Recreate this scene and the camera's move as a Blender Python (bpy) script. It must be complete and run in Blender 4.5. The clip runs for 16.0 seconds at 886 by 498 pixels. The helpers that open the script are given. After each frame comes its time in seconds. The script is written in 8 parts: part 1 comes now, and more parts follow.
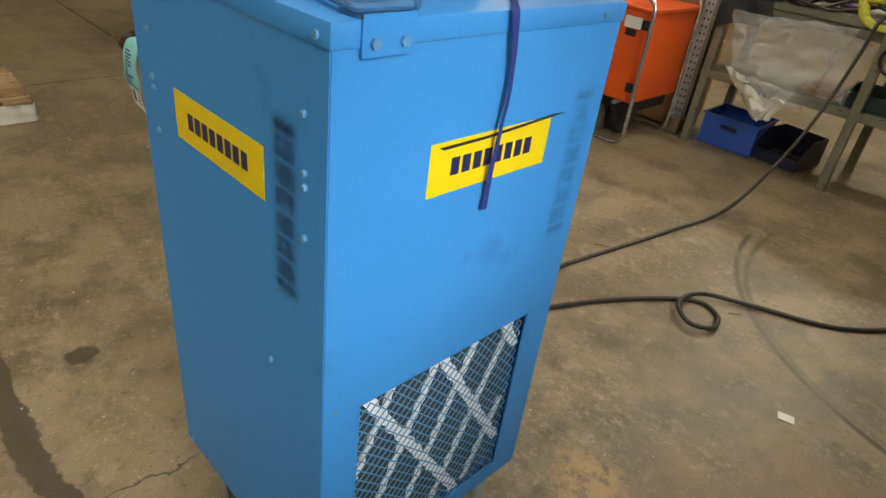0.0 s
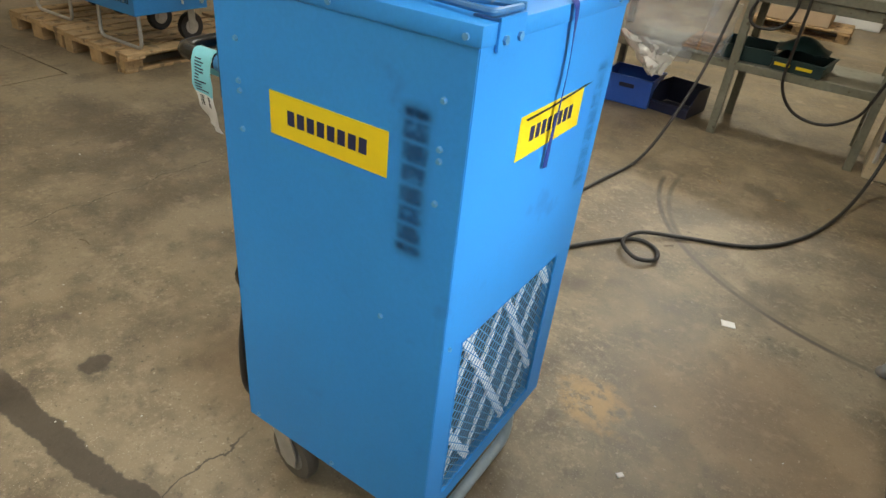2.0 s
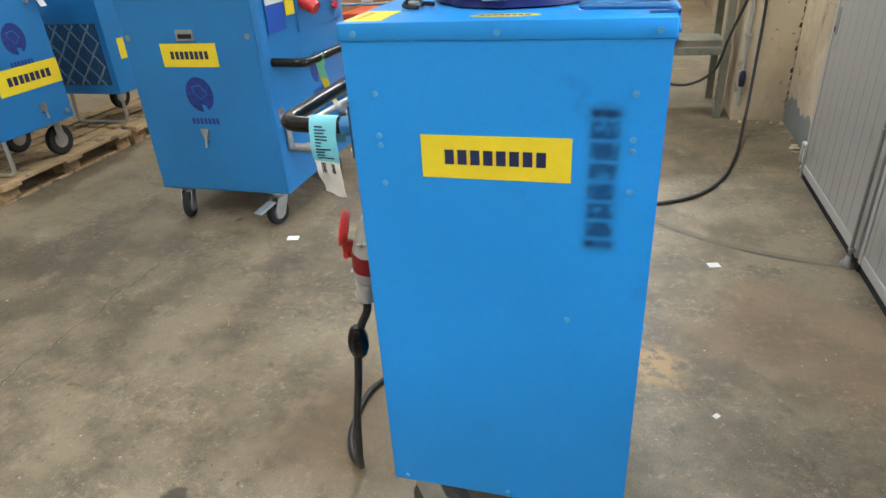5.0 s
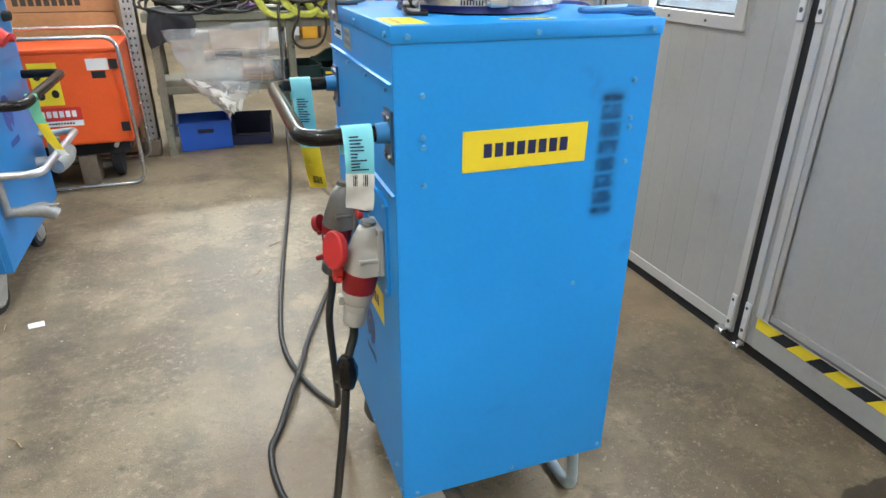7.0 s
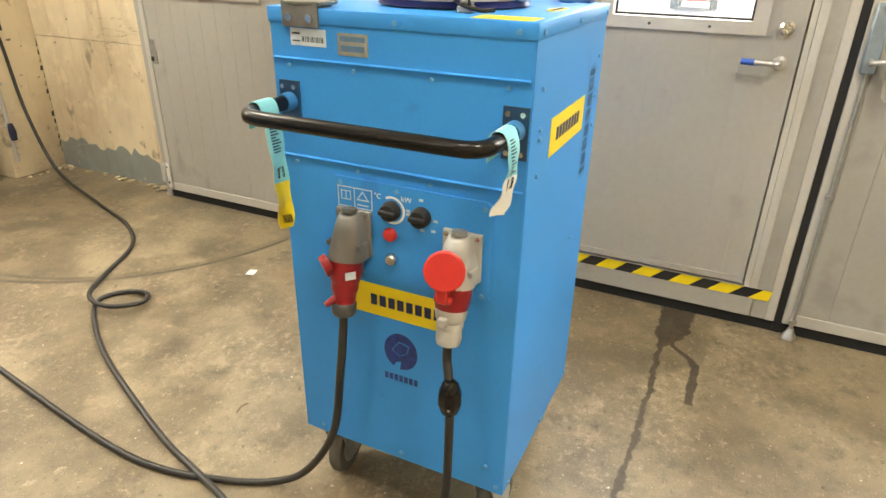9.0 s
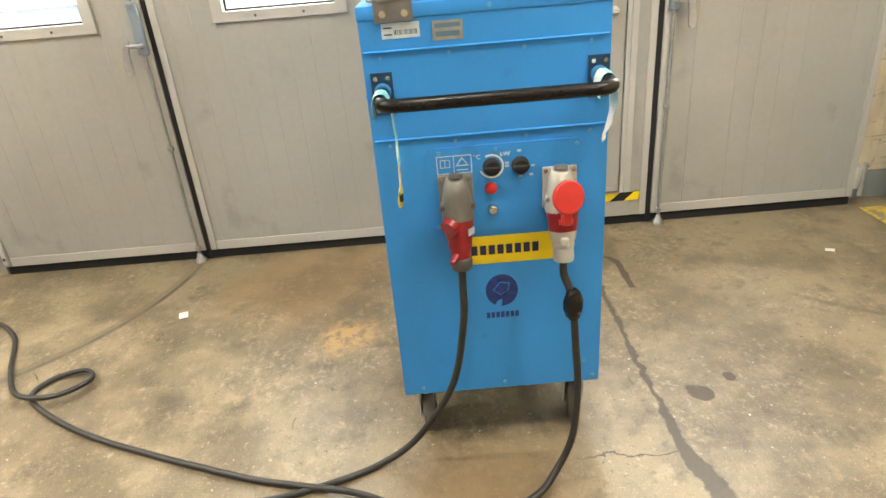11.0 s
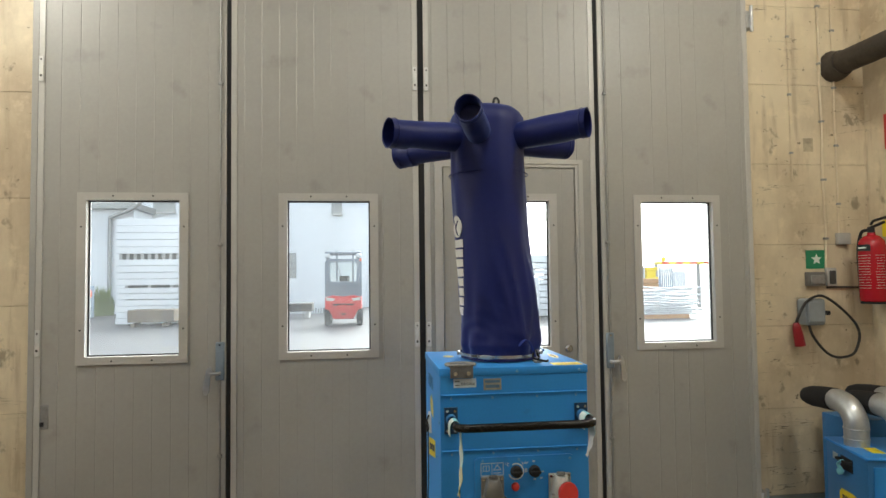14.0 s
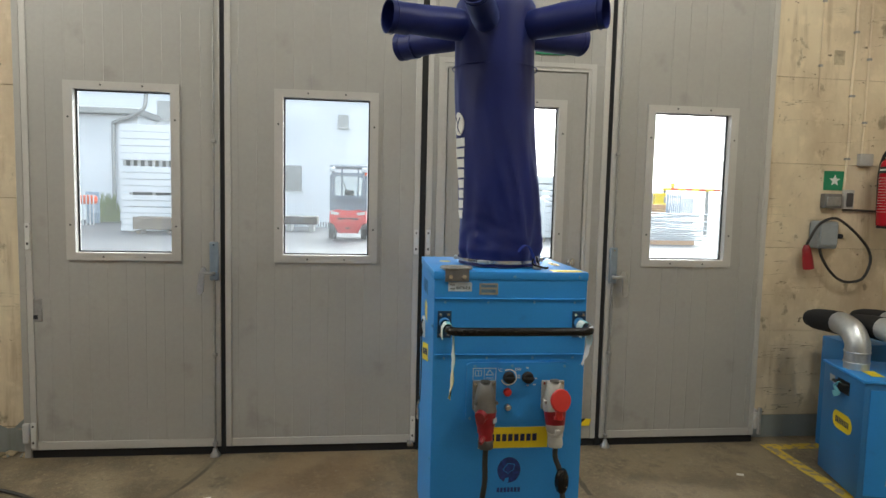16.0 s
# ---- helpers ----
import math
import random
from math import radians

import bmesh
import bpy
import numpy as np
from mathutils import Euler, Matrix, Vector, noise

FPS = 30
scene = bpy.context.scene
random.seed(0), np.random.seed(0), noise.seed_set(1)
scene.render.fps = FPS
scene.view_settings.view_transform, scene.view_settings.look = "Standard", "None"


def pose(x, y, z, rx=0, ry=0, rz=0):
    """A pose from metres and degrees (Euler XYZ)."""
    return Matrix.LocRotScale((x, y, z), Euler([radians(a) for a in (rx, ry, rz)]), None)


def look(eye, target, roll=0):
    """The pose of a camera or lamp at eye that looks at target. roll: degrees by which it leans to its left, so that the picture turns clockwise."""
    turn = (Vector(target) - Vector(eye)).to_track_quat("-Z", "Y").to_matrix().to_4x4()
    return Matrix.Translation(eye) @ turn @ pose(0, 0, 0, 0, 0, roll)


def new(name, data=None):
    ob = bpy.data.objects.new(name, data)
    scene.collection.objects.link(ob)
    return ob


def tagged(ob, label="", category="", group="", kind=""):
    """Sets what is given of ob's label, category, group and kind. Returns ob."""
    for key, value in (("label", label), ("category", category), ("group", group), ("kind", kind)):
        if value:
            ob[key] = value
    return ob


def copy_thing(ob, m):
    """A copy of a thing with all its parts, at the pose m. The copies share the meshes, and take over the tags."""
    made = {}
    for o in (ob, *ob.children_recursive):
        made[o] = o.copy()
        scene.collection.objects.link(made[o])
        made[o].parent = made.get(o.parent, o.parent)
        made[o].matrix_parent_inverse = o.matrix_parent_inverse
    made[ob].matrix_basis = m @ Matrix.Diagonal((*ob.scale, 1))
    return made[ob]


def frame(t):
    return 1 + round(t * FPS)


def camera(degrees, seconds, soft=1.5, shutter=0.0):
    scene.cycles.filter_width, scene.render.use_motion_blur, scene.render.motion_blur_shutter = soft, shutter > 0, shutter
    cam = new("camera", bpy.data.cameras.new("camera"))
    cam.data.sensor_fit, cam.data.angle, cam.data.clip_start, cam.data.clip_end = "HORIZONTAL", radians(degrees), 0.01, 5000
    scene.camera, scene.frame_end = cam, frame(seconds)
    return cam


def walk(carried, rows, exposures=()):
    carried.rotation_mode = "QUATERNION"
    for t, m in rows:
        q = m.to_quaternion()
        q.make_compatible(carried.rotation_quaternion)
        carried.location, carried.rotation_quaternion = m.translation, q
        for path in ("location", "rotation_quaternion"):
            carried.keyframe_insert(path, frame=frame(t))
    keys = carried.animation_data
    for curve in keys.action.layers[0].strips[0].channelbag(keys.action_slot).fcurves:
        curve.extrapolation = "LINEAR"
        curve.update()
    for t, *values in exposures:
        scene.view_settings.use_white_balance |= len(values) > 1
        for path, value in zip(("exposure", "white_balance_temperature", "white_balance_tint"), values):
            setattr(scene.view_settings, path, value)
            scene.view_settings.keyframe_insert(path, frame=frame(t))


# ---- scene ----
cam = camera(70.3, 16.0)
PATH = [
    (0, (-0.023, -0.001, 1.489), (-1.178, 1.271, 0.465), 7.6),
    (0.5, (-0.039, -0.093, 1.493), (-1.093, 1.245, 0.444), 6.9),
    (1, (-0.026, -0.173, 1.498), (-1.086, 1.129, 0.41), 7.2),
    (1.5, (-0.1, -0.256, 1.524), (-1.058, 1.173, 0.503), 7.1),
    (2, (-0.162, -0.369, 1.527), (-1.031, 1.093, 0.476), 6.4),
    (2.5, (-0.18, -0.421, 1.556), (-0.913, 1.175, 0.599), 1.7),
    (3, (-0.222, -0.467, 1.562), (-0.829, 1.213, 0.663), 1.2),
    (3.5, (-0.294, -0.511, 1.542), (-0.979, 1.162, 0.687), -0.8),
    (3.7, (-0.331, -0.535, 1.53), (-1.036, 1.096, 0.612), -2.7),
    (5.8, (-0.946, -0.715, 1.484), (-1.13, 1.049, 0.56), -0.5),
    (6, (-1.02, -0.726, 1.48), (-1.081, 1.054, 0.57), 0.7),
    (6.5, (-1.266, -0.779, 1.474), (-0.931, 0.968, 0.561), 1.0),
    (7, (-1.473, -0.704, 1.455), (-0.861, 0.997, 0.6), 0.4),
    (7.5, (-1.696, -0.547, 1.466), (-0.868, 1.057, 0.606), 0.1),
    (8, (-1.977, -0.379, 1.464), (-0.722, 0.915, 0.599), 2.0),
    (8.5, (-2.166, -0.184, 1.448), (-0.718, 0.906, 0.601), 1.7),
    (9, (-2.293, 0.063, 1.447), (-0.656, 0.83, 0.592), 1.1),
    (9.2, (-2.371, 0.141, 1.394), (-0.661, 0.838, 0.626), 2.2),
    (11.3, (-2.763, 0.935, 1.466), (-0.952, 0.821, 0.625), -4.6),
    (11.5, (-2.806, 0.982, 1.466), (-0.972, 0.759, 0.699), -2.9),
    (12, (-3.034, 1.068, 1.487), (-1.200, 0.701, 0.780), 1.30),
    (12.5, (-3.209, 1.196, 1.516), (-1.293, 0.909, 1.021), -1.70),
    (12.8, (-3.298, 1.253, 1.532), (-1.352, 0.981, 1.159), -1.28),
    (13, (-3.349, 1.314, 1.580), (-1.390, 1.012, 1.312), -0.72),
    (13.5, (-3.472, 1.342, 1.640), (-1.496, 1.039, 1.600), -0.68),
    (14, (-3.632, 1.302, 1.698), (-1.650, 1.051, 1.786), -0.69),
    (14.5, (-3.738, 1.271, 1.700), (-1.754, 1.030, 1.764), -0.64),
    (15, (-3.719, 1.272, 1.680), (-1.735, 1.022, 1.711), -0.13),
    (15.5, (-3.607, 1.267, 1.640), (-1.620, 1.046, 1.597), 0.10),
    (16, (-3.507, 1.254, 1.618), (-1.528, 1.021, 1.452), 1.37),
]
EXPOSURES = [(0.0, 2.20, 7200, 10), (1.0, 2.38, 7200, 10), (2.0, 2.56, 6400, 10), (2.5, 2.67, 5900, 10), (3.7, 2.86, 5700, 10), (5.8, 3.14, 5450, 10), (7.0, 3.23, 5500, 10), (8.0, 3.40, 6350, 10), (9.0, 3.59, 7050, 10), (11.3, 3.68, 6700, 10), (12.5, 3.36, 6450, 10), (13.0, 2.82, 6450, 10), (13.5, 2.45, 6400, 10), (14.5, 2.14, 6400, 10), (16.0, 2.30, 6200, 10)]
walk(cam, [(t, look(eye, target, roll)) for t, eye, target, roll in PATH], EXPOSURES)

# ---- world, sun and lamps ----
world = bpy.data.worlds.new("overcast_sky")
scene.world = world
world.use_nodes = True
sky = world.node_tree.nodes.new("ShaderNodeTexSky")
sky.sky_type, sky.sun_disc = "NISHITA", False
sky.sun_elevation, sky.sun_rotation = radians(43.0), radians(112.6)
sky.air_density, sky.dust_density, sky.ozone_density = 1.0, 2.0, 1.0
background = world.node_tree.nodes["Background"]
background.inputs["Strength"].default_value = 0.15
cloud = world.node_tree.nodes.new("ShaderNodeHueSaturation")
cloud.inputs["Saturation"].default_value = 0.35
world.node_tree.links.new(sky.outputs["Color"], cloud.inputs["Color"])
world.node_tree.links.new(cloud.outputs["Color"], background.inputs["Color"])

sun = new("sun", bpy.data.lights.new("sun", "SUN"))
sun.data.energy, sun.data.angle, sun.data.color = 2.2, radians(55), (1.0, 0.98, 0.95)
sun.matrix_basis = look((24, -10, 24.2), (0, 0, 0))

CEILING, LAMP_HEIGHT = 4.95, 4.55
# overhead lamps out of view; places and watts set by the brightness wanted
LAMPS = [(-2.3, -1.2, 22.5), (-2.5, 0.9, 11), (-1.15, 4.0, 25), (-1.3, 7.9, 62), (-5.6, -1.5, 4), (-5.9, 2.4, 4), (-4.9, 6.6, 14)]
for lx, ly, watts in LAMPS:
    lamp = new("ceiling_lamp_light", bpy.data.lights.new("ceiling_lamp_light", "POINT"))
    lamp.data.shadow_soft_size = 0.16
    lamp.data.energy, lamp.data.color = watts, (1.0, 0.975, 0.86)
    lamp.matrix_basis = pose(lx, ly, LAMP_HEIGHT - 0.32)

# ---- materials ----
def material(name, colour, rough=0.5, metal=0.0, vary=0.12, scale=6.0, bump=0.0, fine=60.0, spots=None, spot_at=0.62, coat=0.0):
    """A principled material with a wide and a fine variation of its colour, and a fine relief."""
    m = bpy.data.materials.new(name)
    m.use_nodes = True
    nodes, links = m.node_tree.nodes, m.node_tree.links
    shade = nodes["Principled BSDF"]
    shade.inputs["Metallic"].default_value = metal
    shade.inputs["Coat Weight"].default_value = coat
    where = nodes.new("ShaderNodeTexCoord")
    wide, small = nodes.new("ShaderNodeTexNoise"), nodes.new("ShaderNodeTexNoise")
    wide.inputs["Scale"].default_value, small.inputs["Scale"].default_value = scale, fine
    wide.inputs["Detail"].default_value, small.inputs["Detail"].default_value = 5, 4
    for n in (wide, small):
        links.new(where.outputs["Object"], n.inputs["Vector"])
    blend = nodes.new("ShaderNodeMix")
    blend.data_type = "RGBA"
    blend.inputs[6].default_value = (*[c * (1 - vary) for c in colour], 1)
    blend.inputs[7].default_value = (*[min(1, c * (1 + vary)) for c in colour], 1)
    both = nodes.new("ShaderNodeMath")
    both.operation = "MULTIPLY_ADD"
    both.inputs[1].default_value, both.inputs[2].default_value = 0.4, 0.0
    links.new(small.outputs["Fac"], both.inputs[0])
    total = nodes.new("ShaderNodeMath")
    total.operation = "MULTIPLY_ADD"
    total.inputs[1].default_value = 0.6
    links.new(wide.outputs["Fac"], total.inputs[0])
    links.new(both.outputs[0], total.inputs[2])
    stretch = nodes.new("ShaderNodeMapRange")
    stretch.inputs["From Min"].default_value, stretch.inputs["From Max"].default_value = 0.33, 0.67
    links.new(total.outputs[0], stretch.inputs["Value"])
    links.new(stretch.outputs["Result"], blend.inputs[0])
    tint = blend.outputs[2]
    if spots:
        over = nodes.new("ShaderNodeMix")
        over.data_type = "RGBA"
        over.inputs[7].default_value = (*spots, 1)
        speck = nodes.new("ShaderNodeTexNoise")
        speck.inputs["Scale"].default_value, speck.inputs["Detail"].default_value = scale * 3.1, 8
        links.new(where.outputs["Object"], speck.inputs["Vector"])
        edge = nodes.new("ShaderNodeMapRange")
        edge.inputs["From Min"].default_value, edge.inputs["From Max"].default_value = spot_at, spot_at + 0.08
        links.new(speck.outputs["Fac"], edge.inputs["Value"])
        links.new(edge.outputs["Result"], over.inputs[0])
        links.new(tint, over.inputs[6])
        tint = over.outputs[2]
    links.new(tint, shade.inputs["Base Color"])
    gloss = nodes.new("ShaderNodeMapRange")
    gloss.inputs["To Min"].default_value, gloss.inputs["To Max"].default_value = max(0.03, rough - 0.08), min(1, rough + 0.08)
    links.new(total.outputs[0], gloss.inputs["Value"])
    links.new(gloss.outputs["Result"], shade.inputs["Roughness"])
    if bump:
        relief = nodes.new("ShaderNodeBump")
        relief.inputs["Strength"].default_value, relief.inputs["Distance"].default_value = min(1, bump), 0.004
        links.new(total.outputs[0], relief.inputs["Height"])
        links.new(relief.outputs["Normal"], shade.inputs["Normal"])
    return m


def glass(name):
    """Thin pane: sees straight through, with a weak mirror gloss and a veil of dust."""
    m = bpy.data.materials.new(name)
    m.use_nodes = True
    nodes, links = m.node_tree.nodes, m.node_tree.links
    nodes.remove(nodes["Principled BSDF"])
    clear, gloss, both, rim = nodes.new("ShaderNodeBsdfTransparent"), nodes.new("ShaderNodeBsdfGlossy"), nodes.new("ShaderNodeMixShader"), nodes.new("ShaderNodeFresnel")
    clear.inputs["Color"].default_value = (0.90, 0.93, 0.92, 1)
    gloss.inputs["Roughness"].default_value = 0.02
    rim.inputs["IOR"].default_value = 1.4
    links.new(rim.outputs[0], both.inputs[0])
    links.new(clear.outputs[0], both.inputs[1])
    links.new(gloss.outputs[0], both.inputs[2])
    grime, veil, dust, where = nodes.new("ShaderNodeBsdfTranslucent"), nodes.new("ShaderNodeMixShader"), nodes.new("ShaderNodeTexNoise"), nodes.new("ShaderNodeTexCoord")
    grime.inputs["Color"].default_value = (0.86, 0.93, 0.95, 1)
    dust.inputs["Scale"].default_value, dust.inputs["Detail"].default_value = 2.6, 6
    links.new(where.outputs["Object"], dust.inputs["Vector"])
    amount = nodes.new("ShaderNodeMapRange")
    amount.inputs["From Min"].default_value, amount.inputs["From Max"].default_value = 0.3, 0.7
    amount.inputs["To Min"].default_value, amount.inputs["To Max"].default_value = 0.006, 0.032
    links.new(dust.outputs["Fac"], amount.inputs["Value"])
    links.new(amount.outputs["Result"], veil.inputs[0])
    links.new(both.outputs[0], veil.inputs[1])
    links.new(grime.outputs[0], veil.inputs[2])
    links.new(veil.outputs[0], nodes["Material Output"].inputs["Surface"])
    return m


def film(name, colour, opacity, rough):
    """Thin translucent plastic film."""
    m = bpy.data.materials.new(name)
    m.use_nodes = True
    nodes, links = m.node_tree.nodes, m.node_tree.links
    shade = nodes["Principled BSDF"]
    shade.inputs["Base Color"].default_value = (*colour, 1)
    shade.inputs["Roughness"].default_value = rough
    where, wrinkles = nodes.new("ShaderNodeTexCoord"), nodes.new("ShaderNodeTexNoise")
    wrinkles.inputs["Scale"].default_value, wrinkles.inputs["Detail"].default_value = 4.5, 7
    links.new(where.outputs["Object"], wrinkles.inputs["Vector"])
    thick = nodes.new("ShaderNodeMapRange")
    thick.inputs["From Min"].default_value, thick.inputs["From Max"].default_value = 0.35, 0.65
    thick.inputs["To Min"].default_value, thick.inputs["To Max"].default_value = opacity * 0.8, opacity * 1.2
    links.new(wrinkles.outputs["Fac"], thick.inputs["Value"])
    links.new(thick.outputs["Result"], shade.inputs["Alpha"])
    relief = nodes.new("ShaderNodeBump")
    relief.inputs["Strength"].default_value, relief.inputs["Distance"].default_value = 0.8, 0.02
    links.new(wrinkles.outputs["Fac"], relief.inputs["Height"])
    links.new(relief.outputs["Normal"], shade.inputs["Normal"])
    return m


def stencil(name, colour, scale_u, scale_v, count, depth):
    """Sprayed paint with soft edges: a column of blurred bars on a patch whose Generated coordinates span it."""
    m = bpy.data.materials.new(name)
    m.use_nodes = True
    nodes, links = m.node_tree.nodes, m.node_tree.links
    shade = nodes["Principled BSDF"]
    shade.inputs["Base Color"].default_value = (*colour, 1)
    shade.inputs["Roughness"].default_value = 0.6
    where, split = nodes.new("ShaderNodeTexCoord"), nodes.new("ShaderNodeSeparateXYZ")
    links.new(where.outputs["Generated"], split.inputs[0])

    def maths(op, a, b=None, c=None):
        n = nodes.new("ShaderNodeMath")
        n.operation = op
        for k, v in enumerate((a, b, c)):
            if v is None:
                continue
            if isinstance(v, (int, float)):
                n.inputs[k].default_value = v
            else:
                links.new(v, n.inputs[k])
        return n.outputs[0]

    def ramp(v, a, b):
        n = nodes.new("ShaderNodeMapRange")
        n.interpolation_type = "SMOOTHSTEP"
        n.inputs["From Min"].default_value, n.inputs["From Max"].default_value = a, b
        links.new(v, n.inputs["Value"])
        return n.outputs["Result"]

    shake = nodes.new("ShaderNodeTexNoise")
    shake.inputs["Scale"].default_value, shake.inputs["Detail"].default_value = 55, 3
    links.new(where.outputs["Object"], shake.inputs["Vector"])
    jolt = maths("SUBTRACT", shake.outputs["Fac"], 0.5)
    u = maths("ADD", split.outputs[scale_u], maths("MULTIPLY", jolt, 0.05))
    v = maths("ADD", split.outputs[scale_v], maths("MULTIPLY", jolt, 0.018))
    away_u = maths("ABSOLUTE", maths("SUBTRACT", u, 0.5))
    away_v = maths("ABSOLUTE", maths("SUBTRACT", v, 0.5))
    halo = maths("MULTIPLY", ramp(away_u, 0.5, 0.10), ramp(away_v, 0.5, 0.38))
    ends = maths("MULTIPLY", ramp(away_v, 0.36, 0.42), halo)
    cell = maths("ABSOLUTE", maths("SUBTRACT", maths("FRACT", maths("MULTIPLY", v, float(count))), 0.5))
    bars = maths("MULTIPLY", ramp(cell, 0.50, 0.30), ramp(away_u, 0.36, 0.20))
    bars = maths("MULTIPLY", bars, ramp(away_v, 0.45, 0.41))
    dust = nodes.new("ShaderNodeTexNoise")
    dust.inputs["Scale"].default_value, dust.inputs["Detail"].default_value = 40, 6
    links.new(where.outputs["Object"], dust.inputs["Vector"])
    worn = ramp(dust.outputs["Fac"], 0.25, 0.6)
    alpha = maths("ADD", maths("MULTIPLY", halo, depth * 0.4), maths("ADD", maths("MULTIPLY", ends, depth * 0.7), maths("MULTIPLY", maths("MULTIPLY", bars, worn), depth)))
    links.new(maths("MINIMUM", alpha, 0.85), shade.inputs["Alpha"])
    return m


def floor_material():
    """Worn warehouse concrete: trowel marks, dirt, a damp crack, an orange stain and the arcs that the door bolts scrape."""
    m = bpy.data.materials.new("worn_concrete")
    m.use_nodes = True
    nodes, links = m.node_tree.nodes, m.node_tree.links
    shade = nodes["Principled BSDF"]
    where, split = nodes.new("ShaderNodeTexCoord"), nodes.new("ShaderNodeSeparateXYZ")
    links.new(where.outputs["Object"], split.inputs[0])
    px, py = split.outputs[0], split.outputs[1]

    def noise_at(scale, detail=6, rough=0.55):
        n = nodes.new("ShaderNodeTexNoise")
        n.inputs["Scale"].default_value, n.inputs["Detail"].default_value, n.inputs["Roughness"].default_value = scale, detail, rough
        links.new(where.outputs["Object"], n.inputs["Vector"])
        return n.outputs["Fac"]

    def maths(op, a, b=None, c=None):
        n = nodes.new("ShaderNodeMath")
        n.operation = op
        for k, v in enumerate((a, b, c)):
            if v is None:
                continue
            if isinstance(v, (int, float)):
                n.inputs[k].default_value = v
            else:
                links.new(v, n.inputs[k])
        return n.outputs[0]

    def ramp(v, a, b, lo=0.0, hi=1.0):
        n = nodes.new("ShaderNodeMapRange")
        n.interpolation_type = "SMOOTHSTEP"
        n.inputs["From Min"].default_value, n.inputs["From Max"].default_value = a, b
        n.inputs["To Min"].default_value, n.inputs["To Max"].default_value = lo, hi
        links.new(v, n.inputs["Value"])
        return n.outputs["Result"]

    def over(base, colour, mask):
        n = nodes.new("ShaderNodeMix")
        n.data_type = "RGBA"
        links.new(mask, n.inputs[0])
        links.new(base, n.inputs[6])
        n.inputs[7].default_value = (*colour, 1)
        return n.outputs[2]

    def far(cx, cy, wobble=0.0, noise_fac=None):
        dx, dy = maths("SUBTRACT", px, cx), maths("SUBTRACT", py, cy)
        d = maths("SQRT", maths("ADD", maths("MULTIPLY", dx, dx), maths("MULTIPLY", dy, dy)))
        return maths("ADD", d, maths("MULTIPLY", maths("SUBTRACT", noise_fac, 0.5), wobble)) if noise_fac else d

    wide, mid, fine, grit = noise_at(0.7, 8), noise_at(3.5, 9, 0.62), noise_at(26, 8, 0.65), noise_at(170, 3)
    start = nodes.new("ShaderNodeMix")
    start.data_type = "RGBA"
    start.inputs[6].default_value, start.inputs[7].default_value = (0.124, 0.095, 0.058, 1), (0.236, 0.188, 0.119, 1)
    links.new(ramp(maths("ADD", maths("MULTIPLY", wide, 0.45), maths("MULTIPLY", mid, 0.55)), 0.42, 0.585), start.inputs[0])
    tint = start.outputs[2]
    tint = over(tint, (0.37, 0.31, 0.22), maths("MULTIPLY", ramp(fine, 0.57, 0.70), 0.6))
    tint = over(tint, (0.080, 0.060, 0.038), maths("MULTIPLY", ramp(fine, 0.42, 0.29), 0.7))
    tint = over(tint, (0.068, 0.052, 0.035), maths("MULTIPLY", ramp(noise_at(1.9, 10, 0.7), 0.50, 0.66), 0.58))
    tint = over(tint, (0.40, 0.35, 0.27), maths("MULTIPLY", ramp(grit, 0.61, 0.70), 0.75))
    tint = over(tint, (0.075, 0.056, 0.036), maths("MULTIPLY", ramp(noise_at(7.5, 9, 0.7), 0.55, 0.68), 0.5))
    tint = over(tint, (0.33, 0.265, 0.175), maths("MULTIPLY", ramp(noise_at(5.1, 9, 0.68), 0.55, 0.69), 0.6))
    crumbs = noise_at(34, 9, 0.72)
    worn = ramp(noise_at(2.3, 6, 0.6), 0.44, 0.60)
    tint = over(tint, (0.40, 0.325, 0.225), maths("MULTIPLY", maths("MULTIPLY", ramp(crumbs, 0.50, 0.64), worn), 0.45))
    tint = over(tint, (0.060, 0.045, 0.028), maths("MULTIPLY", maths("MULTIPLY", ramp(crumbs, 0.42, 0.33), ramp(noise_at(4.7, 5), 0.43, 0.58)), 0.85))
    tint = over(tint, (0.050, 0.040, 0.028), maths("MULTIPLY", ramp(noise_at(15, 4, 0.5), 0.72, 0.76), 0.7))
    tint = over(tint, (0.045, 0.035, 0.024), maths("MULTIPLY", ramp(noise_at(75, 4, 0.6), 0.63, 0.70), 0.6))
    tint = over(tint, (0.46, 0.40, 0.31), maths("MULTIPLY", ramp(noise_at(58, 2, 0.5), 0.70, 0.75), 0.7))
    # brown damp stain before the heater with its shadow painted in, and rust tint by the door
    tint = over(tint, (0.155, 0.098, 0.048), maths("MULTIPLY", ramp(far(-1.42, 0.78, 0.35, noise_at(4)), 0.42, 0.12), 0.6))
    tint = over(tint, (0.24, 0.15, 0.075), maths("MULTIPLY", ramp(far(0.05, 1.55, 0.7, noise_at(3)), 0.55, 0.2), 0.45))
    # orange stain
    tint = over(tint, (0.42, 0.265, 0.105), maths("MULTIPLY", maths("MULTIPLY", ramp(far(-0.50, 1.28, 0.34, noise_at(7, 9, 0.7)), 0.17, 0.05), ramp(noise_at(19, 6, 0.65), 0.36, 0.56)), 0.75))
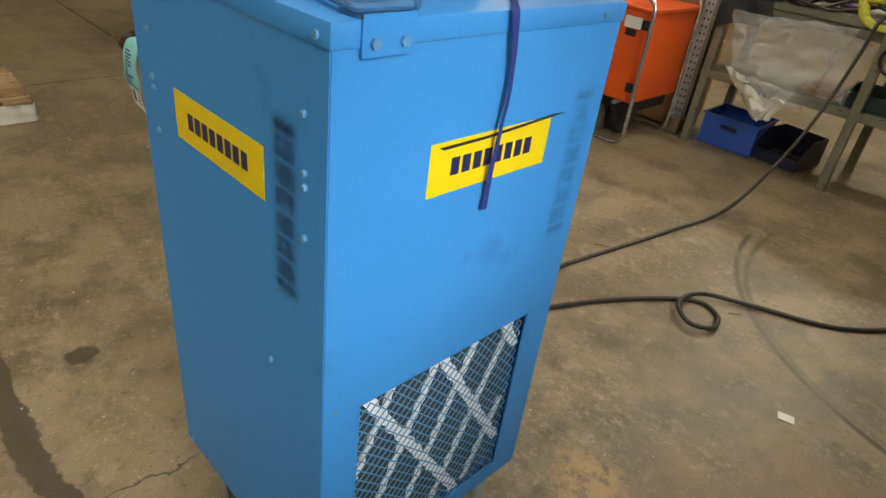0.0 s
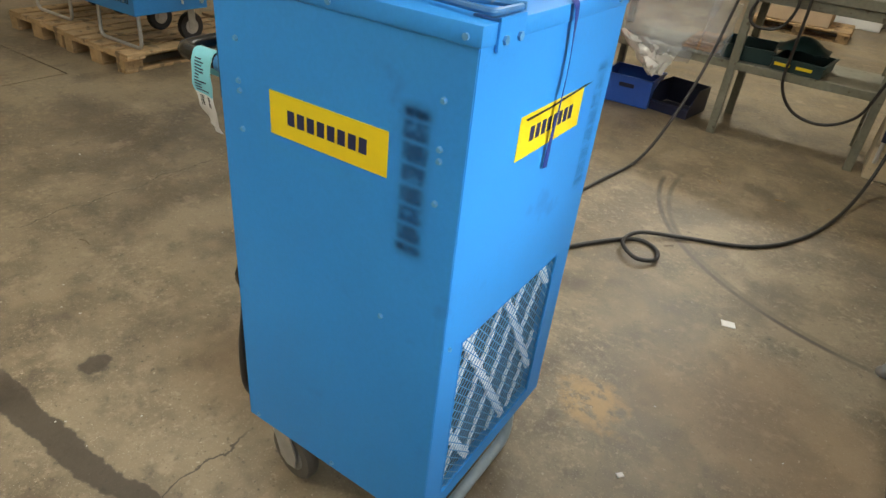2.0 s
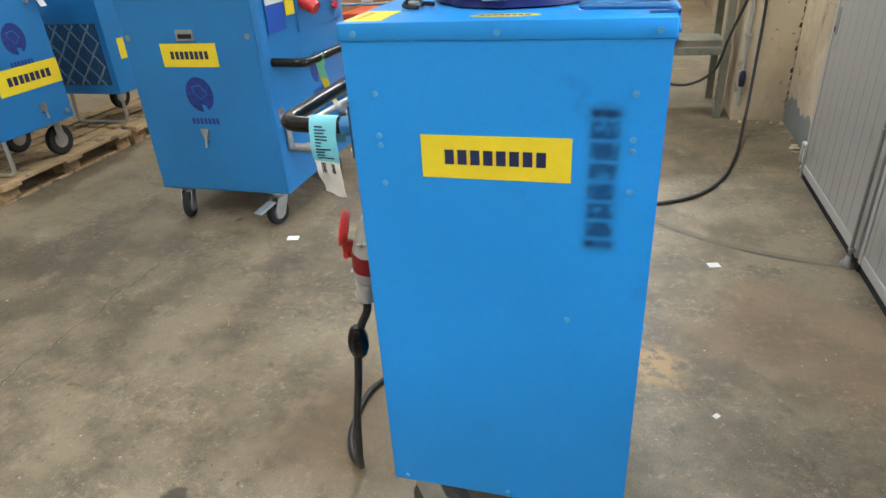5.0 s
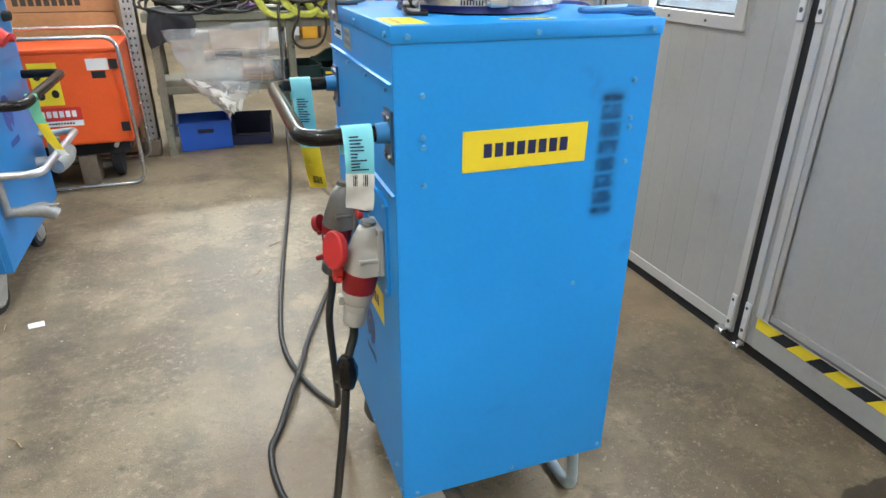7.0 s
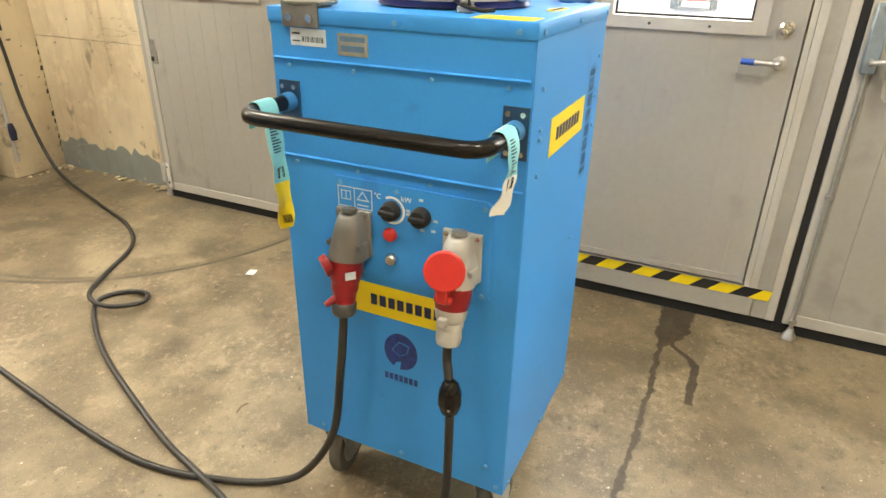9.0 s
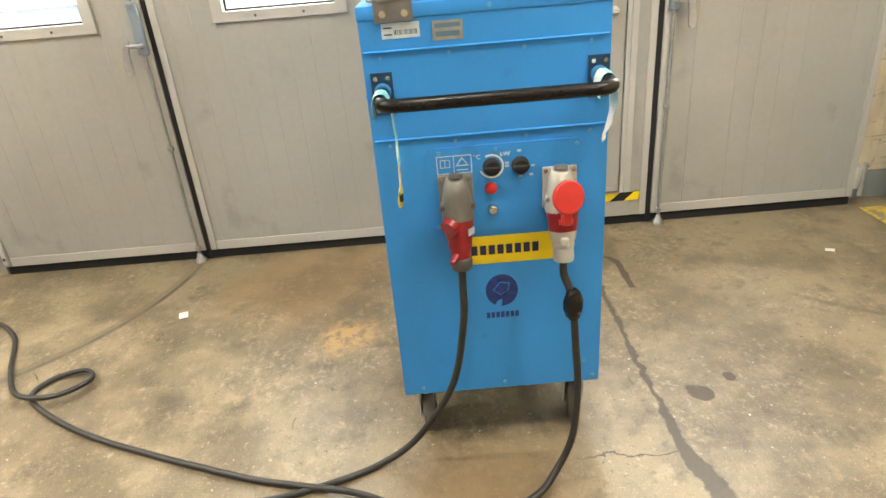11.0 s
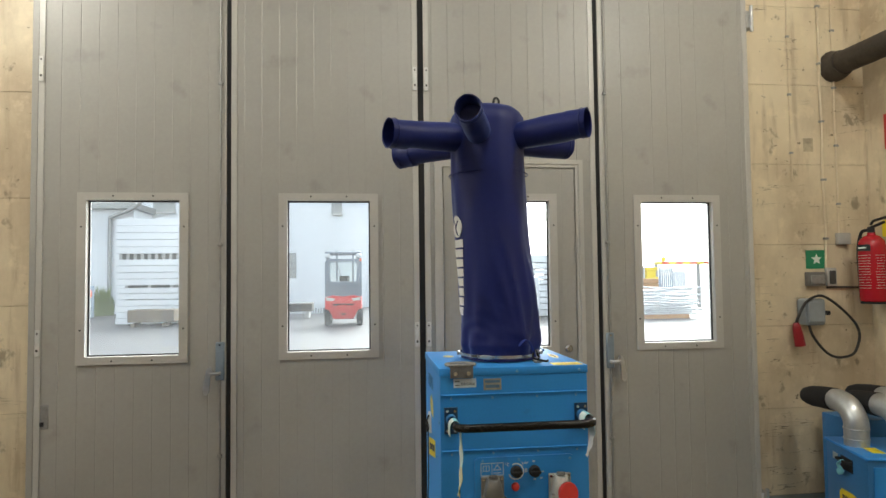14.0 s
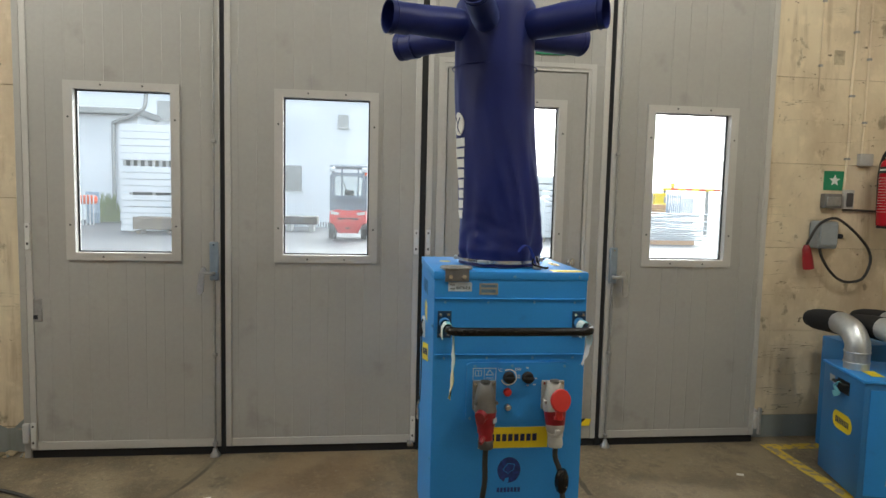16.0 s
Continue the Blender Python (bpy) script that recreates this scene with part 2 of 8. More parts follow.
    # dark smudges beside the damp crack and before the folding door
    for sx, sy, r, deep in ((-0.04, -0.10, 0.16, 0.45), (-0.10, -0.31, 0.15, 0.5), (0.19, -0.24, 0.10, 0.4), (0.16, 0.89, 0.26, 0.5), (-0.41, 0.37, 0.12, 0.3), (-1.94, 1.43, 0.22, 0.35), (-1.75, 1.05, 0.14, 0.4), (-1.70, 1.75, 0.10, 0.45), (0.18, 4.05, 0.34, 0.75), (-0.15, 4.25, 0.26, 0.6), (0.30, 3.62, 0.22, 0.6), (-0.30, 3.55, 0.16, 0.35)):
        tint = over(tint, (0.085, 0.068, 0.046), maths("MULTIPLY", maths("MULTIPLY", ramp(far(sx, sy, 0.34, noise_at(5.5, 8, 0.65)), r, r * 0.25), ramp(noise_at(11, 8, 0.7), 0.40, 0.58)), deep))
    # scrapes in quarter rings round the two outer hinges
    for cx, cy, r, y0, y1, deep in ((0.46, 3.495, 1.345, 2.05, 3.45, 1.0), (0.52, 3.42, 1.325, 2.65, 3.58, 0.75), (0.46, 3.495, 1.315, 2.1, 2.9, 0.4), (0.217, -1.333, 0.985, -1.42, -0.55, 0.6)):
        ring = maths("ABSOLUTE", maths("SUBTRACT", far(cx, cy), r))
        inside = maths("MULTIPLY", maths("MULTIPLY", ramp(px, 0.36, 0.30), maths("MULTIPLY", ramp(py, y0, y0 + 0.15), ramp(py, y1, y1 - 0.12))), deep)
        tint = over(tint, (0.06, 0.045, 0.03), maths("MULTIPLY", maths("MULTIPLY", ramp(ring, 0.022, 0.004), inside), ramp(mid, 0.30, 0.58, 0.45, 0.95)))
    # damp crack along x, with a second run near the door
    wander = maths("MULTIPLY", maths("SUBTRACT", noise_at(3.4, 7), 0.5), 0.06)
    rough_edge = maths("MULTIPLY", maths("SUBTRACT", noise_at(16, 6), 0.5), 0.055)
    off = maths("ABSOLUTE", maths("ADD", maths("SUBTRACT", maths("SUBTRACT", py, maths("ADD", ramp(px, -1.25, -1.5, 0.0, -0.045), ramp(px, 0.05, 0.20, 0.0, -0.03))), 0.168), maths("ADD", wander, rough_edge)))
    half = maths("ADD", ramp(px, -1.0, -1.6, 0.009, 0.040), ramp(px, 0.02, 0.22, 0.0, 0.06))
    wet = ramp(maths("SUBTRACT", off, half), 0.006, -0.003)
    wet = maths("MULTIPLY", wet, ramp(px, -2.25, -2.0))
    off2 = maths("ABSOLUTE", maths("ADD", maths("SUBTRACT", py, ramp(px, -0.03, 0.11, 0.028, 0.135)), maths("ADD", wander, maths("MULTIPLY", rough_edge, 0.6))))
    wet2 = maths("MULTIPLY", maths("MULTIPLY", ramp(off2, 0.020, 0.012), ramp(px, -0.30, -0.28)), ramp(px, 0.16, 0.12))
    wet = maths("MAXIMUM", wet, wet2)
    for sx, sy, r in ((-1.02, 0.015, 0.045), (-1.88, 0.365, 0.055), (-0.95, -0.12, 0.02), (0.36, 0.14, 0.07)):
        wet = maths("MAXIMUM", wet, ramp(far(sx, sy, 0.10, noise_at(12)), r, r * 0.7))
    for cx, y0, y1, wide_ in ((-1.275, 0.16, 0.52, 0.0045), (-2.9, 0.6, 1.7, 0.003)):
        hair = maths("ABSOLUTE", maths("ADD", maths("SUBTRACT", px, cx), maths("MULTIPLY", maths("SUBTRACT", noise_at(5.5, 8), 0.5), 0.16)))
        hair = maths("MULTIPLY", ramp(hair, wide_, wide_ * 0.4), maths("MULTIPLY", ramp(py, y0, y0 + 0.02), ramp(py, y1, y1 - 0.1)))
        wet = maths("MAXIMUM", wet, hair)
    tint = over(tint, (0.040, 0.031, 0.021), maths("MULTIPLY", wet, 0.85))
    links.new(tint, shade.inputs["Base Color"])
    gloss = ramp(maths("ADD", maths("MULTIPLY", mid, 0.5), maths("MULTIPLY", fine, 0.5)), 0.35, 0.65, 0.38, 0.58)
    links.new(gloss, shade.inputs["Roughness"])
    relief = nodes.new("ShaderNodeBump")
    shade.inputs["Specular IOR Level"].default_value = 0.5
    relief.inputs["Strength"].default_value, relief.inputs["Distance"].default_value = 0.45, 0.004
    links.new(maths("ADD", fine, maths("MULTIPLY", grit, 0.35)), relief.inputs["Height"])
    links.new(relief.outputs["Normal"], shade.inputs["Normal"])
    return m


def wall_paint(name, pale, grimy, chip):
    """Old gloss paint on rough render: smoke, runs, hairline cracks and chips down to the dark coat."""
    m = bpy.data.materials.new(name)
    m.use_nodes = True
    nodes, links = m.node_tree.nodes, m.node_tree.links
    shade = nodes["Principled BSDF"]
    where = nodes.new("ShaderNodeTexCoord")

    def grain(scale, detail, stretch):
        at, n = nodes.new("ShaderNodeMapping"), nodes.new("ShaderNodeTexNoise")
        at.inputs["Scale"].default_value = stretch
        links.new(where.outputs["Object"], at.inputs["Vector"])
        links.new(at.outputs["Vector"], n.inputs["Vector"])
        n.inputs["Scale"].default_value, n.inputs["Detail"].default_value, n.inputs["Roughness"].default_value = scale, detail, 0.6
        return n.outputs["Fac"]

    def ramp(v, a, b, hi=1.0):
        n = nodes.new("ShaderNodeMapRange")
        n.interpolation_type = "SMOOTHSTEP"
        n.inputs["From Min"].default_value, n.inputs["From Max"].default_value, n.inputs["To Max"].default_value = a, b, hi
        links.new(v, n.inputs["Value"])
        return n.outputs["Result"]

    def maths(op, a, b):
        n = nodes.new("ShaderNodeMath")
        n.operation = op
        for k, v in enumerate((a, b)):
            if isinstance(v, (int, float)):
                n.inputs[k].default_value = v
            else:
                links.new(v, n.inputs[k])
        return n.outputs[0]

    def over(base, colour, mask):
        n = nodes.new("ShaderNodeMix")
        n.data_type = "RGBA"
        links.new(mask, n.inputs[0])
        if isinstance(base, tuple):
            n.inputs[6].default_value = (*base, 1)
        else:
            links.new(base, n.inputs[6])
        n.inputs[7].default_value = (*colour, 1)
        return n.outputs[2]

    tint = over(pale, grimy, ramp(grain(1.3, 8, (1, 1, 0.7)), 0.42, 0.72, 0.75))
    tint = over(tint, grimy, ramp(grain(4.0, 6, (2.2, 2.2, 0.25)), 0.53, 0.70, 0.6))
    tint = over(tint, [c * 1.18 for c in pale], ramp(grain(9, 6, (1, 1, 1)), 0.52, 0.70, 0.40))
    line = maths("ABSOLUTE", maths("SUBTRACT", grain(1.9, 4, (0.35, 0.35, 3.4)), 0.5), 0.0)
    crack = maths("MULTIPLY", ramp(line, 0.0045, 0.0012), ramp(grain(1.7, 3, (1, 1, 1)), 0.53, 0.64, 0.75))
    tint = over(tint, chip, crack)
    tint = over(tint, chip, ramp(grain(6.5, 10, (1, 1, 0.8)), 0.61, 0.69, 0.6))
    specks = ramp(grain(16, 5, (1, 1, 1.5)), 0.675, 0.705, 0.9)
    tint = over(tint, chip, specks)
    links.new(tint, shade.inputs["Base Color"])
    shade.inputs["Roughness"].default_value = 0.5
    relief = nodes.new("ShaderNodeBump")
    relief.inputs["Strength"].default_value, relief.inputs["Distance"].default_value = 0.55, 0.006
    links.new(maths("SUBTRACT", grain(14, 7, (1, 1, 1)), maths("ADD", crack, specks)), relief.inputs["Height"])
    links.new(relief.outputs["Normal"], shade.inputs["Normal"])
    return m


FLOOR = floor_material()
BLUE = material("blue_enamel", (0.035, 0.264, 0.695), 0.42, 0, 0.07, 3.0, 0.03, 120, (0.034, 0.225, 0.62), 0.66)
BLUE.node_tree.nodes["Principled BSDF"].inputs["Specular IOR Level"].default_value = 0.30
BLUE_WORN = material("worn_blue_paint", (0.036, 0.150, 0.35), 0.46, 0.0, 0.2, 14, 0.05, 90, (0.13, 0.19, 0.25), 0.62)
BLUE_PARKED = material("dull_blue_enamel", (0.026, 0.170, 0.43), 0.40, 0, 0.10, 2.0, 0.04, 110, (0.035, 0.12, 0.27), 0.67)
BLUE_DARK = material("spotted_darker_blue_enamel", (0.028, 0.165, 0.40), 0.42, 0, 0.10, 3.0, 0.05, 90, (0.05, 0.12, 0.24), 0.66)
PLATE = material("dark_blue_steel", (0.018, 0.060, 0.13), 0.4, 0.2, 0.2, 12)
BLUE_STEEL = material("blue_grey_bracket", (0.12, 0.22, 0.34), 0.4, 0.3, 0.15, 12)
DOOR = material("grey_door_sheet", (0.340, 0.331, 0.307), 0.40, 0.0, 0.06, 1.2, 0.05, 45, (0.285, 0.276, 0.253), 0.62)
FRAME = material("pale_grey_frame", (0.45, 0.44, 0.415), 0.42, 0.1, 0.06, 3, 0.02, 60)
WALL = wall_paint("stained_beige_paint", (0.69, 0.59, 0.42), (0.36, 0.265, 0.17), (0.10, 0.075, 0.045))
WALL_DARK = wall_paint("grey_base_paint", (0.24, 0.265, 0.26), (0.17, 0.17, 0.15), (0.40, 0.35, 0.26))
JOINT = wall_paint("dirty_joint", (0.42, 0.335, 0.21), (0.14, 0.105, 0.065), (0.06, 0.045, 0.03))
CEIL = material("pale_ceiling_sheet", (0.42, 0.40, 0.36), 0.7, 0, 0.08, 1)
TYRE = material("dusty_grey_tyre", (0.085, 0.078, 0.066), 0.6, 0, 0.25, 20, 0.1)
OUTLET = material("blue_grey_plastic", (0.26, 0.285, 0.30), 0.45, 0, 0.06, 20)
RUBBER = material("black_rubber", (0.010, 0.010, 0.011), 0.8, 0, 0.2, 20, 0.1)
BLACK_TUBE = material("black_grip_sleeve", (0.0085, 0.0075, 0.007), 0.24, 0, 0.08, 9)
BLACK_TUBE.node_tree.nodes["Principled BSDF"].inputs["Specular IOR Level"].default_value = 0.28
CABLE = material("dusty_black_cable", (0.019, 0.018, 0.017), 0.46, 0, 0.3, 30, 0.1)
ZINC = material("zinc_plated_steel", (0.52, 0.53, 0.54), 0.36, 0.85, 0.15, 25, 0.05)
STEEL = material("bright_steel", (0.62, 0.62, 0.62), 0.25, 0.95, 0.1, 30)
DULL = material("dull_grey_steel", (0.30, 0.30, 0.29), 0.5, 0.5, 0.2, 10, 0.1)
BOLT = material("blue_screw_head", (0.11, 0.32, 0.60), 0.32, 0.2, 0.15, 90)
YELLOW = material("yellow_vinyl", (0.78, 0.60, 0.012), 0.42, 0, 0.04, 8)
INK = material("navy_print", (0.012, 0.018, 0.075), 0.45, 0, 0.1, 20)
FADED = material("faded_white_print", (0.50, 0.58, 0.66), 0.5, 0, 0.1, 30)
PRINT = material("blue_dot_print", (0.014, 0.035, 0.20), 0.45, 0, 0.35, 60)
WHITE = material("white_paper", (0.74, 0.74, 0.72), 0.6, 0, 0.04, 20)
CYAN = material("cyan_paper", (0.21, 0.58, 0.66), 0.6, 0, 0.06, 20)
GREEN = material("green_sign", (0.012, 0.21, 0.10), 0.4, 0, 0.05, 10)
TAG_GREEN = material("pale_green_paper", (0.22, 0.62, 0.38), 0.6, 0, 0.06, 20)
RED = material("red_plastic", (0.24, 0.008, 0.014), 0.36, 0, 0.1, 20)
BRIGHT_RED = material("bright_red_plastic", (0.54, 0.030, 0.026), 0.4, 0, 0.06, 20)
PLUG_DARK = material("dark_grey_plastic", (0.155, 0.150, 0.140), 0.45, 0, 0.08, 20)
PLUG_BLACK = material("charcoal_plastic", (0.060, 0.058, 0.055), 0.5, 0, 0.1, 20)
PLUG_PALE = material("pale_grey_plastic", (0.42, 0.41, 0.385), 0.42, 0, 0.06, 20)
DUCT = material("navy_nylon_cloth", (0.0060, 0.0130, 0.108), 0.48, 0, 0.18, 5, 0.12, 240)
DUCT.node_tree.nodes["Principled BSDF"].inputs["Specular IOR Level"].default_value = 0.30
DUCT.node_tree.nodes["Principled BSDF"].inputs["Sheen Weight"].default_value = 0.28
DUCT.node_tree.nodes["Principled BSDF"].inputs["Sheen Roughness"].default_value = 0.4
DUCT.node_tree.nodes["Principled BSDF"].inputs["Sheen Tint"].default_value = (0.36, 0.50, 1.0, 1)
STRAP = material("blue_webbing", (0.014, 0.032, 0.22), 0.6, 0, 0.1, 60, 0.2, 200)
LOCK = material("blue_grey_lock_steel", (0.24, 0.30, 0.36), 0.38, 0.4, 0.1, 20)
MESH = material("pale_blue_mesh", (0.10, 0.32, 0.60), 0.4, 0.1, 0.1, 30)
GRILLE_FILTER = material("grey_filter_scrim", (0.042, 0.056, 0.068), 0.8, 0, 0.25, 18, 0.4, 90)
RIB_DIRTY = material("dusty_filter_lattice", (0.30, 0.29, 0.27), 0.8, 0, 0.3, 9)
FILTER_RIB = material("pale_filter_frame", (0.90, 0.91, 0.92), 0.7, 0, 0.12, 20)
# near-black for slots, and for shade painted into joints and gaps
DARK = material("dark_void", (0.012, 0.013, 0.015), 0.8, 0, 0.2, 6)
WOOD = material("pallet_wood", (0.36, 0.245, 0.125), 0.75, 0, 0.30, 4, 0.3, 40, (0.17, 0.12, 0.065), 0.55)
CRATE_WOOD = material("orange_plywood", (0.46, 0.245, 0.105), 0.65, 0, 0.18, 3, 0.2, 30)
OLD_WOOD = material("grey_worn_wood", (0.16, 0.125, 0.085), 0.8, 0, 0.25, 5, 0.4, 40)
ORANGE = material("orange_enamel", (0.72, 0.095, 0.012), 0.42, 0, 0.07, 5, 0.03)
BENCH = material("olive_grey_bench_steel", (0.215, 0.215, 0.170), 0.5, 0.2, 0.2, 6, 0.1, 50, (0.10, 0.085, 0.06), 0.63)
CRATE_BLUE = material("bright_blue_plastic", (0.022, 0.095, 0.47), 0.42, 0, 0.06, 8)
CRATE_NAVY = material("navy_plastic", (0.010, 0.014, 0.045), 0.45, 0, 0.1, 8)
TRAY_GREEN = material("dark_green_plastic", (0.012, 0.040, 0.042), 0.5, 0, 0.15, 8)
FILM = film("clear_plastic_film", (0.62, 0.66, 0.70), 0.24, 0.08)
FILM_MILKY = film("milky_plastic_film", (0.76, 0.75, 0.71), 0.62, 0.2)
HIVIS = material("fluorescent_yellow_sling", (0.40, 0.41, 0.045), 0.75, 0, 0.3, 26, 0.2, 120, (0.16, 0.16, 0.04), 0.6)
PURPLE = material("purple_sling", (0.16, 0.06, 0.20), 0.7, 0, 0.2, 20)
CLOTH = material("charcoal_cloth", (0.022, 0.022, 0.026), 0.85, 0, 0.2, 20, 0.4)
ZINC_DUCT = material("galvanised_duct", (0.55, 0.57, 0.58), 0.34, 0.75, 0.12, 9, 0.04)
RUST_PIPE = material("sooty_pipe", (0.055, 0.045, 0.035), 0.6, 0.2, 0.35, 9, 0.5, 50)
PAINT_LINE = material("worn_yellow_floor_paint", (0.58, 0.40, 0.035), 0.6, 0, 0.1, 6, 0.1, 40, (0.26, 0.21, 0.14), 0.50)
ASPHALT = material("wet_asphalt", (0.045, 0.046, 0.049), 0.52, 0, 0.25, 0.6, 0.1, 25)
ASPHALT.node_tree.nodes["Principled BSDF"].inputs["Specular IOR Level"].default_value = 0.2
CAB_BLUE = material("faded_blue_grey_steel", (0.26, 0.33, 0.40), 0.5, 0, 0.15, 5)
# slate base colour lightened to carry the haze over the yard
CAB = material("slate_cab_steel", (0.155, 0.18, 0.215), 0.45, 0, 0.1, 4)
GALV = material("weathered_galvanised_tube", (0.52, 0.54, 0.56), 0.42, 0.35, 0.22, 14, 0.05, 60)
CLADDING = material("weathered_pale_cladding", (0.66, 0.675, 0.69), 0.6, 0, 0.10, 0.5)
SHEET_WHITE = material("white_cladding", (0.74, 0.75, 0.76), 0.6, 0, 0.06, 0.5)
SCREEN = glass("window_glass")
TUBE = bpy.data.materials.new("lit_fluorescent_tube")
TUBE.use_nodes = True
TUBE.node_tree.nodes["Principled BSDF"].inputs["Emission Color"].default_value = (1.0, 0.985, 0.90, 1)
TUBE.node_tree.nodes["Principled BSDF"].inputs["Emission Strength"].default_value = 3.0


# ---- mesh tools ----
PLACES = {}


def thing(name, label="", category="", group="", kind="", at=(0, 0, 0), rz=0):
    """An empty at the base of a thing; its parts are built in world metres."""
    ob = new(name)
    ob.empty_display_size = 0.1
    ob.matrix_basis = PLACES[ob.name] = pose(*at, 0, 0, rz)
    return tagged(ob, label, category, group, kind)


def mesh_of(name, bm, mat, sharp=38):
    me = bpy.data.meshes.new(name)
    bmesh.ops.recalc_face_normals(bm, faces=bm.faces[:])
    bm.to_mesh(me)
    bm.free()
    me.materials.append(mat)
    me.shade_smooth()
    me.set_sharp_from_angle(angle=radians(sharp))
    return me


def part(name, bm, mat, parent, label=""):
    """One mesh object under a thing or a part; bm is in world metres, or in the thing's own if it stands at the origin."""
    place = PLACES[parent.name]
    bm.transform(place.inverted())
    ob = new(name, mesh_of(name, bm, mat))
    ob.parent = parent
    PLACES[ob.name] = place
    return tagged(ob, label)


def solid(name, bm, mat, label="", category="", group="", kind=""):
    """A top-level mesh."""
    ob = new(name, mesh_of(name, bm, mat))
    PLACES[ob.name] = Matrix()
    return tagged(ob, label, category, group, kind)


def fresh():
    return bmesh.new()


def merge(bm, piece, m=None):
    if m is not None:
        piece.transform(m)
    me = bpy.data.meshes.new("piece")
    piece.to_mesh(me)
    piece.free()
    bm.from_mesh(me)
    bpy.data.meshes.remove(me)
    return bm


def box(bm, a, b, bevel=0.0, seg=1, m=None):
    piece = bmesh.new()
    bmesh.ops.create_cube(piece, size=1)
    for v in piece.verts:
        v.co = Vector([a[k] + (b[k] - a[k]) * (v.co[k] + 0.5) for k in range(3)])
    if bevel:
        bmesh.ops.bevel(piece, geom=piece.edges[:], offset=bevel, segments=seg, affect="EDGES", profile=0.5)
    return merge(bm, piece, m)


def rod(bm, p, q, r, r2=None, seg=14, m=None):
    """A round bar or cone from p to q."""
    p, q = Vector(p), Vector(q)
    piece = bmesh.new()
    bmesh.ops.create_cone(piece, cap_ends=True, segments=seg, radius1=r, radius2=r if r2 is None else r2, depth=(q - p).length)
    turn = (q - p).to_track_quat("Z", "Y").to_matrix().to_4x4()
    piece.transform(Matrix.Translation((p + q) / 2) @ turn)
    return merge(bm, piece, m)


def curve_points(points, res, closed=False):
    pts = [Vector(p) for p in points]
    if res <= 1:
        return pts
    n, out = len(pts), []
    for i in range(n if closed else n - 1):
        a, b = pts[i], pts[(i + 1) % n]
        before = pts[i - 1] if (closed or i) else a * 2 - b
        after = pts[(i + 2) % n] if (closed or i + 2 < n) else b * 2 - a
        for s in range(res):
            t = s / res
            out.append(0.5 * (2 * a + (b - before) * t + (2 * before - 5 * a + 4 * b - after) * t * t + (3 * a - before - 3 * b + after) * t ** 3))
    return out if closed else out + [pts[-1]]


def tube(bm, points, r, seg=8, res=6, closed=False, flat=1.0, radii=None):
    """A pipe swept along a smooth line through the points; flat squashes it; radii taper it."""
    pts = curve_points(points, res, closed)
    n = len(pts)
    rings, up = [], None
    for i, p in enumerate(pts):
        ahead = (pts[(i + 1) % n] if closed or i + 1 < n else p) - (pts[i - 1] if closed or i else p)
        ahead.normalize()
        if up is None:
            up = Vector((0, 0, 1)) if abs(ahead.z) < 0.9 else Vector((1, 0, 0))
        side = ahead.cross(up).normalized()
        up = side.cross(ahead).normalized()
        here = r if radii is None else float(np.interp(i / (n - 1), np.linspace(0, 1, len(radii)), radii))
        rings.append([bm.verts.new(p + here * (math.cos(a) * side + math.sin(a) * flat * up)) for a in (2 * math.pi * k / seg for k in range(seg))])
    for i in range(n if closed else n - 1):
        a, b = rings[i], rings[(i + 1) % n]
        for k in range(seg):
            bm.faces.new((a[k], a[(k + 1) % seg], b[(k + 1) % seg], b[k]))
    if not closed:
        bm.faces.new(rings[0][::-1])
        bm.faces.new(rings[-1])
    return bm


def bend(points, r, n=5):
    """Corners of a path rounded by r, for bent pipe."""
    pts, out = [Vector(p) for p in points], [Vector(points[0])]
    for a, b, c in zip(pts, pts[1:], pts[2:]):
        u, v = (a - b).normalized(), (c - b).normalized()
        p, q = b + u * r, b + v * r
        for k in range(n + 1):
            t = k / n
            out.append(p * (1 - t) ** 2 + b * 2 * t * (1 - t) + q * t * t)
    return out + [pts[-1]]


def pipe(bm, points, r, bend_r=0.06, seg=12):
    return tube(bm, bend(points, bend_r), r, seg, 1)


def prism(bm, outline, put, depth, base=0.0):
    """An outline in a plane, raised by depth; put(u, v, w) gives the place in the world."""
    lo = [bm.verts.new(put(u, v, base)) for u, v in outline]
    hi = [bm.verts.new(put(u, v, base + depth)) for u, v in outline]
    bm.faces.new(lo[::-1])
    bm.faces.new(hi)
    for i in range(len(outline)):
        j = (i + 1) % len(outline)
        bm.faces.new((lo[i], lo[j], hi[j], hi[i]))
    return bm


def oval(cx, cy, rx, ry=None, n=24, a0=0.0, a1=360.0):
    ry = rx if ry is None else ry
    return [(cx + rx * math.cos(radians(a0 + (a1 - a0) * k / n)), cy + ry * math.sin(radians(a0 + (a1 - a0) * k / n))) for k in range(n)]


def rect(u0, v0, u1, v1):
    return [(u0, v0), (u1, v0), (u1, v1), (u0, v1)]


def ring_plate(bm, outer, inner, put, depth, base=0.0):
    """A frame: the outline outer with the hole inner (same number of corners)."""
    n = len(outer)
    v = [[bm.verts.new(put(*p, w)) for p in o] for o in (outer, inner) for w in (base, base + depth)]
    for i in range(n):
        j = (i + 1) % n
        bm.faces.new((v[0][i], v[0][j], v[1][j], v[1][i]))
        bm.faces.new((v[2][j], v[2][i], v[3][i], v[3][j]))
        bm.faces.new((v[1][i], v[1][j], v[3][j], v[3][i]))
        bm.faces.new((v[0][j], v[0][i], v[2][i], v[2][j]))
    return bm


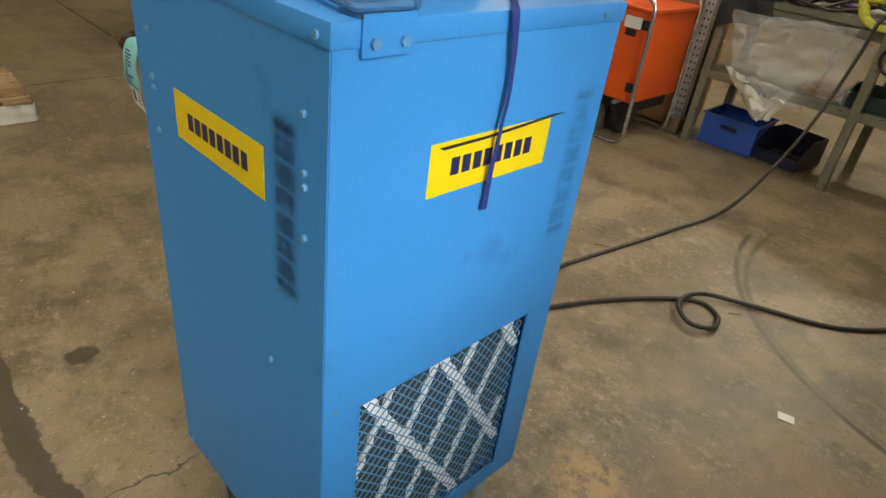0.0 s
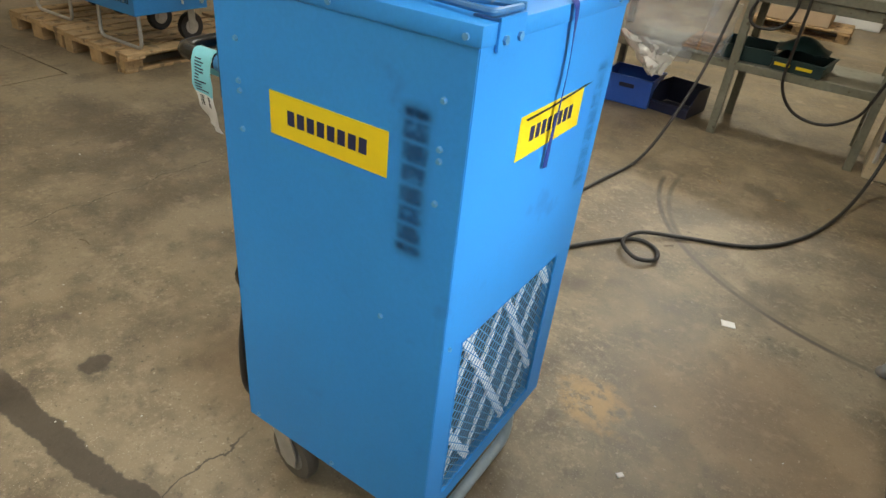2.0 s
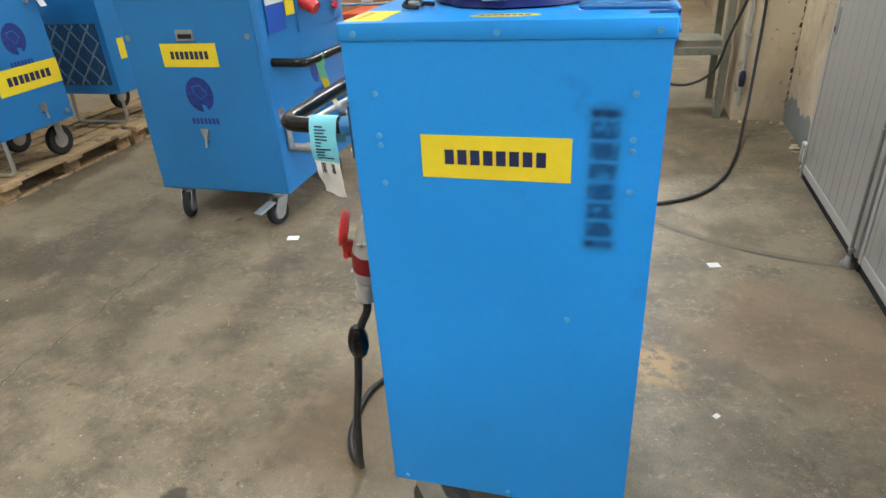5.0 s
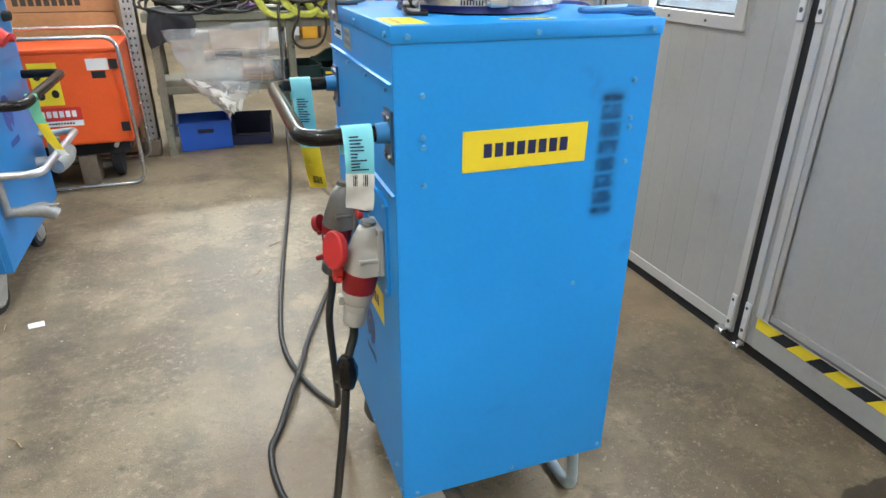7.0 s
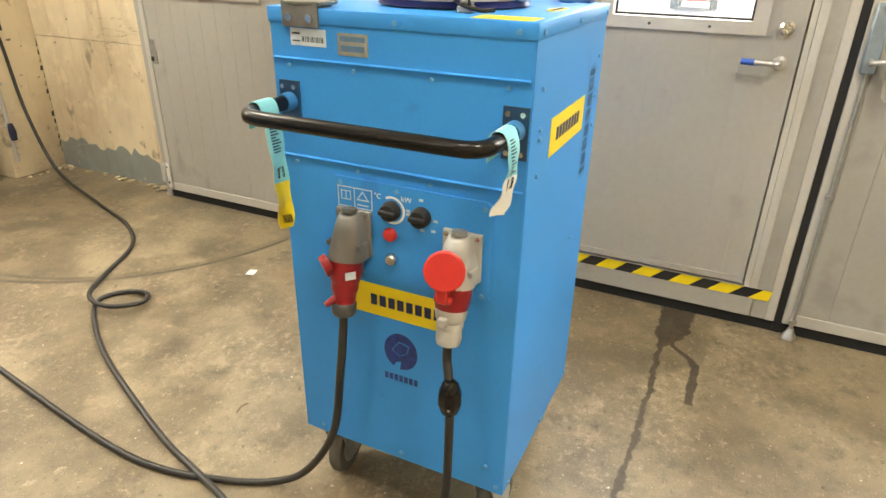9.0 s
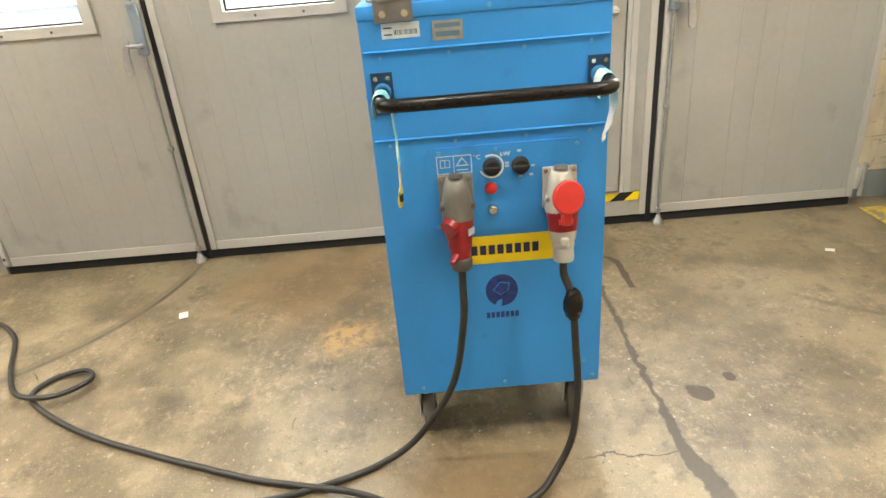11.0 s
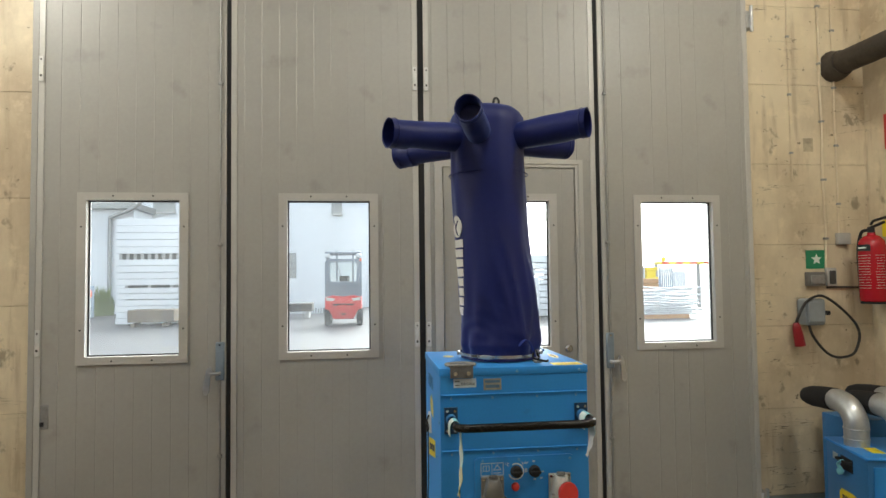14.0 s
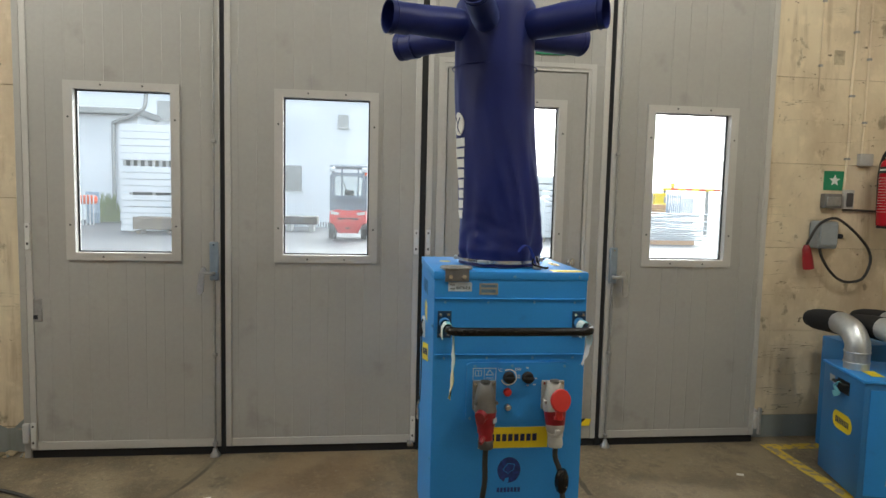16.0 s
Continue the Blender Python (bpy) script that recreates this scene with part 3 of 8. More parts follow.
def lathe(bm, profile, origin, axis="z", seg=20):
    """A turned body: profile of (radius, height)."""
    rings = []
    for r, h in profile:
        ring = []
        for k in range(seg):
            a = 2 * math.pi * k / seg
            c, s = r * math.cos(a), r * math.sin(a)
            p = {"z": (c, s, h), "x": (h, c, s), "y": (c, h, s)}[axis]
            ring.append(bm.verts.new(Vector(origin) + Vector(p)))
        rings.append(ring)
    for a, b in zip(rings, rings[1:]):
        for k in range(seg):
            bm.faces.new((a[k], a[(k + 1) % seg], b[(k + 1) % seg], b[k]))
    bm.faces.new(rings[0][::-1])
    bm.faces.new(rings[-1])
    return bm


def sheet(bm, rows, thick=0.0015):
    """A thin bent sheet through a grid of places, with thickness."""
    grid = [[Vector(p) for p in row] for row in rows]
    nr, nc = len(grid), len(grid[0])
    layers = []
    for sign in (0.5, -0.5):
        layer = []
        for i in range(nr):
            line = []
            for j in range(nc):
                du = grid[min(i + 1, nr - 1)][j] - grid[max(i - 1, 0)][j]
                dv = grid[i][min(j + 1, nc - 1)] - grid[i][max(j - 1, 0)]
                line.append(bm.verts.new(grid[i][j] + du.cross(dv).normalized() * thick * sign))
            layer.append(line)
        layers.append(layer)
    for layer in layers:
        for i in range(nr - 1):
            for j in range(nc - 1):
                bm.faces.new((layer[i][j], layer[i][j + 1], layer[i + 1][j + 1], layer[i + 1][j]))
    edge = [(0, j) for j in range(nc)] + [(i, nc - 1) for i in range(1, nr)] + [(nr - 1, j) for j in range(nc - 2, -1, -1)] + [(i, 0) for i in range(nr - 2, 0, -1)]
    for (i, j), (k, l) in zip(edge, edge[1:] + edge[:1]):
        bm.faces.new((layers[0][i][j], layers[0][k][l], layers[1][k][l], layers[1][i][j]))
    return bm


def word_bars(bm, u, v, width, height, count, put, depth=0.0006, base=0.0):
    """A brand name as a row of plain bars."""
    step = width / count
    for k in range(count):
        x = u - width / 2 + step * k
        prism(bm, rect(x + step * 0.14, v - height / 2, x + step * 0.86, v + height / 2), put, depth, base)
    return bm


def rent_sticker(parent, u, v, width, height, put, bars=8, rounded=False):
    """A yellow vinyl sticker with a row of navy bars."""
    outline = rect(u - width / 2, v - height / 2, u + width / 2, v + height / 2)
    if rounded:
        r = height / 2
        outline = [(u + width / 2 - r + a - u, b + v) for a, b in oval(u, 0, r, r, 10, -90, 90)] + [(u - width / 2 + r + a - u, b + v) for a, b in oval(u, 0, r, r, 10, 90, 270)]
    back = part("sticker", prism(fresh(), outline, put, 0.0008), YELLOW, parent, "yellow vinyl sticker")
    step = width * 0.70 / bars
    for k in range(bars):
        part("wordmark", word_bars(fresh(), u + step * (k - (bars - 1) / 2), v, step, height * 0.34, 1, put, 0.0005, 0.0008), INK, back)
    return back


def emblem(parent, u, v, r, put, ground=None):
    """A round navy emblem with a cut-out and a row of bars below it."""
    disc = [(u + a, v + b) for a, b in oval(0, 0, r, r * 1.12, 32)]
    mark = part("emblem", prism(fresh(), disc, put, 0.0006), PRINT, parent, "round navy printed emblem")
    notch = [(u - 0.02 * r, v - 0.62 * r), (u + 0.30 * r, v - 0.72 * r), (u + 0.42 * r, v - 1.0 * r), (u + 0.62 * r, v - 1.12 * r), (u + 0.30 * r, v - 1.2 * r), (u + 0.05 * r, v - 1.08 * r)]
    part("emblem_notch", prism(fresh(), notch, put, 0.0004, 0.0006), ground or BLUE, mark)
    line = [(u - 0.50 * r, v + 0.50 * r), (u + 0.10 * r, v + 0.62 * r), (u + 0.55 * r, v + 0.05 * r), (u + 0.10 * r, v - 0.32 * r), (u - 0.42 * r, v + 0.02 * r)]
    inner = [(u + (a - u) * 0.90, v + (b - v) * 0.90) for a, b in line]
    part("emblem_line", ring_plate(fresh(), line, inner, put, 0.0004, 0.0006), ground or BLUE, mark)
    for k in range(7):
        part("emblem_word", word_bars(fresh(), u + r * (-0.9 + 0.3 * k), v - r * 1.75, r * 0.3, r * 0.40, 1, put, 0.0006), PRINT, mark)
    return mark


def screw(parent, u, v, put, r=0.0048, mat=None):
    bm = prism(fresh(), oval(u, v, r * 1.25, n=10), put, 0.0015)
    prism(bm, oval(u, v, r, n=6), put, 0.0035, 0.0015)
    return part("screw", bm, mat or BOLT, parent)


# ---- structure: floor, walls, ceiling ----
NORTH, SOUTH, WEST = 13.0, -2.315, -9.5
bm = fresh()
box(bm, (WEST, SOUTH, -0.30), (0.80, NORTH, -0.041))
box(bm, (-4.690, SOUTH, -0.040), (0.70, 1.871, 0))
box(bm, (WEST, 1.871, -0.040), (0.70, NORTH, 0))
box(bm, (WEST, SOUTH, -0.040), (-4.702, 1.859, 0))
solid("floor", bm, FLOOR, "worn stained grey-brown concrete workshop floor", "floor", kind="structure")

# near-black strips paint the shade into the slab gaps
for a, b in (((-4.7022, SOUTH, -0.030), (-4.6898, 1.8712, -0.007)), ((WEST, 1.8588, -0.030), (-4.7022, 1.8712, -0.007))):
    solid("trim", box(fresh(), a, b), DARK, "dark strip standing in for the shade in a floor slab joint", "floor joint", kind="structure")
solid("ceiling", box(fresh(), (WEST - 0.3, SOUTH - 0.3, CEILING), (0.80, NORTH + 0.3, CEILING + 0.2)), CEIL, "pale sheet ceiling of the workshop", "ceiling", kind="structure")
solid("wall_west", box(fresh(), (WEST - 0.3, SOUTH - 0.3, -0.3), (WEST, NORTH + 0.3, CEILING)), WALL, "plain beige painted wall", "wall", kind="structure")
solid("wall_north", box(fresh(), (WEST, NORTH, -0.3), (0.80, NORTH + 0.3, CEILING)), WALL, "plain beige painted wall", "wall", kind="structure")
wall_south = solid("wall_south", box(fresh(), (WEST, SOUTH - 0.3, -0.3), (0.80, SOUTH, CEILING)), WALL, "stained beige painted wall", "wall", kind="structure")
DOOR_TOP = 4.25
bm = fresh()
box(bm, (0.478, SOUTH, -0.3), (0.80, -1.30, CEILING))
box(bm, (0.508, 3.20, -0.3), (0.80, NORTH, CEILING))
box(bm, (0.478, -1.30, DOOR_TOP), (0.80, 3.20, CEILING))
wall_east = solid("wall_east", bm, JOINT, "beige painted block wall round the folding doors", "wall", kind="structure")
# painted blocks with open joints
levels = (0.16, 0.90, 1.55, 2.21, 2.87, 3.53, 4.19, 4.85, CEILING)
for z0, z1 in zip(levels, levels[1:]):
    part("wall_block", box(fresh(), (0.500, 3.275, z0 + 0.0015), (0.509, 4.40, z1 - 0.0015), 0.002), WALL, wall_east)
levels = (0.16, 0.754, 1.325, 1.896, 2.467, 3.038, 3.609, 4.180, 4.751, CEILING)
for z0, z1 in zip(levels, levels[1:]):
    part("wall_block", box(fresh(), (0.470, SOUTH, z0 + 0.0012), (0.479, -1.365, z1 - 0.0012), 0.002), WALL, wall_east)
part("wall_base", box(fresh(), (0.472, SOUTH, 0.0), (0.479, -1.365, 0.156), 0.002), WALL_DARK, wall_east, "grey painted wall base")
ragged = [(3.275 + 1.125 * k / 30, 0.202 + 0.022 * math.sin(k * 0.5 + 2) + 0.016 * math.sin(k * 1.9 + 1) - (0.05 if k in (3, 4, 11) else 0)) for k in range(31)]
part("wall_base", prism(fresh(), [(4.40, 0.0), (3.275, 0.0)] + ragged, lambda u, v, w: (0.4995 - w, u, v), 0.003), WALL_DARK, wall_east, "chipped grey wall base")
part("wall_base_backing", box(fresh(), (0.5005, 3.275, 0.0), (0.5085, 4.40, 0.156)), WALL, wall_east)
rubble = random.Random(11)
for k in range(26):
    u, s = rubble.uniform(3.3, 4.36), rubble.uniform(0.006, 0.022)
    part("plaster_chip", box(fresh(), (0.485 - s - rubble.uniform(0, 0.05), u - s, 0.0005), (0.485, u + s * rubble.uniform(0.4, 1.2), s * 0.8), s * 0.25), WALL if k % 4 == 0 else JOINT, wall_east)
for k in range(13):
    lump = bmesh.new()
    bmesh.ops.create_icosphere(lump, subdivisions=1, radius=1)
    size = rubble.uniform(0.006, 0.024)
    for v in lump.verts:
        v.co = v.co * rubble.uniform(0.72, 1.15)
    at_y = rubble.choice((3.31, 3.36, 4.30, 4.34)) + rubble.gauss(0, 0.045)
    lump.transform(pose(0.465 - rubble.uniform(0, 0.07), min(4.36, max(3.29, at_y)), size * 0.45, 0, 0, rubble.uniform(0, 360)) @ Matrix.Diagonal((size, size * 1.3, size * 0.6, 1)))
    part("mortar_lump", lump, JOINT if k % 3 else WALL_DARK, wall_east)
pillar = solid("pillar", box(fresh(), (0.13, 4.40, 0), (0.51, 4.82, CEILING), 0.012, 2), WALL, "chipped beige painted concrete pillar", "pillar", kind="structure")
for k in range(8):
    lump = bmesh.new()
    bmesh.ops.create_icosphere(lump, subdivisions=1, radius=1)
    size = rubble.uniform(0.006, 0.018)
    for v in lump.verts:
        v.co = v.co * rubble.uniform(0.7, 1.15)
    lump.transform(pose(rubble.uniform(0.10, 0.47), 4.385 - rubble.uniform(0, 0.05), size * 0.45, 0, 0, rubble.uniform(0, 360)) @ Matrix.Diagonal((size * 1.2, size, size * 0.65, 1)))
    part("mortar_lump", lump, JOINT if k % 3 else WALL, pillar)
# broken plaster down the inner corner of the pillar
broken = random.Random(17)
for k in range(15):
    z = 0.10 + 0.052 * k
    w = broken.uniform(0.004, 0.020)
    part("plaster_loss", prism(fresh(), [(0.499 - w, z), (0.499, z - 0.004), (0.499, z + broken.uniform(0.03, 0.05)), (0.499 - w * broken.uniform(0.2, 0.9), z + 0.028)], lambda u, v, d: (u, 4.3995 - d, v), 0.0012), RUST_PIPE if k % 3 else JOINT, pillar)

# pendant luminaires, unseen: their form and places are assumed
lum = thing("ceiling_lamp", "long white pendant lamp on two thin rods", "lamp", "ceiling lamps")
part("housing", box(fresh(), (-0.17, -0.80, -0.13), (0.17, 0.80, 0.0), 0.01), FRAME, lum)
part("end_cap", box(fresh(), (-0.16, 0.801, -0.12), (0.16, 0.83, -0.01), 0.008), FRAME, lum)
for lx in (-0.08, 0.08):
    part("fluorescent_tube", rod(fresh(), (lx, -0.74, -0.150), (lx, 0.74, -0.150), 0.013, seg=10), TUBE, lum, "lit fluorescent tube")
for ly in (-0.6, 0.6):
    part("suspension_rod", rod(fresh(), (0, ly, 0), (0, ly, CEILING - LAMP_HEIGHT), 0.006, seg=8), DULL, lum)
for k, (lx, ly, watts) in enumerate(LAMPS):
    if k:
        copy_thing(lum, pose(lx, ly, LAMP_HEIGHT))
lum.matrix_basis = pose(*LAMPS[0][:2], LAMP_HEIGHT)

# yellow floor lines round the corner bay
bm = fresh()
box(bm, (-6.0, -1.470, 0.0005), (0.34, -1.385, 0.0020))
solid("floor_line", bm, PAINT_LINE, "worn yellow painted floor line", "floor marking", kind="structure")
solid("floor_line", box(fresh(), (0.255, -2.2, 0.0005), (0.34, -1.472, 0.0020)), PAINT_LINE, "worn yellow painted floor line", "floor marking", kind="structure")

# ---- folding door ----
FACE = 0.380


def on_door(u, v, w):
    return (FACE - w, u, v)


def ribbed(bm, y0, y1, z0, z1, pitch=0.107, deep=0.0030):
    """Door sheet with upright grooves."""
    cuts = [y0] + [k * pitch for k in range(math.ceil((y0 + 0.01) / pitch), math.floor((y1 - 0.01) / pitch) + 1)] + [y1]
    prof = [(y0, FACE)]
    for c in cuts[1:-1]:
        prof += [(c - 0.0034, FACE), (c, FACE + deep), (c + 0.0034, FACE)]
    prof += [(y1, FACE), (y1, FACE + 0.07), (y0, FACE + 0.07)]
    lo = [bm.verts.new((x, y, z0)) for y, x in prof]
    hi = [bm.verts.new((x, y, z1)) for y, x in prof]
    bm.faces.new(lo)
    bm.faces.new(hi[::-1])
    for i in range(len(prof)):
        j = (i + 1) % len(prof)
        bm.faces.new((lo[i], hi[i], hi[j], lo[j]))


def door_window(parent, y0, y1, z0, z1):
    """A screwed window frame with its pane, in a hole of the leaf."""
    outer, inner = rect(y0, z0, y1, z1), rect(y0 + 0.052, z0 + 0.046, y1 - 0.052, z1 - 0.046)
    fr = part("window_frame", ring_plate(fresh(), outer, inner, on_door, 0.010), FRAME, parent, "pale grey screwed window frame")
    part("window_reveal", ring_plate(fresh(), rect(y0 + 0.046, z0 + 0.040, y1 - 0.046, z1 - 0.040), inner, on_door, 0.064, -0.066), FRAME, fr)
    part("glazing_seal", ring_plate(fresh(), inner, rect(y0 + 0.060, z0 + 0.054, y1 - 0.060, z1 - 0.054), on_door, 0.008, -0.040), RUBBER, fr)
    pane = part("pane", box(fresh(), (FACE + 0.034, y0 + 0.054, z0 + 0.048), (FACE + 0.040, y1 - 0.054, z1 - 0.048)), SCREEN, parent, "clear window pane")
    pane.visible_shadow = False
    w, h = y1 - y0, z1 - z0
    for fu, fv in ((0.32, 0.02), (0.68, 0.02), (0.32, 0.98), (0.68, 0.98), (0.04, 0.2), (0.04, 0.8), (0.96, 0.2), (0.96, 0.8)):
        part("frame_screw", prism(fresh(), oval(y0 + w * fu, z0 + h * fv, 0.006, n=8), on_door, 0.003, 0.010), PLUG_BLACK, fr)


def leaf(name, y0, y1, wy0, wy1, deep, wz0=1.197, wz1=2.231):
    """One leaf of the folding door, with its ribbed sheet, stiles and rails."""
    door = thing(name, "tall grey ribbed metal folding door leaf with a window", "door", "folding door leaves", "structure", (FACE + 0.03, (y0 + y1) / 2, 0))
    s, zb = 0.036, 0.055
    bm = fresh()
    a, b = wy0 + 0.044, wy1 - 0.044
    c, d = wz0 + 0.038, wz1 - 0.038
    ribbed(bm, y0 + s, a, zb + 0.05, DOOR_TOP, deep=deep)
    ribbed(bm, b, y1 - s, zb + 0.05, DOOR_TOP, deep=deep)
    ribbed(bm, a, b, zb + 0.05, c, deep=deep)
    ribbed(bm, a, b, d, DOOR_TOP, deep=deep)
    part("panel", bm, DOOR, door).data.set_sharp_from_angle(angle=radians(8))
    for u in (y0, y1 - s):
        part("stile", box(fresh(), (FACE - 0.006, u, zb), (FACE + 0.068, u + s, DOOR_TOP), 0.003), FRAME, door)
    part("bottom_rail", box(fresh(), (FACE - 0.004, y0 + s, zb), (FACE + 0.066, y1 - s, zb + 0.05), 0.002), FRAME, door)
    part("floor_seal", box(fresh(), (FACE + 0.012, y0, 0.002), (FACE + 0.058, y1, zb)), RUBBER, door, "black rubber floor seal")
    door_window(door, wy0, wy1, wz0, wz1)
    return door


def espagnolette(parent, y, side):
    """Bolt rod with its lock case and swivel handle."""
    lock = part("lock_case", box(fresh(), (FACE - 0.028, y - 0.026, 1.085), (FACE - 0.006, y + 0.026, 1.318), 0.006), LOCK, parent, "blue-grey lock case")
    for z in (1.12, 1.30):
        part("lock_screw", prism(fresh(), oval(y, z, 0.006, n=8), on_door, 0.004, 0.028), STEEL, lock)
    handle = fresh()
    pipe(handle, [(FACE - 0.024, y, 1.13), (FACE - 0.065, y, 1.13), (FACE - 0.065, y + side * 0.05, 1.135)], 0.010, 0.02)
    prism(handle, [(y + side * 0.034, 1.150), (y + side * 0.046, 1.172), (y + side * 0.062, 1.166), (y + side * 0.072, 1.140), (y + side * 0.088, 1.040), (y + side * 0.084, 1.012), (y + side * 0.068, 1.004), (y + side * 0.054, 1.020), (y + side * 0.048, 1.110)], on_door, 0.016, 0.056)
    part("lock_handle", handle, ZINC, lock, "bright steel swivel handle")
    part("bolt_rod", rod(fresh(), (FACE - 0.020, y, 0.02), (FACE - 0.020, y, 1.10), 0.008), DULL, parent, "grey bolt rod")
    part("bolt_rod", rod(fresh(), (FACE - 0.020, y, 1.318), (FACE - 0.012, y, DOOR_TOP - 0.1), 0.006), DULL, parent, "grey bolt rod")
    for z in (0.07, 0.62, 1.9, 2.9):
        part("rod_guide", box(fresh(), (FACE - 0.030, y - 0.014, z), (FACE - 0.006, y + 0.014, z + 0.022), 0.004), DULL, parent)
    part("bolt_foot", lathe(fresh(), [(0.03, 0.001), (0.03, 0.012), (0.018, 0.03), (0.012, 0.05)], (FACE - 0.020, y, 0)), ZINC, parent)


HINGE = material("pale_painted_hinge", (0.60, 0.60, 0.585), 0.4, 0.15, 0.08, 20)


def edge_hinge(parent, y, z, high=0.155):
    plate = part("hinge", box(fresh(), (FACE - 0.016, y - 0.014, z), (FACE - 0.006, y + 0.014, z + high), 0.003), HINGE, parent, "pale strap hinge")
    for k, r in ((0.22, 0.0065), (0.86, 0.005)):
        part("hinge_screw", prism(fresh(), oval(y, z + high * k, r, r * 1.3, n=8), on_door, 0.003, 0.016), PLUG_BLACK, plate)


door_1 = leaf("door_1", 2.140, 3.232, 2.364, 3.005, 0.0016)
door_2 = leaf("door_2", 0.948, 2.112, 1.208, 1.825, 0.0013)
door_4 = leaf("door_4", -1.352, -0.268, -1.110, -0.496, 0.0027)
espagnolette(door_1, 2.172, 1)
espagnolette(door_4, -0.305, -1)
for d, y in ((door_1, 3.214), (door_2, 0.966)):
    for z in (0.07, 1.256, 2.9):
        edge_hinge(d, y, z)
part("hinge_block", box(fresh(), (FACE - 0.05, 0.96, 0.045), (FACE - 0.004, 1.0, 0.072), 0.005), STEEL, door_2)
plate = part("pull_recess", box(fresh(), (FACE - 0.004, 3.150, 0.83), (FACE + 0.002, 3.212, 0.968), 0.003), DULL, door_1, "dull steel pull plate")
part("pull_slot", box(fresh(), (FACE - 0.0055, 3.175, 0.845), (FACE - 0.0042, 3.203, 0.870)), DARK, plate)
for z in (0.10, 3.40):
    part("wall_hinge", box(fresh(), (FACE - 0.02, -1.40, z), (FACE + 0.06, -1.345, z + 0.12), 0.006), FRAME, door_4, "grey wall hinge")
    part("wall_hinge_pin", rod(fresh(), (FACE - 0.03, -1.375, z - 0.03), (FACE - 0.03, -1.375, z + 0.15), 0.012), ZINC, door_4)
part("wall_hinge", box(fresh(), (FACE - 0.02, 3.234, 0.10), (FACE + 0.06, 3.274, 0.22), 0.006), FRAME, door_1, "grey wall hinge")

# third leaf holds the wicket door
door_3 = thing("door_3", "grey metal folding door leaf with a wicket door", "door", "folding door leaves", "structure", (FACE + 0.03, 0.35, 0))
A3, B3, D0, D1, DT = -0.238, 0.910, -0.145, 0.845, 2.462
bm = fresh()
ribbed(bm, A3 + 0.036, B3 - 0.036, DT, DOOR_TOP)
part("panel", bm, DOOR, door_3).data.set_sharp_from_angle(angle=radians(8))
for u in (A3, B3 - 0.036):
    part("stile", box(fresh(), (FACE - 0.006, u, 0.055), (FACE + 0.068, u + 0.036, DOOR_TOP), 0.003), FRAME, door_3)
for u0, u1 in ((A3 + 0.036, D0), (D1, B3 - 0.036)):
    part("side_panel", box(fresh(), (FACE, u0, 0.055), (FACE + 0.06, u1, DT - 0.001)), DOOR, door_3)
part("threshold", box(fresh(), (FACE - 0.005, D0 + 0.001, 0.055), (FACE + 0.064, D1 - 0.001, 0.193), 0.003), DOOR, door_3, "grey metal threshold")
part("floor_seal", box(fresh(), (FACE + 0.012, A3, 0.002), (FACE + 0.058, B3, 0.055)), RUBBER, door_3, "black rubber floor seal")
for n, (o, i) in enumerate(((0.0, 0.030), (0.031, 0.052))):
    outer = rect(D0 + o, 0.193, D1 - o, DT - o)
    inner = rect(D0 + i, 0.194, D1 - i, DT - i)
    part("door_frame", ring_plate(fresh(), outer, inner, on_door, 0.014 - 0.006 * n), FRAME, door_3, "pale grey door frame")
part("door_stop", ring_plate(fresh(), rect(D0 + 0.020, 0.150, D1 - 0.020, DT - 0.020), rect(D0 + 0.085, 0.215, D1 - 0.085, DT - 0.085), on_door, 0.0175, -0.088), FRAME, door_3)
part("door_rebate", ring_plate(fresh(), rect(D0 - 0.030, 0.120, D1 + 0.018, DT + 0.030), rect(D0 + 0.055, 0.186, D1 - 0.055, DT - 0.055), on_door, 0.024, -0.086), FRAME, door_3)
wicket = part("wicket_panel", fresh(), DOOR, door_3, "grey wicket door")
bm = fresh()
W0, W1, WY0, WY1 = D0 + 0.058, D1 - 0.058, 0.036, 0.645
wz0, wz1 = 1.19 + 0.038, 2.236 - 0.038
ribbed(bm, W0, WY0 + 0.044, 0.202, DT - 0.058, deep=0.0007)
ribbed(bm, WY1 - 0.044, W1, 0.202, DT - 0.058, deep=0.0007)
ribbed(bm, WY0 + 0.044, WY1 - 0.044, 0.202, wz0, deep=0.0007)
ribbed(bm, WY0 + 0.044, WY1 - 0.044, wz1, DT - 0.058, deep=0.0007)
bm.transform(PLACES[door_3.name].inverted())
old = wicket.data
wicket.data = mesh_of("wicket_panel", bm, DOOR, 8)
bpy.data.meshes.remove(old)
door_window(door_3, WY0, WY1, 1.19, 2.236)
part("weather_bar", prism(fresh(), [(W0 - 0.003, 0.203), (W1, 0.203), (W1, 0.229), (W0 + 0.028, 0.229)], on_door, 0.008, 0.001), DOOR, wicket, "pale grey weather bar")
part("cylinder_lock", lathe(fresh(), [(0.026, 0), (0.026, -0.012), (0.017, -0.020), (0.017, -0.030)], (FACE - 0.001, -0.027, 1.22), "x"), STEEL, wicket, "round steel lock")
lever = fresh()
pipe(lever, [(FACE, -0.030, 1.10), (FACE - 0.055, -0.030, 1.10), (FACE - 0.055, 0.095, 1.102)], 0.010, 0.015)
lathe(lever, [(0.024, 0), (0.024, -0.008), (0.014, -0.012)], (FACE - 0.001, -0.030, 1.10), "x")
lever = part("lever_handle", lever, ZINC, wicket, "worn steel lever handle")
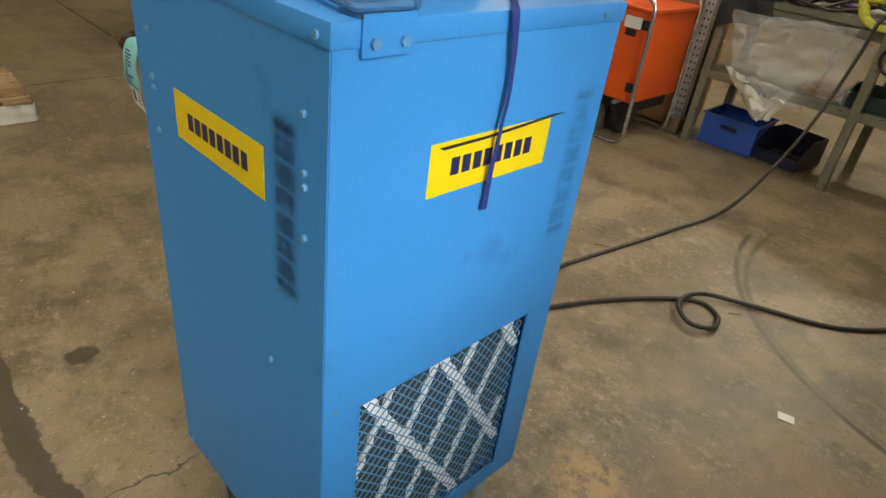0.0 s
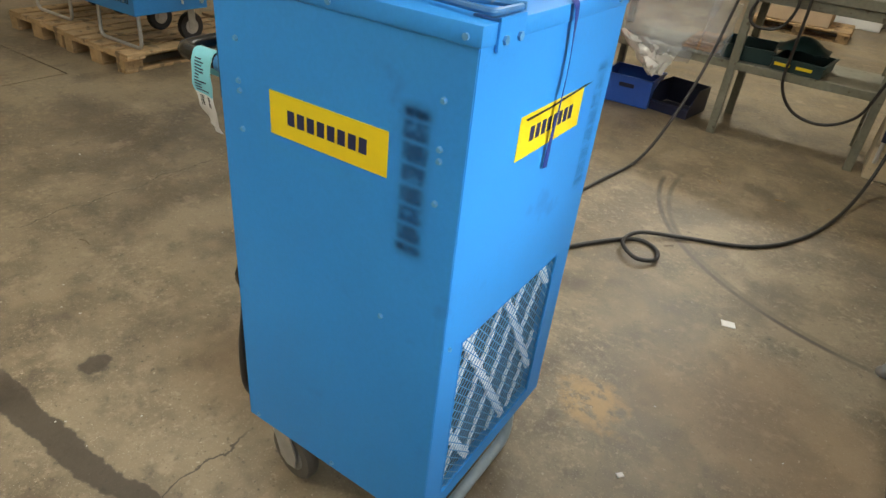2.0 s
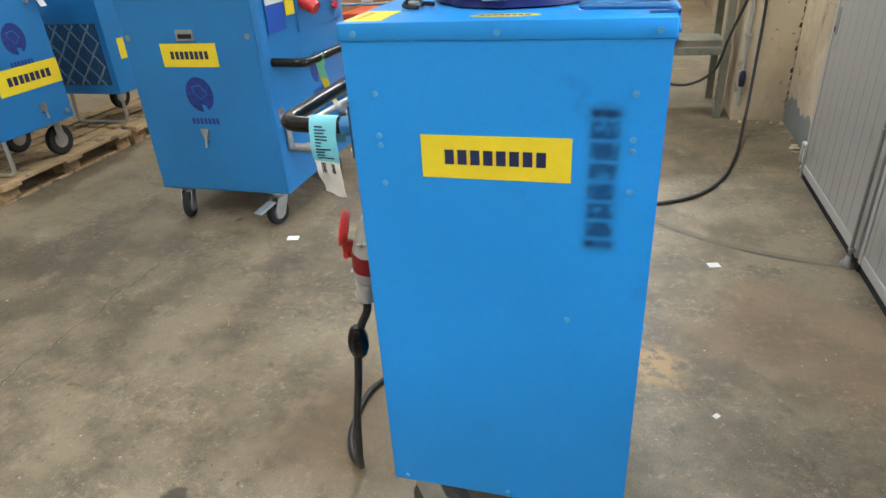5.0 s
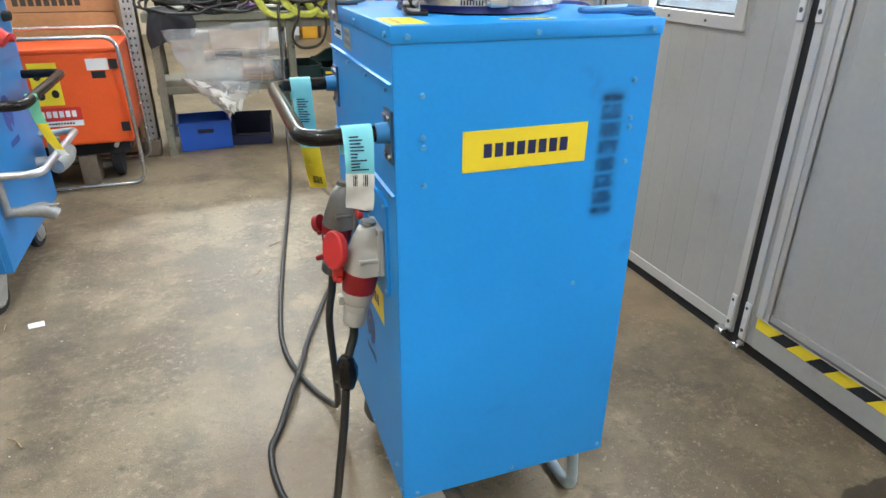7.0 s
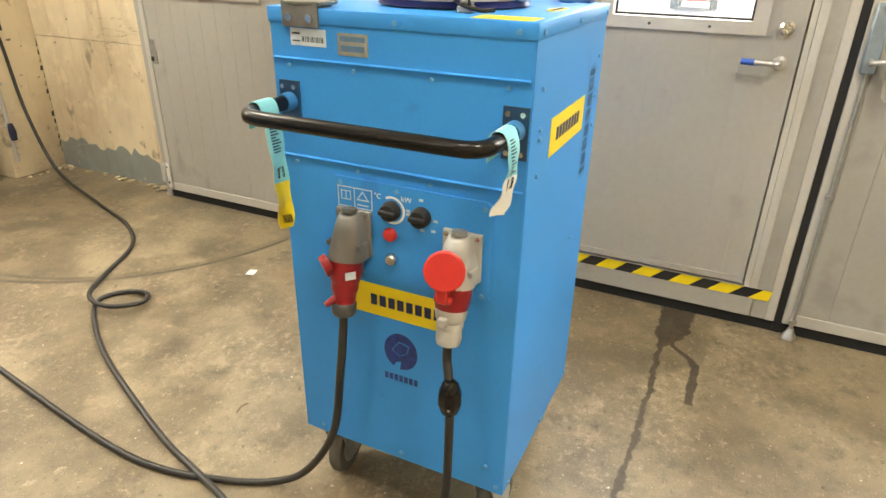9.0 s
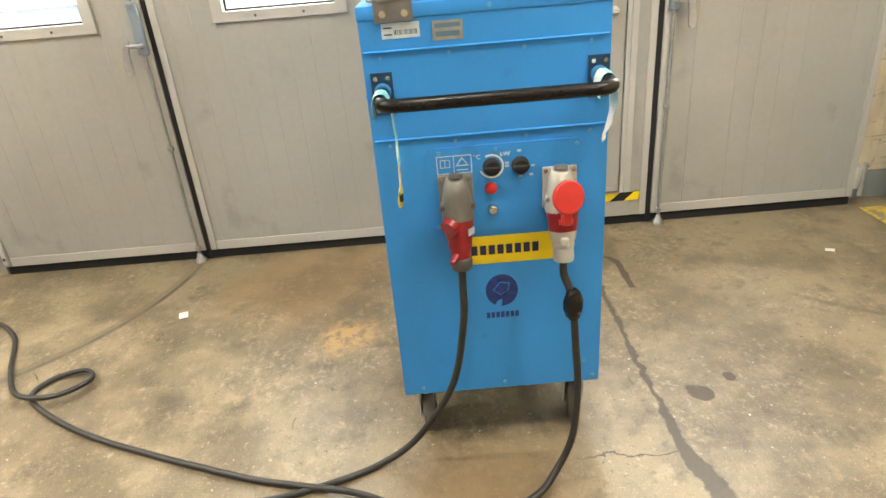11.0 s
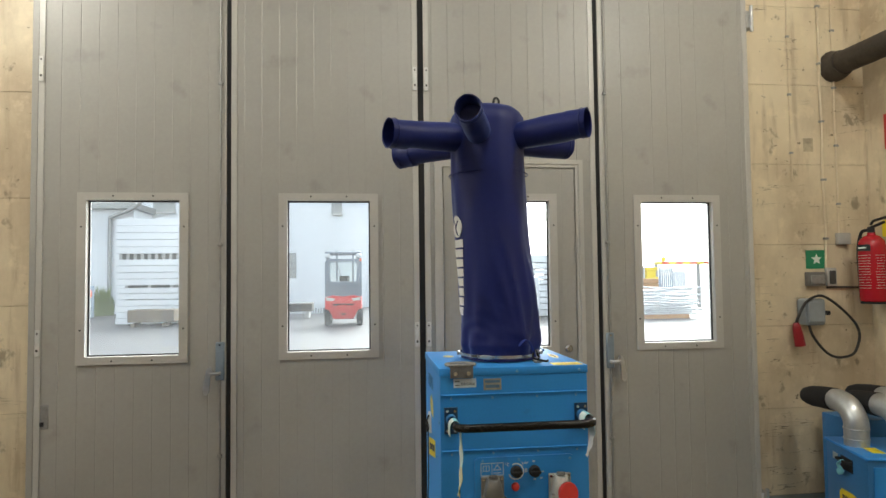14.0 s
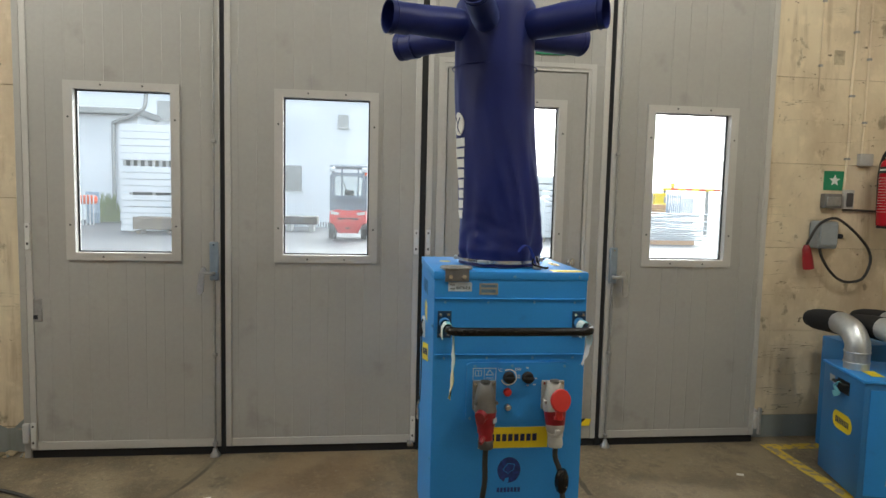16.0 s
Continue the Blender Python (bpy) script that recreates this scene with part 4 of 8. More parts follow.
part("lever_sleeve", rod(fresh(), (FACE - 0.055, 0.055, 1.1015), (FACE - 0.055, 0.10, 1.1025), 0.0115), CRATE_BLUE, wicket, "blue tape on the lever end")
for z in (0.07, 1.256, 2.9):
    edge_hinge(door_3, B3 - 0.018, z)
part("hinge_block", box(fresh(), (FACE - 0.05, 0.868, 0.028), (FACE - 0.004, 0.906, 0.054), 0.005), STEEL, door_3)
# black and yellow tape on the threshold
TAPE0, TAPE1 = 0.142, 0.189
tape = part("hazard_tape", prism(fresh(), [(-0.197, TAPE0), (0.842, TAPE0), (0.842, TAPE1), (-0.208, TAPE1)], on_door, 0.0008, 0.0052), RUBBER, door_3, "black and yellow hazard tape")
for k in range(7):
    u = -0.258 + 0.1627 * k
    pts = [(u + 0.053, TAPE0), (u + 0.139, TAPE0), (u + 0.087, TAPE1), (u, TAPE1)]
    if k == 0:
        pts = [(-0.197, TAPE0), (u + 0.139, TAPE0), (u + 0.087, TAPE1), (-0.208, TAPE1)]
    if k == 6:
        pts = [(u + 0.053, TAPE0), (0.842, TAPE0), (0.842, TAPE1), (u, TAPE1)]
    part("tape_stripe", prism(fresh(), pts, on_door, 0.0005, 0.0062), YELLOW, tape)
exit_sign = solid("exit_sign", box(fresh(), (FACE - 0.012, 0.062, 2.508), (FACE, 0.25, 2.556), 0.003), GREEN, "small green emergency exit sign above the wicket door", "sign")
# rubber between the leaves and dark gap at the outer edge
for y0, y1 in ((2.112, 2.140), (0.910, 0.948), (-0.268, -0.238)):
    solid("trim", box(fresh(), (FACE + 0.005, y0, 0.004), (FACE + 0.060, y1, DOOR_TOP)), RUBBER, "black rubber seal between door leaves", "door seal", kind="structure")
solid("trim", box(fresh(), (FACE + 0.004, 3.236, 0.004), (0.50, 3.274, DOOR_TOP), 0.002), DOOR, "grey steel door jamb", "door jamb", kind="structure")
solid("trim", box(fresh(), (FACE - 0.01, -1.40, DOOR_TOP), (0.478, 3.27, DOOR_TOP + 0.22), 0.006), FRAME, "grey steel door track", "door track", kind="structure")


# ---- the electric heater ----
X0, X1, Y0, Y1, Z0, Z1, ZL = -1.170, -0.602, 0.412, 1.008, 0.213, 1.306, 1.338


def on_a(u, v, w):
    return (u, Y0 - w, v)


def on_c(u, v, w):
    return (X0 - w, u, v)


def on_r(u, v, w):
    return (X1 + w, u, v)


def on_b(u, v, w):
    return (u, Y1 + w, v)


def on_top(u, v, w):
    return (u, v, ZL + w)


heater = thing("electric_heater", "tall blue sheet-metal electric heater on wheels with duct outlet", "heater", at=((X0 + X1) / 2, (Y0 + Y1) / 2, 0))
# cabinet with an opening for the intake on one side
G0, G1, H0, H1 = 0.486, 0.925, 0.262, 0.722
bm = fresh()
t = 0.004
box(bm, (X0, Y0, Z0), (X1, Y0 + t, Z1))
box(bm, (X0, Y1 - t, Z0), (X1, Y1, Z1))
box(bm, (X0, Y0 + t, Z0), (X0 + t, Y1 - t, Z1))
box(bm, (X0 + t, Y0 + t, Z0), (X1 - t, Y1 - t, Z0 + t))
bmesh.ops.bevel(bm, geom=[e for e in bm.edges if abs(e.verts[0].co.z - e.verts[1].co.z) > 1 and all(abs(v.co.y - Y0) < 1e-5 or abs(v.co.y - Y1) < 1e-5 for v in e.verts)], offset=0.0018, segments=2, affect="EDGES")
body = part("cabinet", bm, BLUE, heater)
part("intake_side", ring_plate(fresh(), rect(Y0 + t, Z0, Y1 - t, Z1), rect(G0, H0, G1, H1), on_r, t, -t), BLUE, body)
part("intake_hem", ring_plate(fresh(), rect(G0 - 0.004, H0 - 0.004, G1 + 0.004, H1 + 0.004), rect(G0, H0, G1, H1), on_r, 0.0012), BLUE, body)
# filter and grid behind the opening
part("plenum", box(fresh(), (X1 - 0.110, G0 - 0.03, H0 - 0.03), (X1 - 0.100, G1 + 0.03, H1 + 0.03)), DARK, heater)
part("filter", box(fresh(), (X1 - 0.037, G0 + 0.001, H0 + 0.001), (X1 - 0.020, G1 - 0.001, H1 - 0.001)), GRILLE_FILTER, heater, "grey pleated intake filter")
bm = fresh()
GW, GH = G1 - G0, H1 - H0
for slope, first, gap, count, half, deep in ((-0.28, 0.022, 0.178, 5, 0.0125, -0.012), (0.18, -0.02, 0.108, 7, 0.0065, -0.018)):
    for k in range(-2, count):
        line = []
        for q in range(37):
            f = q / 36
            v = H1 - 0.008 - (GH - 0.016) * f
            u = G0 + first + gap * k - slope * f + 0.0025 * math.sin(q * 1.9 + k)
            if G0 + 0.006 < u < G1 - 0.008:
                line.append((u, v, half * (1 + 0.22 * math.sin(q * 2.3 + 2 * k))))
        if len(line) > 2:
            prism(bm, [(u - h, v) for u, v, h in line] + [(u + h, v) for u, v, h in reversed(line)], on_r, 0.006, deep)
part("filter_lattice", bm, FILTER_RIB, heater, "white diagonal filter lattice")
bm = fresh()
pitch_u, pitch_v = 0.0245, 0.0125
nu, nv = int((G1 - G0) / pitch_u), int((H1 - H0) / pitch_v)
for s in (1, -1):
    for k in range(-nv, nu + nv + 1):
        pts = []
        for j in range(nv + 1):
            u, v = G0 + (k + s * j * 0.5) * pitch_u, H0 + j * pitch_v
            if G0 <= u <= G1:
                pts.append((u, v))
        if len(pts) > 1:
            (ua, va), (ub, vb) = pts[0], pts[-1]
            along = Vector((ub - ua, vb - va)).normalized() * 0.0011
            prism(bm, [(ua - along.y, va + along.x), (ua + along.y, va - along.x), (ub + along.y, vb - along.x), (ub - along.y, vb + along.x)], on_r, 0.0012, -0.0045 + 0.0013 * (s > 0))
part("intake_mesh", bm, MESH, heater, "pale blue expanded-metal intake mesh")
# lid
bm = fresh()
box(bm, (X0 - 0.003, Y0 - 0.003, Z1), (X1 + 0.003, Y1 + 0.003, ZL), 0.003, 2)
lid = part("lid", bm, BLUE, heater)
for u in (-1.142, -0.884, -0.625):
    part("screw", prism(fresh(), oval(u, 1.319, 0.0056, n=8), on_a, 0.004, 0.003), BOLT, lid)
for u in (0.445, 0.70, 0.965):
    part("screw", prism(fresh(), oval(u, 1.320, 0.0056, n=8), on_c, 0.004, 0.003), BOLT, lid)
part("screw", prism(fresh(), oval(0.95, 1.320, 0.0056, n=8), on_r, 0.004, 0.003), BOLT, lid)
for u, v in ((-1.114, 1.213), (-1.114, 1.134), (-1.113, 1.115), (-1.112, 1.038), (-0.653, 1.218), (-0.652, 1.139), (-0.651, 1.119), (-0.651, 1.043), (-0.750, 0.758), (-1.135, 0.228), (-0.876, 0.230), (-0.617, 0.232)):
    screw(body, u, v, on_a)
for u, v in ((0.46, 0.29), (0.95, 0.235), (0.70, 0.235), (0.43, 0.235)):
    screw(body, u, v, on_c, 0.005)
screw(body, 0.435, 0.74, on_r, 0.004)
# cross folds and control panel on the service side
for z in (1.236, 1.020):
    fold = fresh()
    prism(fold, [(0.0, z - 0.0035), (0.0060, z - 0.0030), (0.0060, z - 0.0012), (0.0, z + 0.0012)], lambda w, v, u: (X0 - w, 0.418 + u, v), 0.585)
    part("fold", fold, BLUE, body)
    for u in (0.46, 0.62, 0.80, 0.965):
        screw(body, u, z - 0.016, on_c, 0.004)
panel = part("control_panel", prism(fresh(), [(0.475, 0.765), (0.49, 0.752), (0.862, 0.752), (0.877, 0.765), (0.877, 0.978), (0.862, 0.988), (0.49, 0.988), (0.475, 0.978)], on_c, 0.006), BLUE, heater, "blue raised control panel")
for u, v in ((0.492, 0.770), (0.860, 0.770), (0.492, 0.972), (0.70, 0.975), (0.845, 0.975), (0.79, 0.762)):
    part("screw", prism(fresh(), oval(u, v, 0.0055, n=8), on_c, 0.003, 0.006), BOLT, panel)
part("warning_label", ring_plate(fresh(), rect(0.762, 0.918, 0.853, 0.967), rect(0.7645, 0.9205, 0.8505, 0.9645), on_c, 0.0005, 0.006), FADED, panel, "white outlined warning label")
bm = fresh()
prism(bm, rect(0.8075, 0.920, 0.8095, 0.965), on_c, 0.0005, 0.006)
ring_plate(bm, [(0.787, 0.962), (0.770, 0.938), (0.804, 0.938)], [(0.787, 0.957), (0.775, 0.941), (0.799, 0.941)], on_c, 0.0005, 0.006)
ring_plate(bm, rect(0.818, 0.935, 0.844, 0.957), rect(0.820, 0.937, 0.842, 0.955), on_c, 0.0005, 0.006)
prism(bm, rect(0.830, 0.937, 0.832, 0.955), on_c, 0.0005, 0.006)
prism(bm, rect(0.772, 0.926, 0.802, 0.929), on_c, 0.0005, 0.006)
part("warning_marks", bm, FADED, panel)


def letters(text, size, m, mat, parent, name="lettering"):
    """Raised lettering in the built-in font, as a mesh."""
    curve = bpy.data.curves.new("lettering", "FONT")
    curve.body, curve.size, curve.extrude, curve.align_x, curve.align_y, curve.resolution_u = text, size, 0.0003, "CENTER", "CENTER", 3
    probe = bpy.data.objects.new("lettering", curve)
    me = bpy.data.meshes.new_from_object(probe)
    bpy.data.objects.remove(probe)
    bm = fresh()
    bm.from_mesh(me)
    bpy.data.meshes.remove(me)
    bpy.data.curves.remove(curve)
    bm.transform(m)
    return part(name, bm, mat, parent)


def facing_c(u, v, w):
    """Text pose on the service side, read from outside."""
    return Matrix.Translation(on_c(u, v, w)) @ Matrix(((0, 0, -1), (-1, 0, 0), (0, 1, 0))).to_4x4()


letters("°C", 0.017, facing_c(0.748, 0.957, 0.0066), WHITE, panel)
letters("kW", 0.017, facing_c(0.676, 0.960, 0.0066), WHITE, panel)
for u, v in ((0.640, 0.966), (0.672, 0.936), (0.672, 0.928), (0.605, 0.924), (0.637, 0.897), (0.610, 0.900)):
    part("scale_mark", prism(fresh(), rect(u - 0.005, v - 0.003, u + 0.005, v + 0.003), on_c, 0.0005, 0.006), FADED, panel)
for u, v, ring in ((0.712, 0.930, True), (0.638, 0.929, False)):
    bm = lathe(fresh(), [(0.023, -0.006), (0.023, -0.012), (0.020, -0.028), (0.018, -0.030)], (X0, u, v), "x")
    box(bm, (X0 - 0.036, u - 0.021, v - 0.006), (X0 - 0.024, u + 0.021, v + 0.006), 0.003)
    knob = part("knob", bm, RUBBER, panel, "black rotary knob")
    if ring:
        arc = [(u + 0.0325 * math.cos(radians(a)), v + 0.0325 * math.sin(radians(a))) for a in range(60, 341, 10)]
        inner = [(u + 0.0275 * math.cos(radians(a)), v + 0.0275 * math.sin(radians(a))) for a in range(60, 341, 10)]
        bm = prism(fresh(), arc + inner[::-1], on_c, 0.0006, 0.006)
        part("knob_scale", bm, WHITE, panel)
part("red_button", lathe(fresh(), [(0.016, -0.006), (0.016, -0.014), (0.013, -0.019), (0.006, -0.021)], (X0, 0.716, 0.872), "x"), BRIGHT_RED, panel, "red indicator button")
part("steel_button", lathe(fresh(), [(0.015, -0.006), (0.015, -0.012), (0.012, -0.020), (0.010, -0.022)], (X0, 0.713, 0.812), "x"), STEEL, panel, "steel reset button")


def socket(parent, u, v, shell, dark, lidded):
    """A slanting wall inlet with a coupled plug below it. (u, v) is the flange centre on the service side."""
    base = part("inlet_flange", box(fresh(), (X0 - 0.019, u - 0.045, v - 0.056), (X0 - 0.006, u + 0.045, v + 0.056), 0.004, 2), shell, parent, "grey inlet flange")
    for du in (-0.036, 0.036):
        for dv in (-0.046, 0.047):
            part("inlet_screw", prism(fresh(), oval(u + du, v + dv, 0.0055, n=8), on_c, 0.003, 0.019), STEEL, base)
    # hood: half-round sections that widen downwards, flat against the flange
    bm = fresh()
    rings = []
    for dz, out, r in ((0.056, 0.030, 0.017), (0.055, 0.030, 0.0215), (0.050, 0.031, 0.0245), (0.030, 0.035, 0.0305), (0.0, 0.040, 0.0365), (-0.030, 0.045, 0.0405), (-0.050, 0.048, 0.0425), (-0.054, 0.049, 0.0425)):
        ring = []
        for k in range(17):
            a = math.pi * (k / 16 - 0.5)
            tip = -0.010 * math.cos(a) if dz < 0 else 0.006 * math.cos(a)
            ring.append(bm.verts.new((X0 - out - r * math.cos(a), u + r * math.sin(a), v + dz - tip * dz / 0.056 * (-1 if dz < 0 else 1))))
        wide = min(r * 1.02, 0.041)
        ring += [bm.verts.new((X0 - 0.018, u + wide, v + dz)), bm.verts.new((X0 - 0.018, u - wide, v + dz))]
        rings.append(ring)
    for p, q in zip(rings, rings[1:]):
        for k in range(19):
            bm.faces.new((p[k], p[(k + 1) % 19], q[(k + 1) % 19], q[k]))
    bm.faces.new(rings[0][::-1])
    bm.faces.new(rings[-1])
    hood = part("inlet_housing", bm, shell, parent, "grey plastic inlet housing")
    axis = Vector((-0.17, 0, -1)).normalized()
    top, low = Vector((X0 - 0.030, u, v + 0.055)), Vector((X0 - 0.051, u, v - 0.050))
    part("cable_cap", rod(fresh(), top, top - axis * 0.009, 0.0185, 0.0165, 18), dark, hood, "dark blind cap")
    for s in (-1, 1):
        bm = box(fresh(), (X0 - 0.062, u + s * 0.0385 - 0.004, v - 0.020), (X0 - 0.020, u + s * 0.0385 + 0.004, v - 0.012), 0.002)
        rod(bm, (X0 - 0.062, u + s * 0.040, v - 0.016), (X0 - 0.050, u + s * 0.040, v - 0.016), 0.0065, seg=8)
        part("housing_lug", bm, shell, hood)

    def along(d):
        return low + axis * d

    if lidded:
        bm = tube(fresh(), [along(0.0), along(0.010), along(0.030), along(0.052)], 0.04, 22, 2, radii=[0.041, 0.0415, 0.0395, 0.037])
        collar = part("plug_collar", bm, RED, parent, "red plug collar")
        centre, face = Vector((-1.279, 0.534, 0.868)), Vector((-0.93, -0.30, 0.20)).normalized()
        bm = rod(fresh(), centre - face * 0.004, centre + face * 0.003, 0.0430, 0.0430, 32)
        rod(bm, centre + face * 0.003, centre + face * 0.006, 0.0430, 0.0395, 32)
        rod(bm, centre - face * 0.013, centre - face * 0.004, 0.0385, 0.0405, 32)
        box(bm, (-1.285, 0.525, 0.792), (-1.262, 0.551, 0.832), 0.004)
        rod(bm, (-1.274, 0.520, 0.800), (-1.274, 0.556, 0.800), 0.0075, seg=10)
        part("flap_lid", bm, BRIGHT_RED, collar, "open round red flap lid")
        bm = tube(fresh(), [along(0.052), along(0.060), along(0.078), along(0.084)], 0.03, 22, 2, radii=[0.0355, 0.036, 0.0325, 0.028])
        box(bm, (along(0.07).x - 0.044, u - 0.008, along(0.07).z - 0.012), (along(0.07).x - 0.030, u + 0.012, along(0.07).z + 0.010), 0.003)
        body_2 = part("plug_body", bm, shell, parent, "pale grey plug body")
        bm = tube(fresh(), [along(0.084), along(0.090), along(0.098), along(0.100), along(0.106), along(0.126), along(0.138)], 0.03, 18, 2, radii=[0.029, 0.030, 0.0295, 0.0265, 0.0275, 0.0285, 0.0255])
        part("cable_gland", bm, shell, body_2, "pale grey cable gland")
        return along(0.137)
    bm = tube(fresh(), [along(0.0), along(0.008), along(0.034), along(0.050), along(0.058), along(0.074), along(0.086), along(0.108)], 0.04, 22, 2, radii=[0.0395, 0.040, 0.0385, 0.035, 0.032, 0.0315, 0.027, 0.026])
    collar = part("plug_collar", bm, RED, parent, "red plug collar")
    bm = rod(fresh(), along(0.006) + Vector((-0.038, 0.020, 0.006)), along(0.010) + Vector((-0.050, 0.030, 0.004)), 0.024, 0.022, 16)
    rod(bm, along(0.006) + Vector((-0.030, 0.012, -0.012)), along(0.010) + Vector((-0.046, 0.024, -0.016)), 0.010, 0.009, 10)
    part("flap_lid", bm, RED, collar, "red flap lid")
    tab = rod(fresh(), along(0.092) + Vector((-0.018, 0.010, 0)), along(0.100) + Vector((-0.040, 0.026, -0.004)), 0.010, 0.007, 10)
    part("latch_tab", tab, RED, collar)
    mid = along(0.026)
    part("plug_label", prism(fresh(), rect(-0.013, -0.009, 0.013, 0.009), lambda a, b, w: (mid.x - 0.0265 - w - a * 0.9 * 0.8, mid.y - 0.0295 - w * 0.9 - a * -0.75 * 0.8, mid.z + b), 0.002), FADED, collar)
    bm = tube(fresh(), [along(0.106), along(0.110), along(0.132), along(0.140)], 0.028, 18, 2, radii=[0.0265, 0.0295, 0.029, 0.023])
    part("cable_gland", bm, dark, parent, "grey cable gland")
    return along(0.139)


end_1 = socket(heater, 0.808, 0.862, PLUG_DARK, PLUG_BLACK, False)
end_2 = socket(heater, 0.538, 0.862, PLUG_PALE, PLUG_DARK, True)
# stickers and prints
rent_sticker(heater, (-1.033 - 0.753) / 2, 1.0965, 0.279, 0.084, on_a)
rent_sticker(heater, 0.722, 1.120, 0.275, 0.084, on_r)
rent_sticker(heater, 0.685, 0.688, 0.275, 0.084, on_c)
emblem(heater, 0.698, 0.557, 0.046, on_c)
part("serial_label", prism(fresh(), rect(0.865, 1.262, 0.955, 1.297), on_c, 0.0008), FADED, heater, "white printed label")
bm = fresh()
for k in range(14):
    prism(bm, rect(0.872 + k * 0.004, 1.270, 0.8735 + k * 0.004 + 0.001 * (k % 3 == 0), 1.281), on_c, 0.0004, 0.0008)
prism(bm, rect(0.930, 1.270, 0.950, 1.273), on_c, 0.0004, 0.0008)
prism(bm, rect(0.930, 1.285, 0.950, 1.288), on_c, 0.0004, 0.0008)
part("label_print", bm, RUBBER, heater)
brass = material("brass_plate", (0.36, 0.35, 0.30), 0.38, 0.5, 0.2, 40)
maker = part("maker_plate", prism(fresh(), rect(0.764, 1.250, 0.836, 1.294), on_c, 0.0015), brass, heater, "small brass maker plate")
part("maker_band", prism(fresh(), rect(0.772, 1.258, 0.828, 1.270), on_c, 0.0004, 0.0015), BLUE_STEEL, maker)
part("maker_band", prism(fresh(), rect(0.770, 1.278, 0.830, 1.288), on_c, 0.0004, 0.0015), BLUE_STEEL, maker)
STENCIL_DARK = (0.008, 0.016, 0.045)
part("sprayed_mark", prism(fresh(), rect(-0.742, 0.908, -0.656, 1.212), on_a, 0.0004, 0.0007), stencil("sprayed_mark_tall", STENCIL_DARK, 0, 2, 8, 0.21), heater, "faded dark sprayed lettering")
part("sprayed_mark", prism(fresh(), rect(0.905, 0.890, 0.990, 1.215), on_r, 0.0004, 0.0007), stencil("sprayed_mark_side", STENCIL_DARK, 1, 2, 8, 0.07), heater, "faded dark sprayed lettering")
part("scuff", prism(fresh(), [(0.60, 1.155), (0.70, 1.156), (0.86, 1.165), (0.90, 1.163), (0.86, 1.160), (0.70, 1.151), (0.61, 1.150)], on_r, 0.0004, 0.0014), RUBBER, heater, "dark scuff across the sticker")
for pts in (rect(-1.165, 0.425, -1.095, 0.545),):
    top_mark = part("sticker", prism(fresh(), pts, on_top, 0.0008), YELLOW, heater, "yellow sticker on the lid")
    part("faded_word", prism(fresh(), rect(-1.150, 0.445, -1.140, 0.53), on_top, 0.0004, 0.0008), material("rubbed_print", (0.42, 0.33, 0.05), 0.6, 0, 0.3, 60), top_mark)
oval_mark = part("sticker", prism(fresh(), oval(-0.88, 0.462, 0.062, 0.017), on_top, 0.0008), YELLOW, heater, "oval yellow sticker on the lid")
for k in range(8):
    part("wordmark", word_bars(fresh(), -0.91938 + 0.011250 * k, 0.462, 0.011250, 0.010, 1, on_top, 0.0004, 0.0008), INK, oval_mark)
# rubbed marks, stickers, a split latch and its wire on the far side
WORN_YELLOW = material("rubbed_yellow_vinyl", (0.62, 0.50, 0.14), 0.5, 0, 0.3, 30, 0.05, 60, (0.10, 0.28, 0.52), 0.60)
part("sticker", prism(fresh(), oval(-0.800, 0.925, 0.034, 0.024), on_top, 0.0008), WORN_YELLOW, heater, "rubbed yellow sticker on the lid")
part("sprayed_mark", prism(fresh(), rect(-0.975, 1.205, -0.675, 1.265), on_b, 0.0004, 0.0007), stencil("sprayed_mark_back", STENCIL_DARK, 0, 2, 5, 0.16), heater, "faded dark sprayed lettering")
part("sticker", prism(fresh(), [(-0.915, 1.092), (-0.815, 1.100), (-0.795, 1.155), (-0.850, 1.180), (-0.905, 1.160)], on_b, 0.0008), WORN_YELLOW, heater, "torn yellow sticker")
tilted = part("sticker", prism(fresh(), [(-0.977, 0.940), (-0.727, 0.889), (-0.727, 0.966), (-0.977, 1.012)], on_b, 0.0008), YELLOW, heater, "yellow vinyl sticker")
for k in range(8):
    u = -0.952 + 0.0255 * k
    drop = -0.200 * (u + 0.977)
    part("wordmark", prism(fresh(), [(u, 0.964 + drop), (u + 0.018, 0.960 + drop), (u + 0.018, 0.988 + drop), (u, 0.992 + drop)], on_b, 0.0005, 0.0008), INK, tilted)
latch = part("side_latch", prism(fresh(), [(-0.835, 1.010), (-0.765, 1.014), (-0.755, 1.060), (-0.790, 1.096), (-0.830, 1.080)], on_b, 0.010), WHITE, heater, "white plastic latch tied with black wire")
bm = tube(fresh(), [(-0.83, Y1 + 0.012, 1.085), (-0.80, Y1 + 0.018, 1.055), (-0.76, Y1 + 0.016, 1.030), (-0.79, Y1 + 0.016, 1.008), (-0.83, Y1 + 0.014, 1.030), (-0.80, Y1 + 0.018, 1.062)], 0.004, 6, 5)
part("latch_wire", bm, RUBBER, latch, "twisted black wire")
bm = tube(fresh(), [(-0.775, Y1 + 0.012, 1.022), (-0.745, Y1 + 0.007, 0.985), (-0.735, Y1 + 0.006, 0.88), (-0.725, Y1 + 0.005, 0.78), (-0.715, Y1 + 0.008, 0.685)], 0.0022, 6, 5)
part("hanging_wire", bm, RUBBER, latch, "thin dark wire")
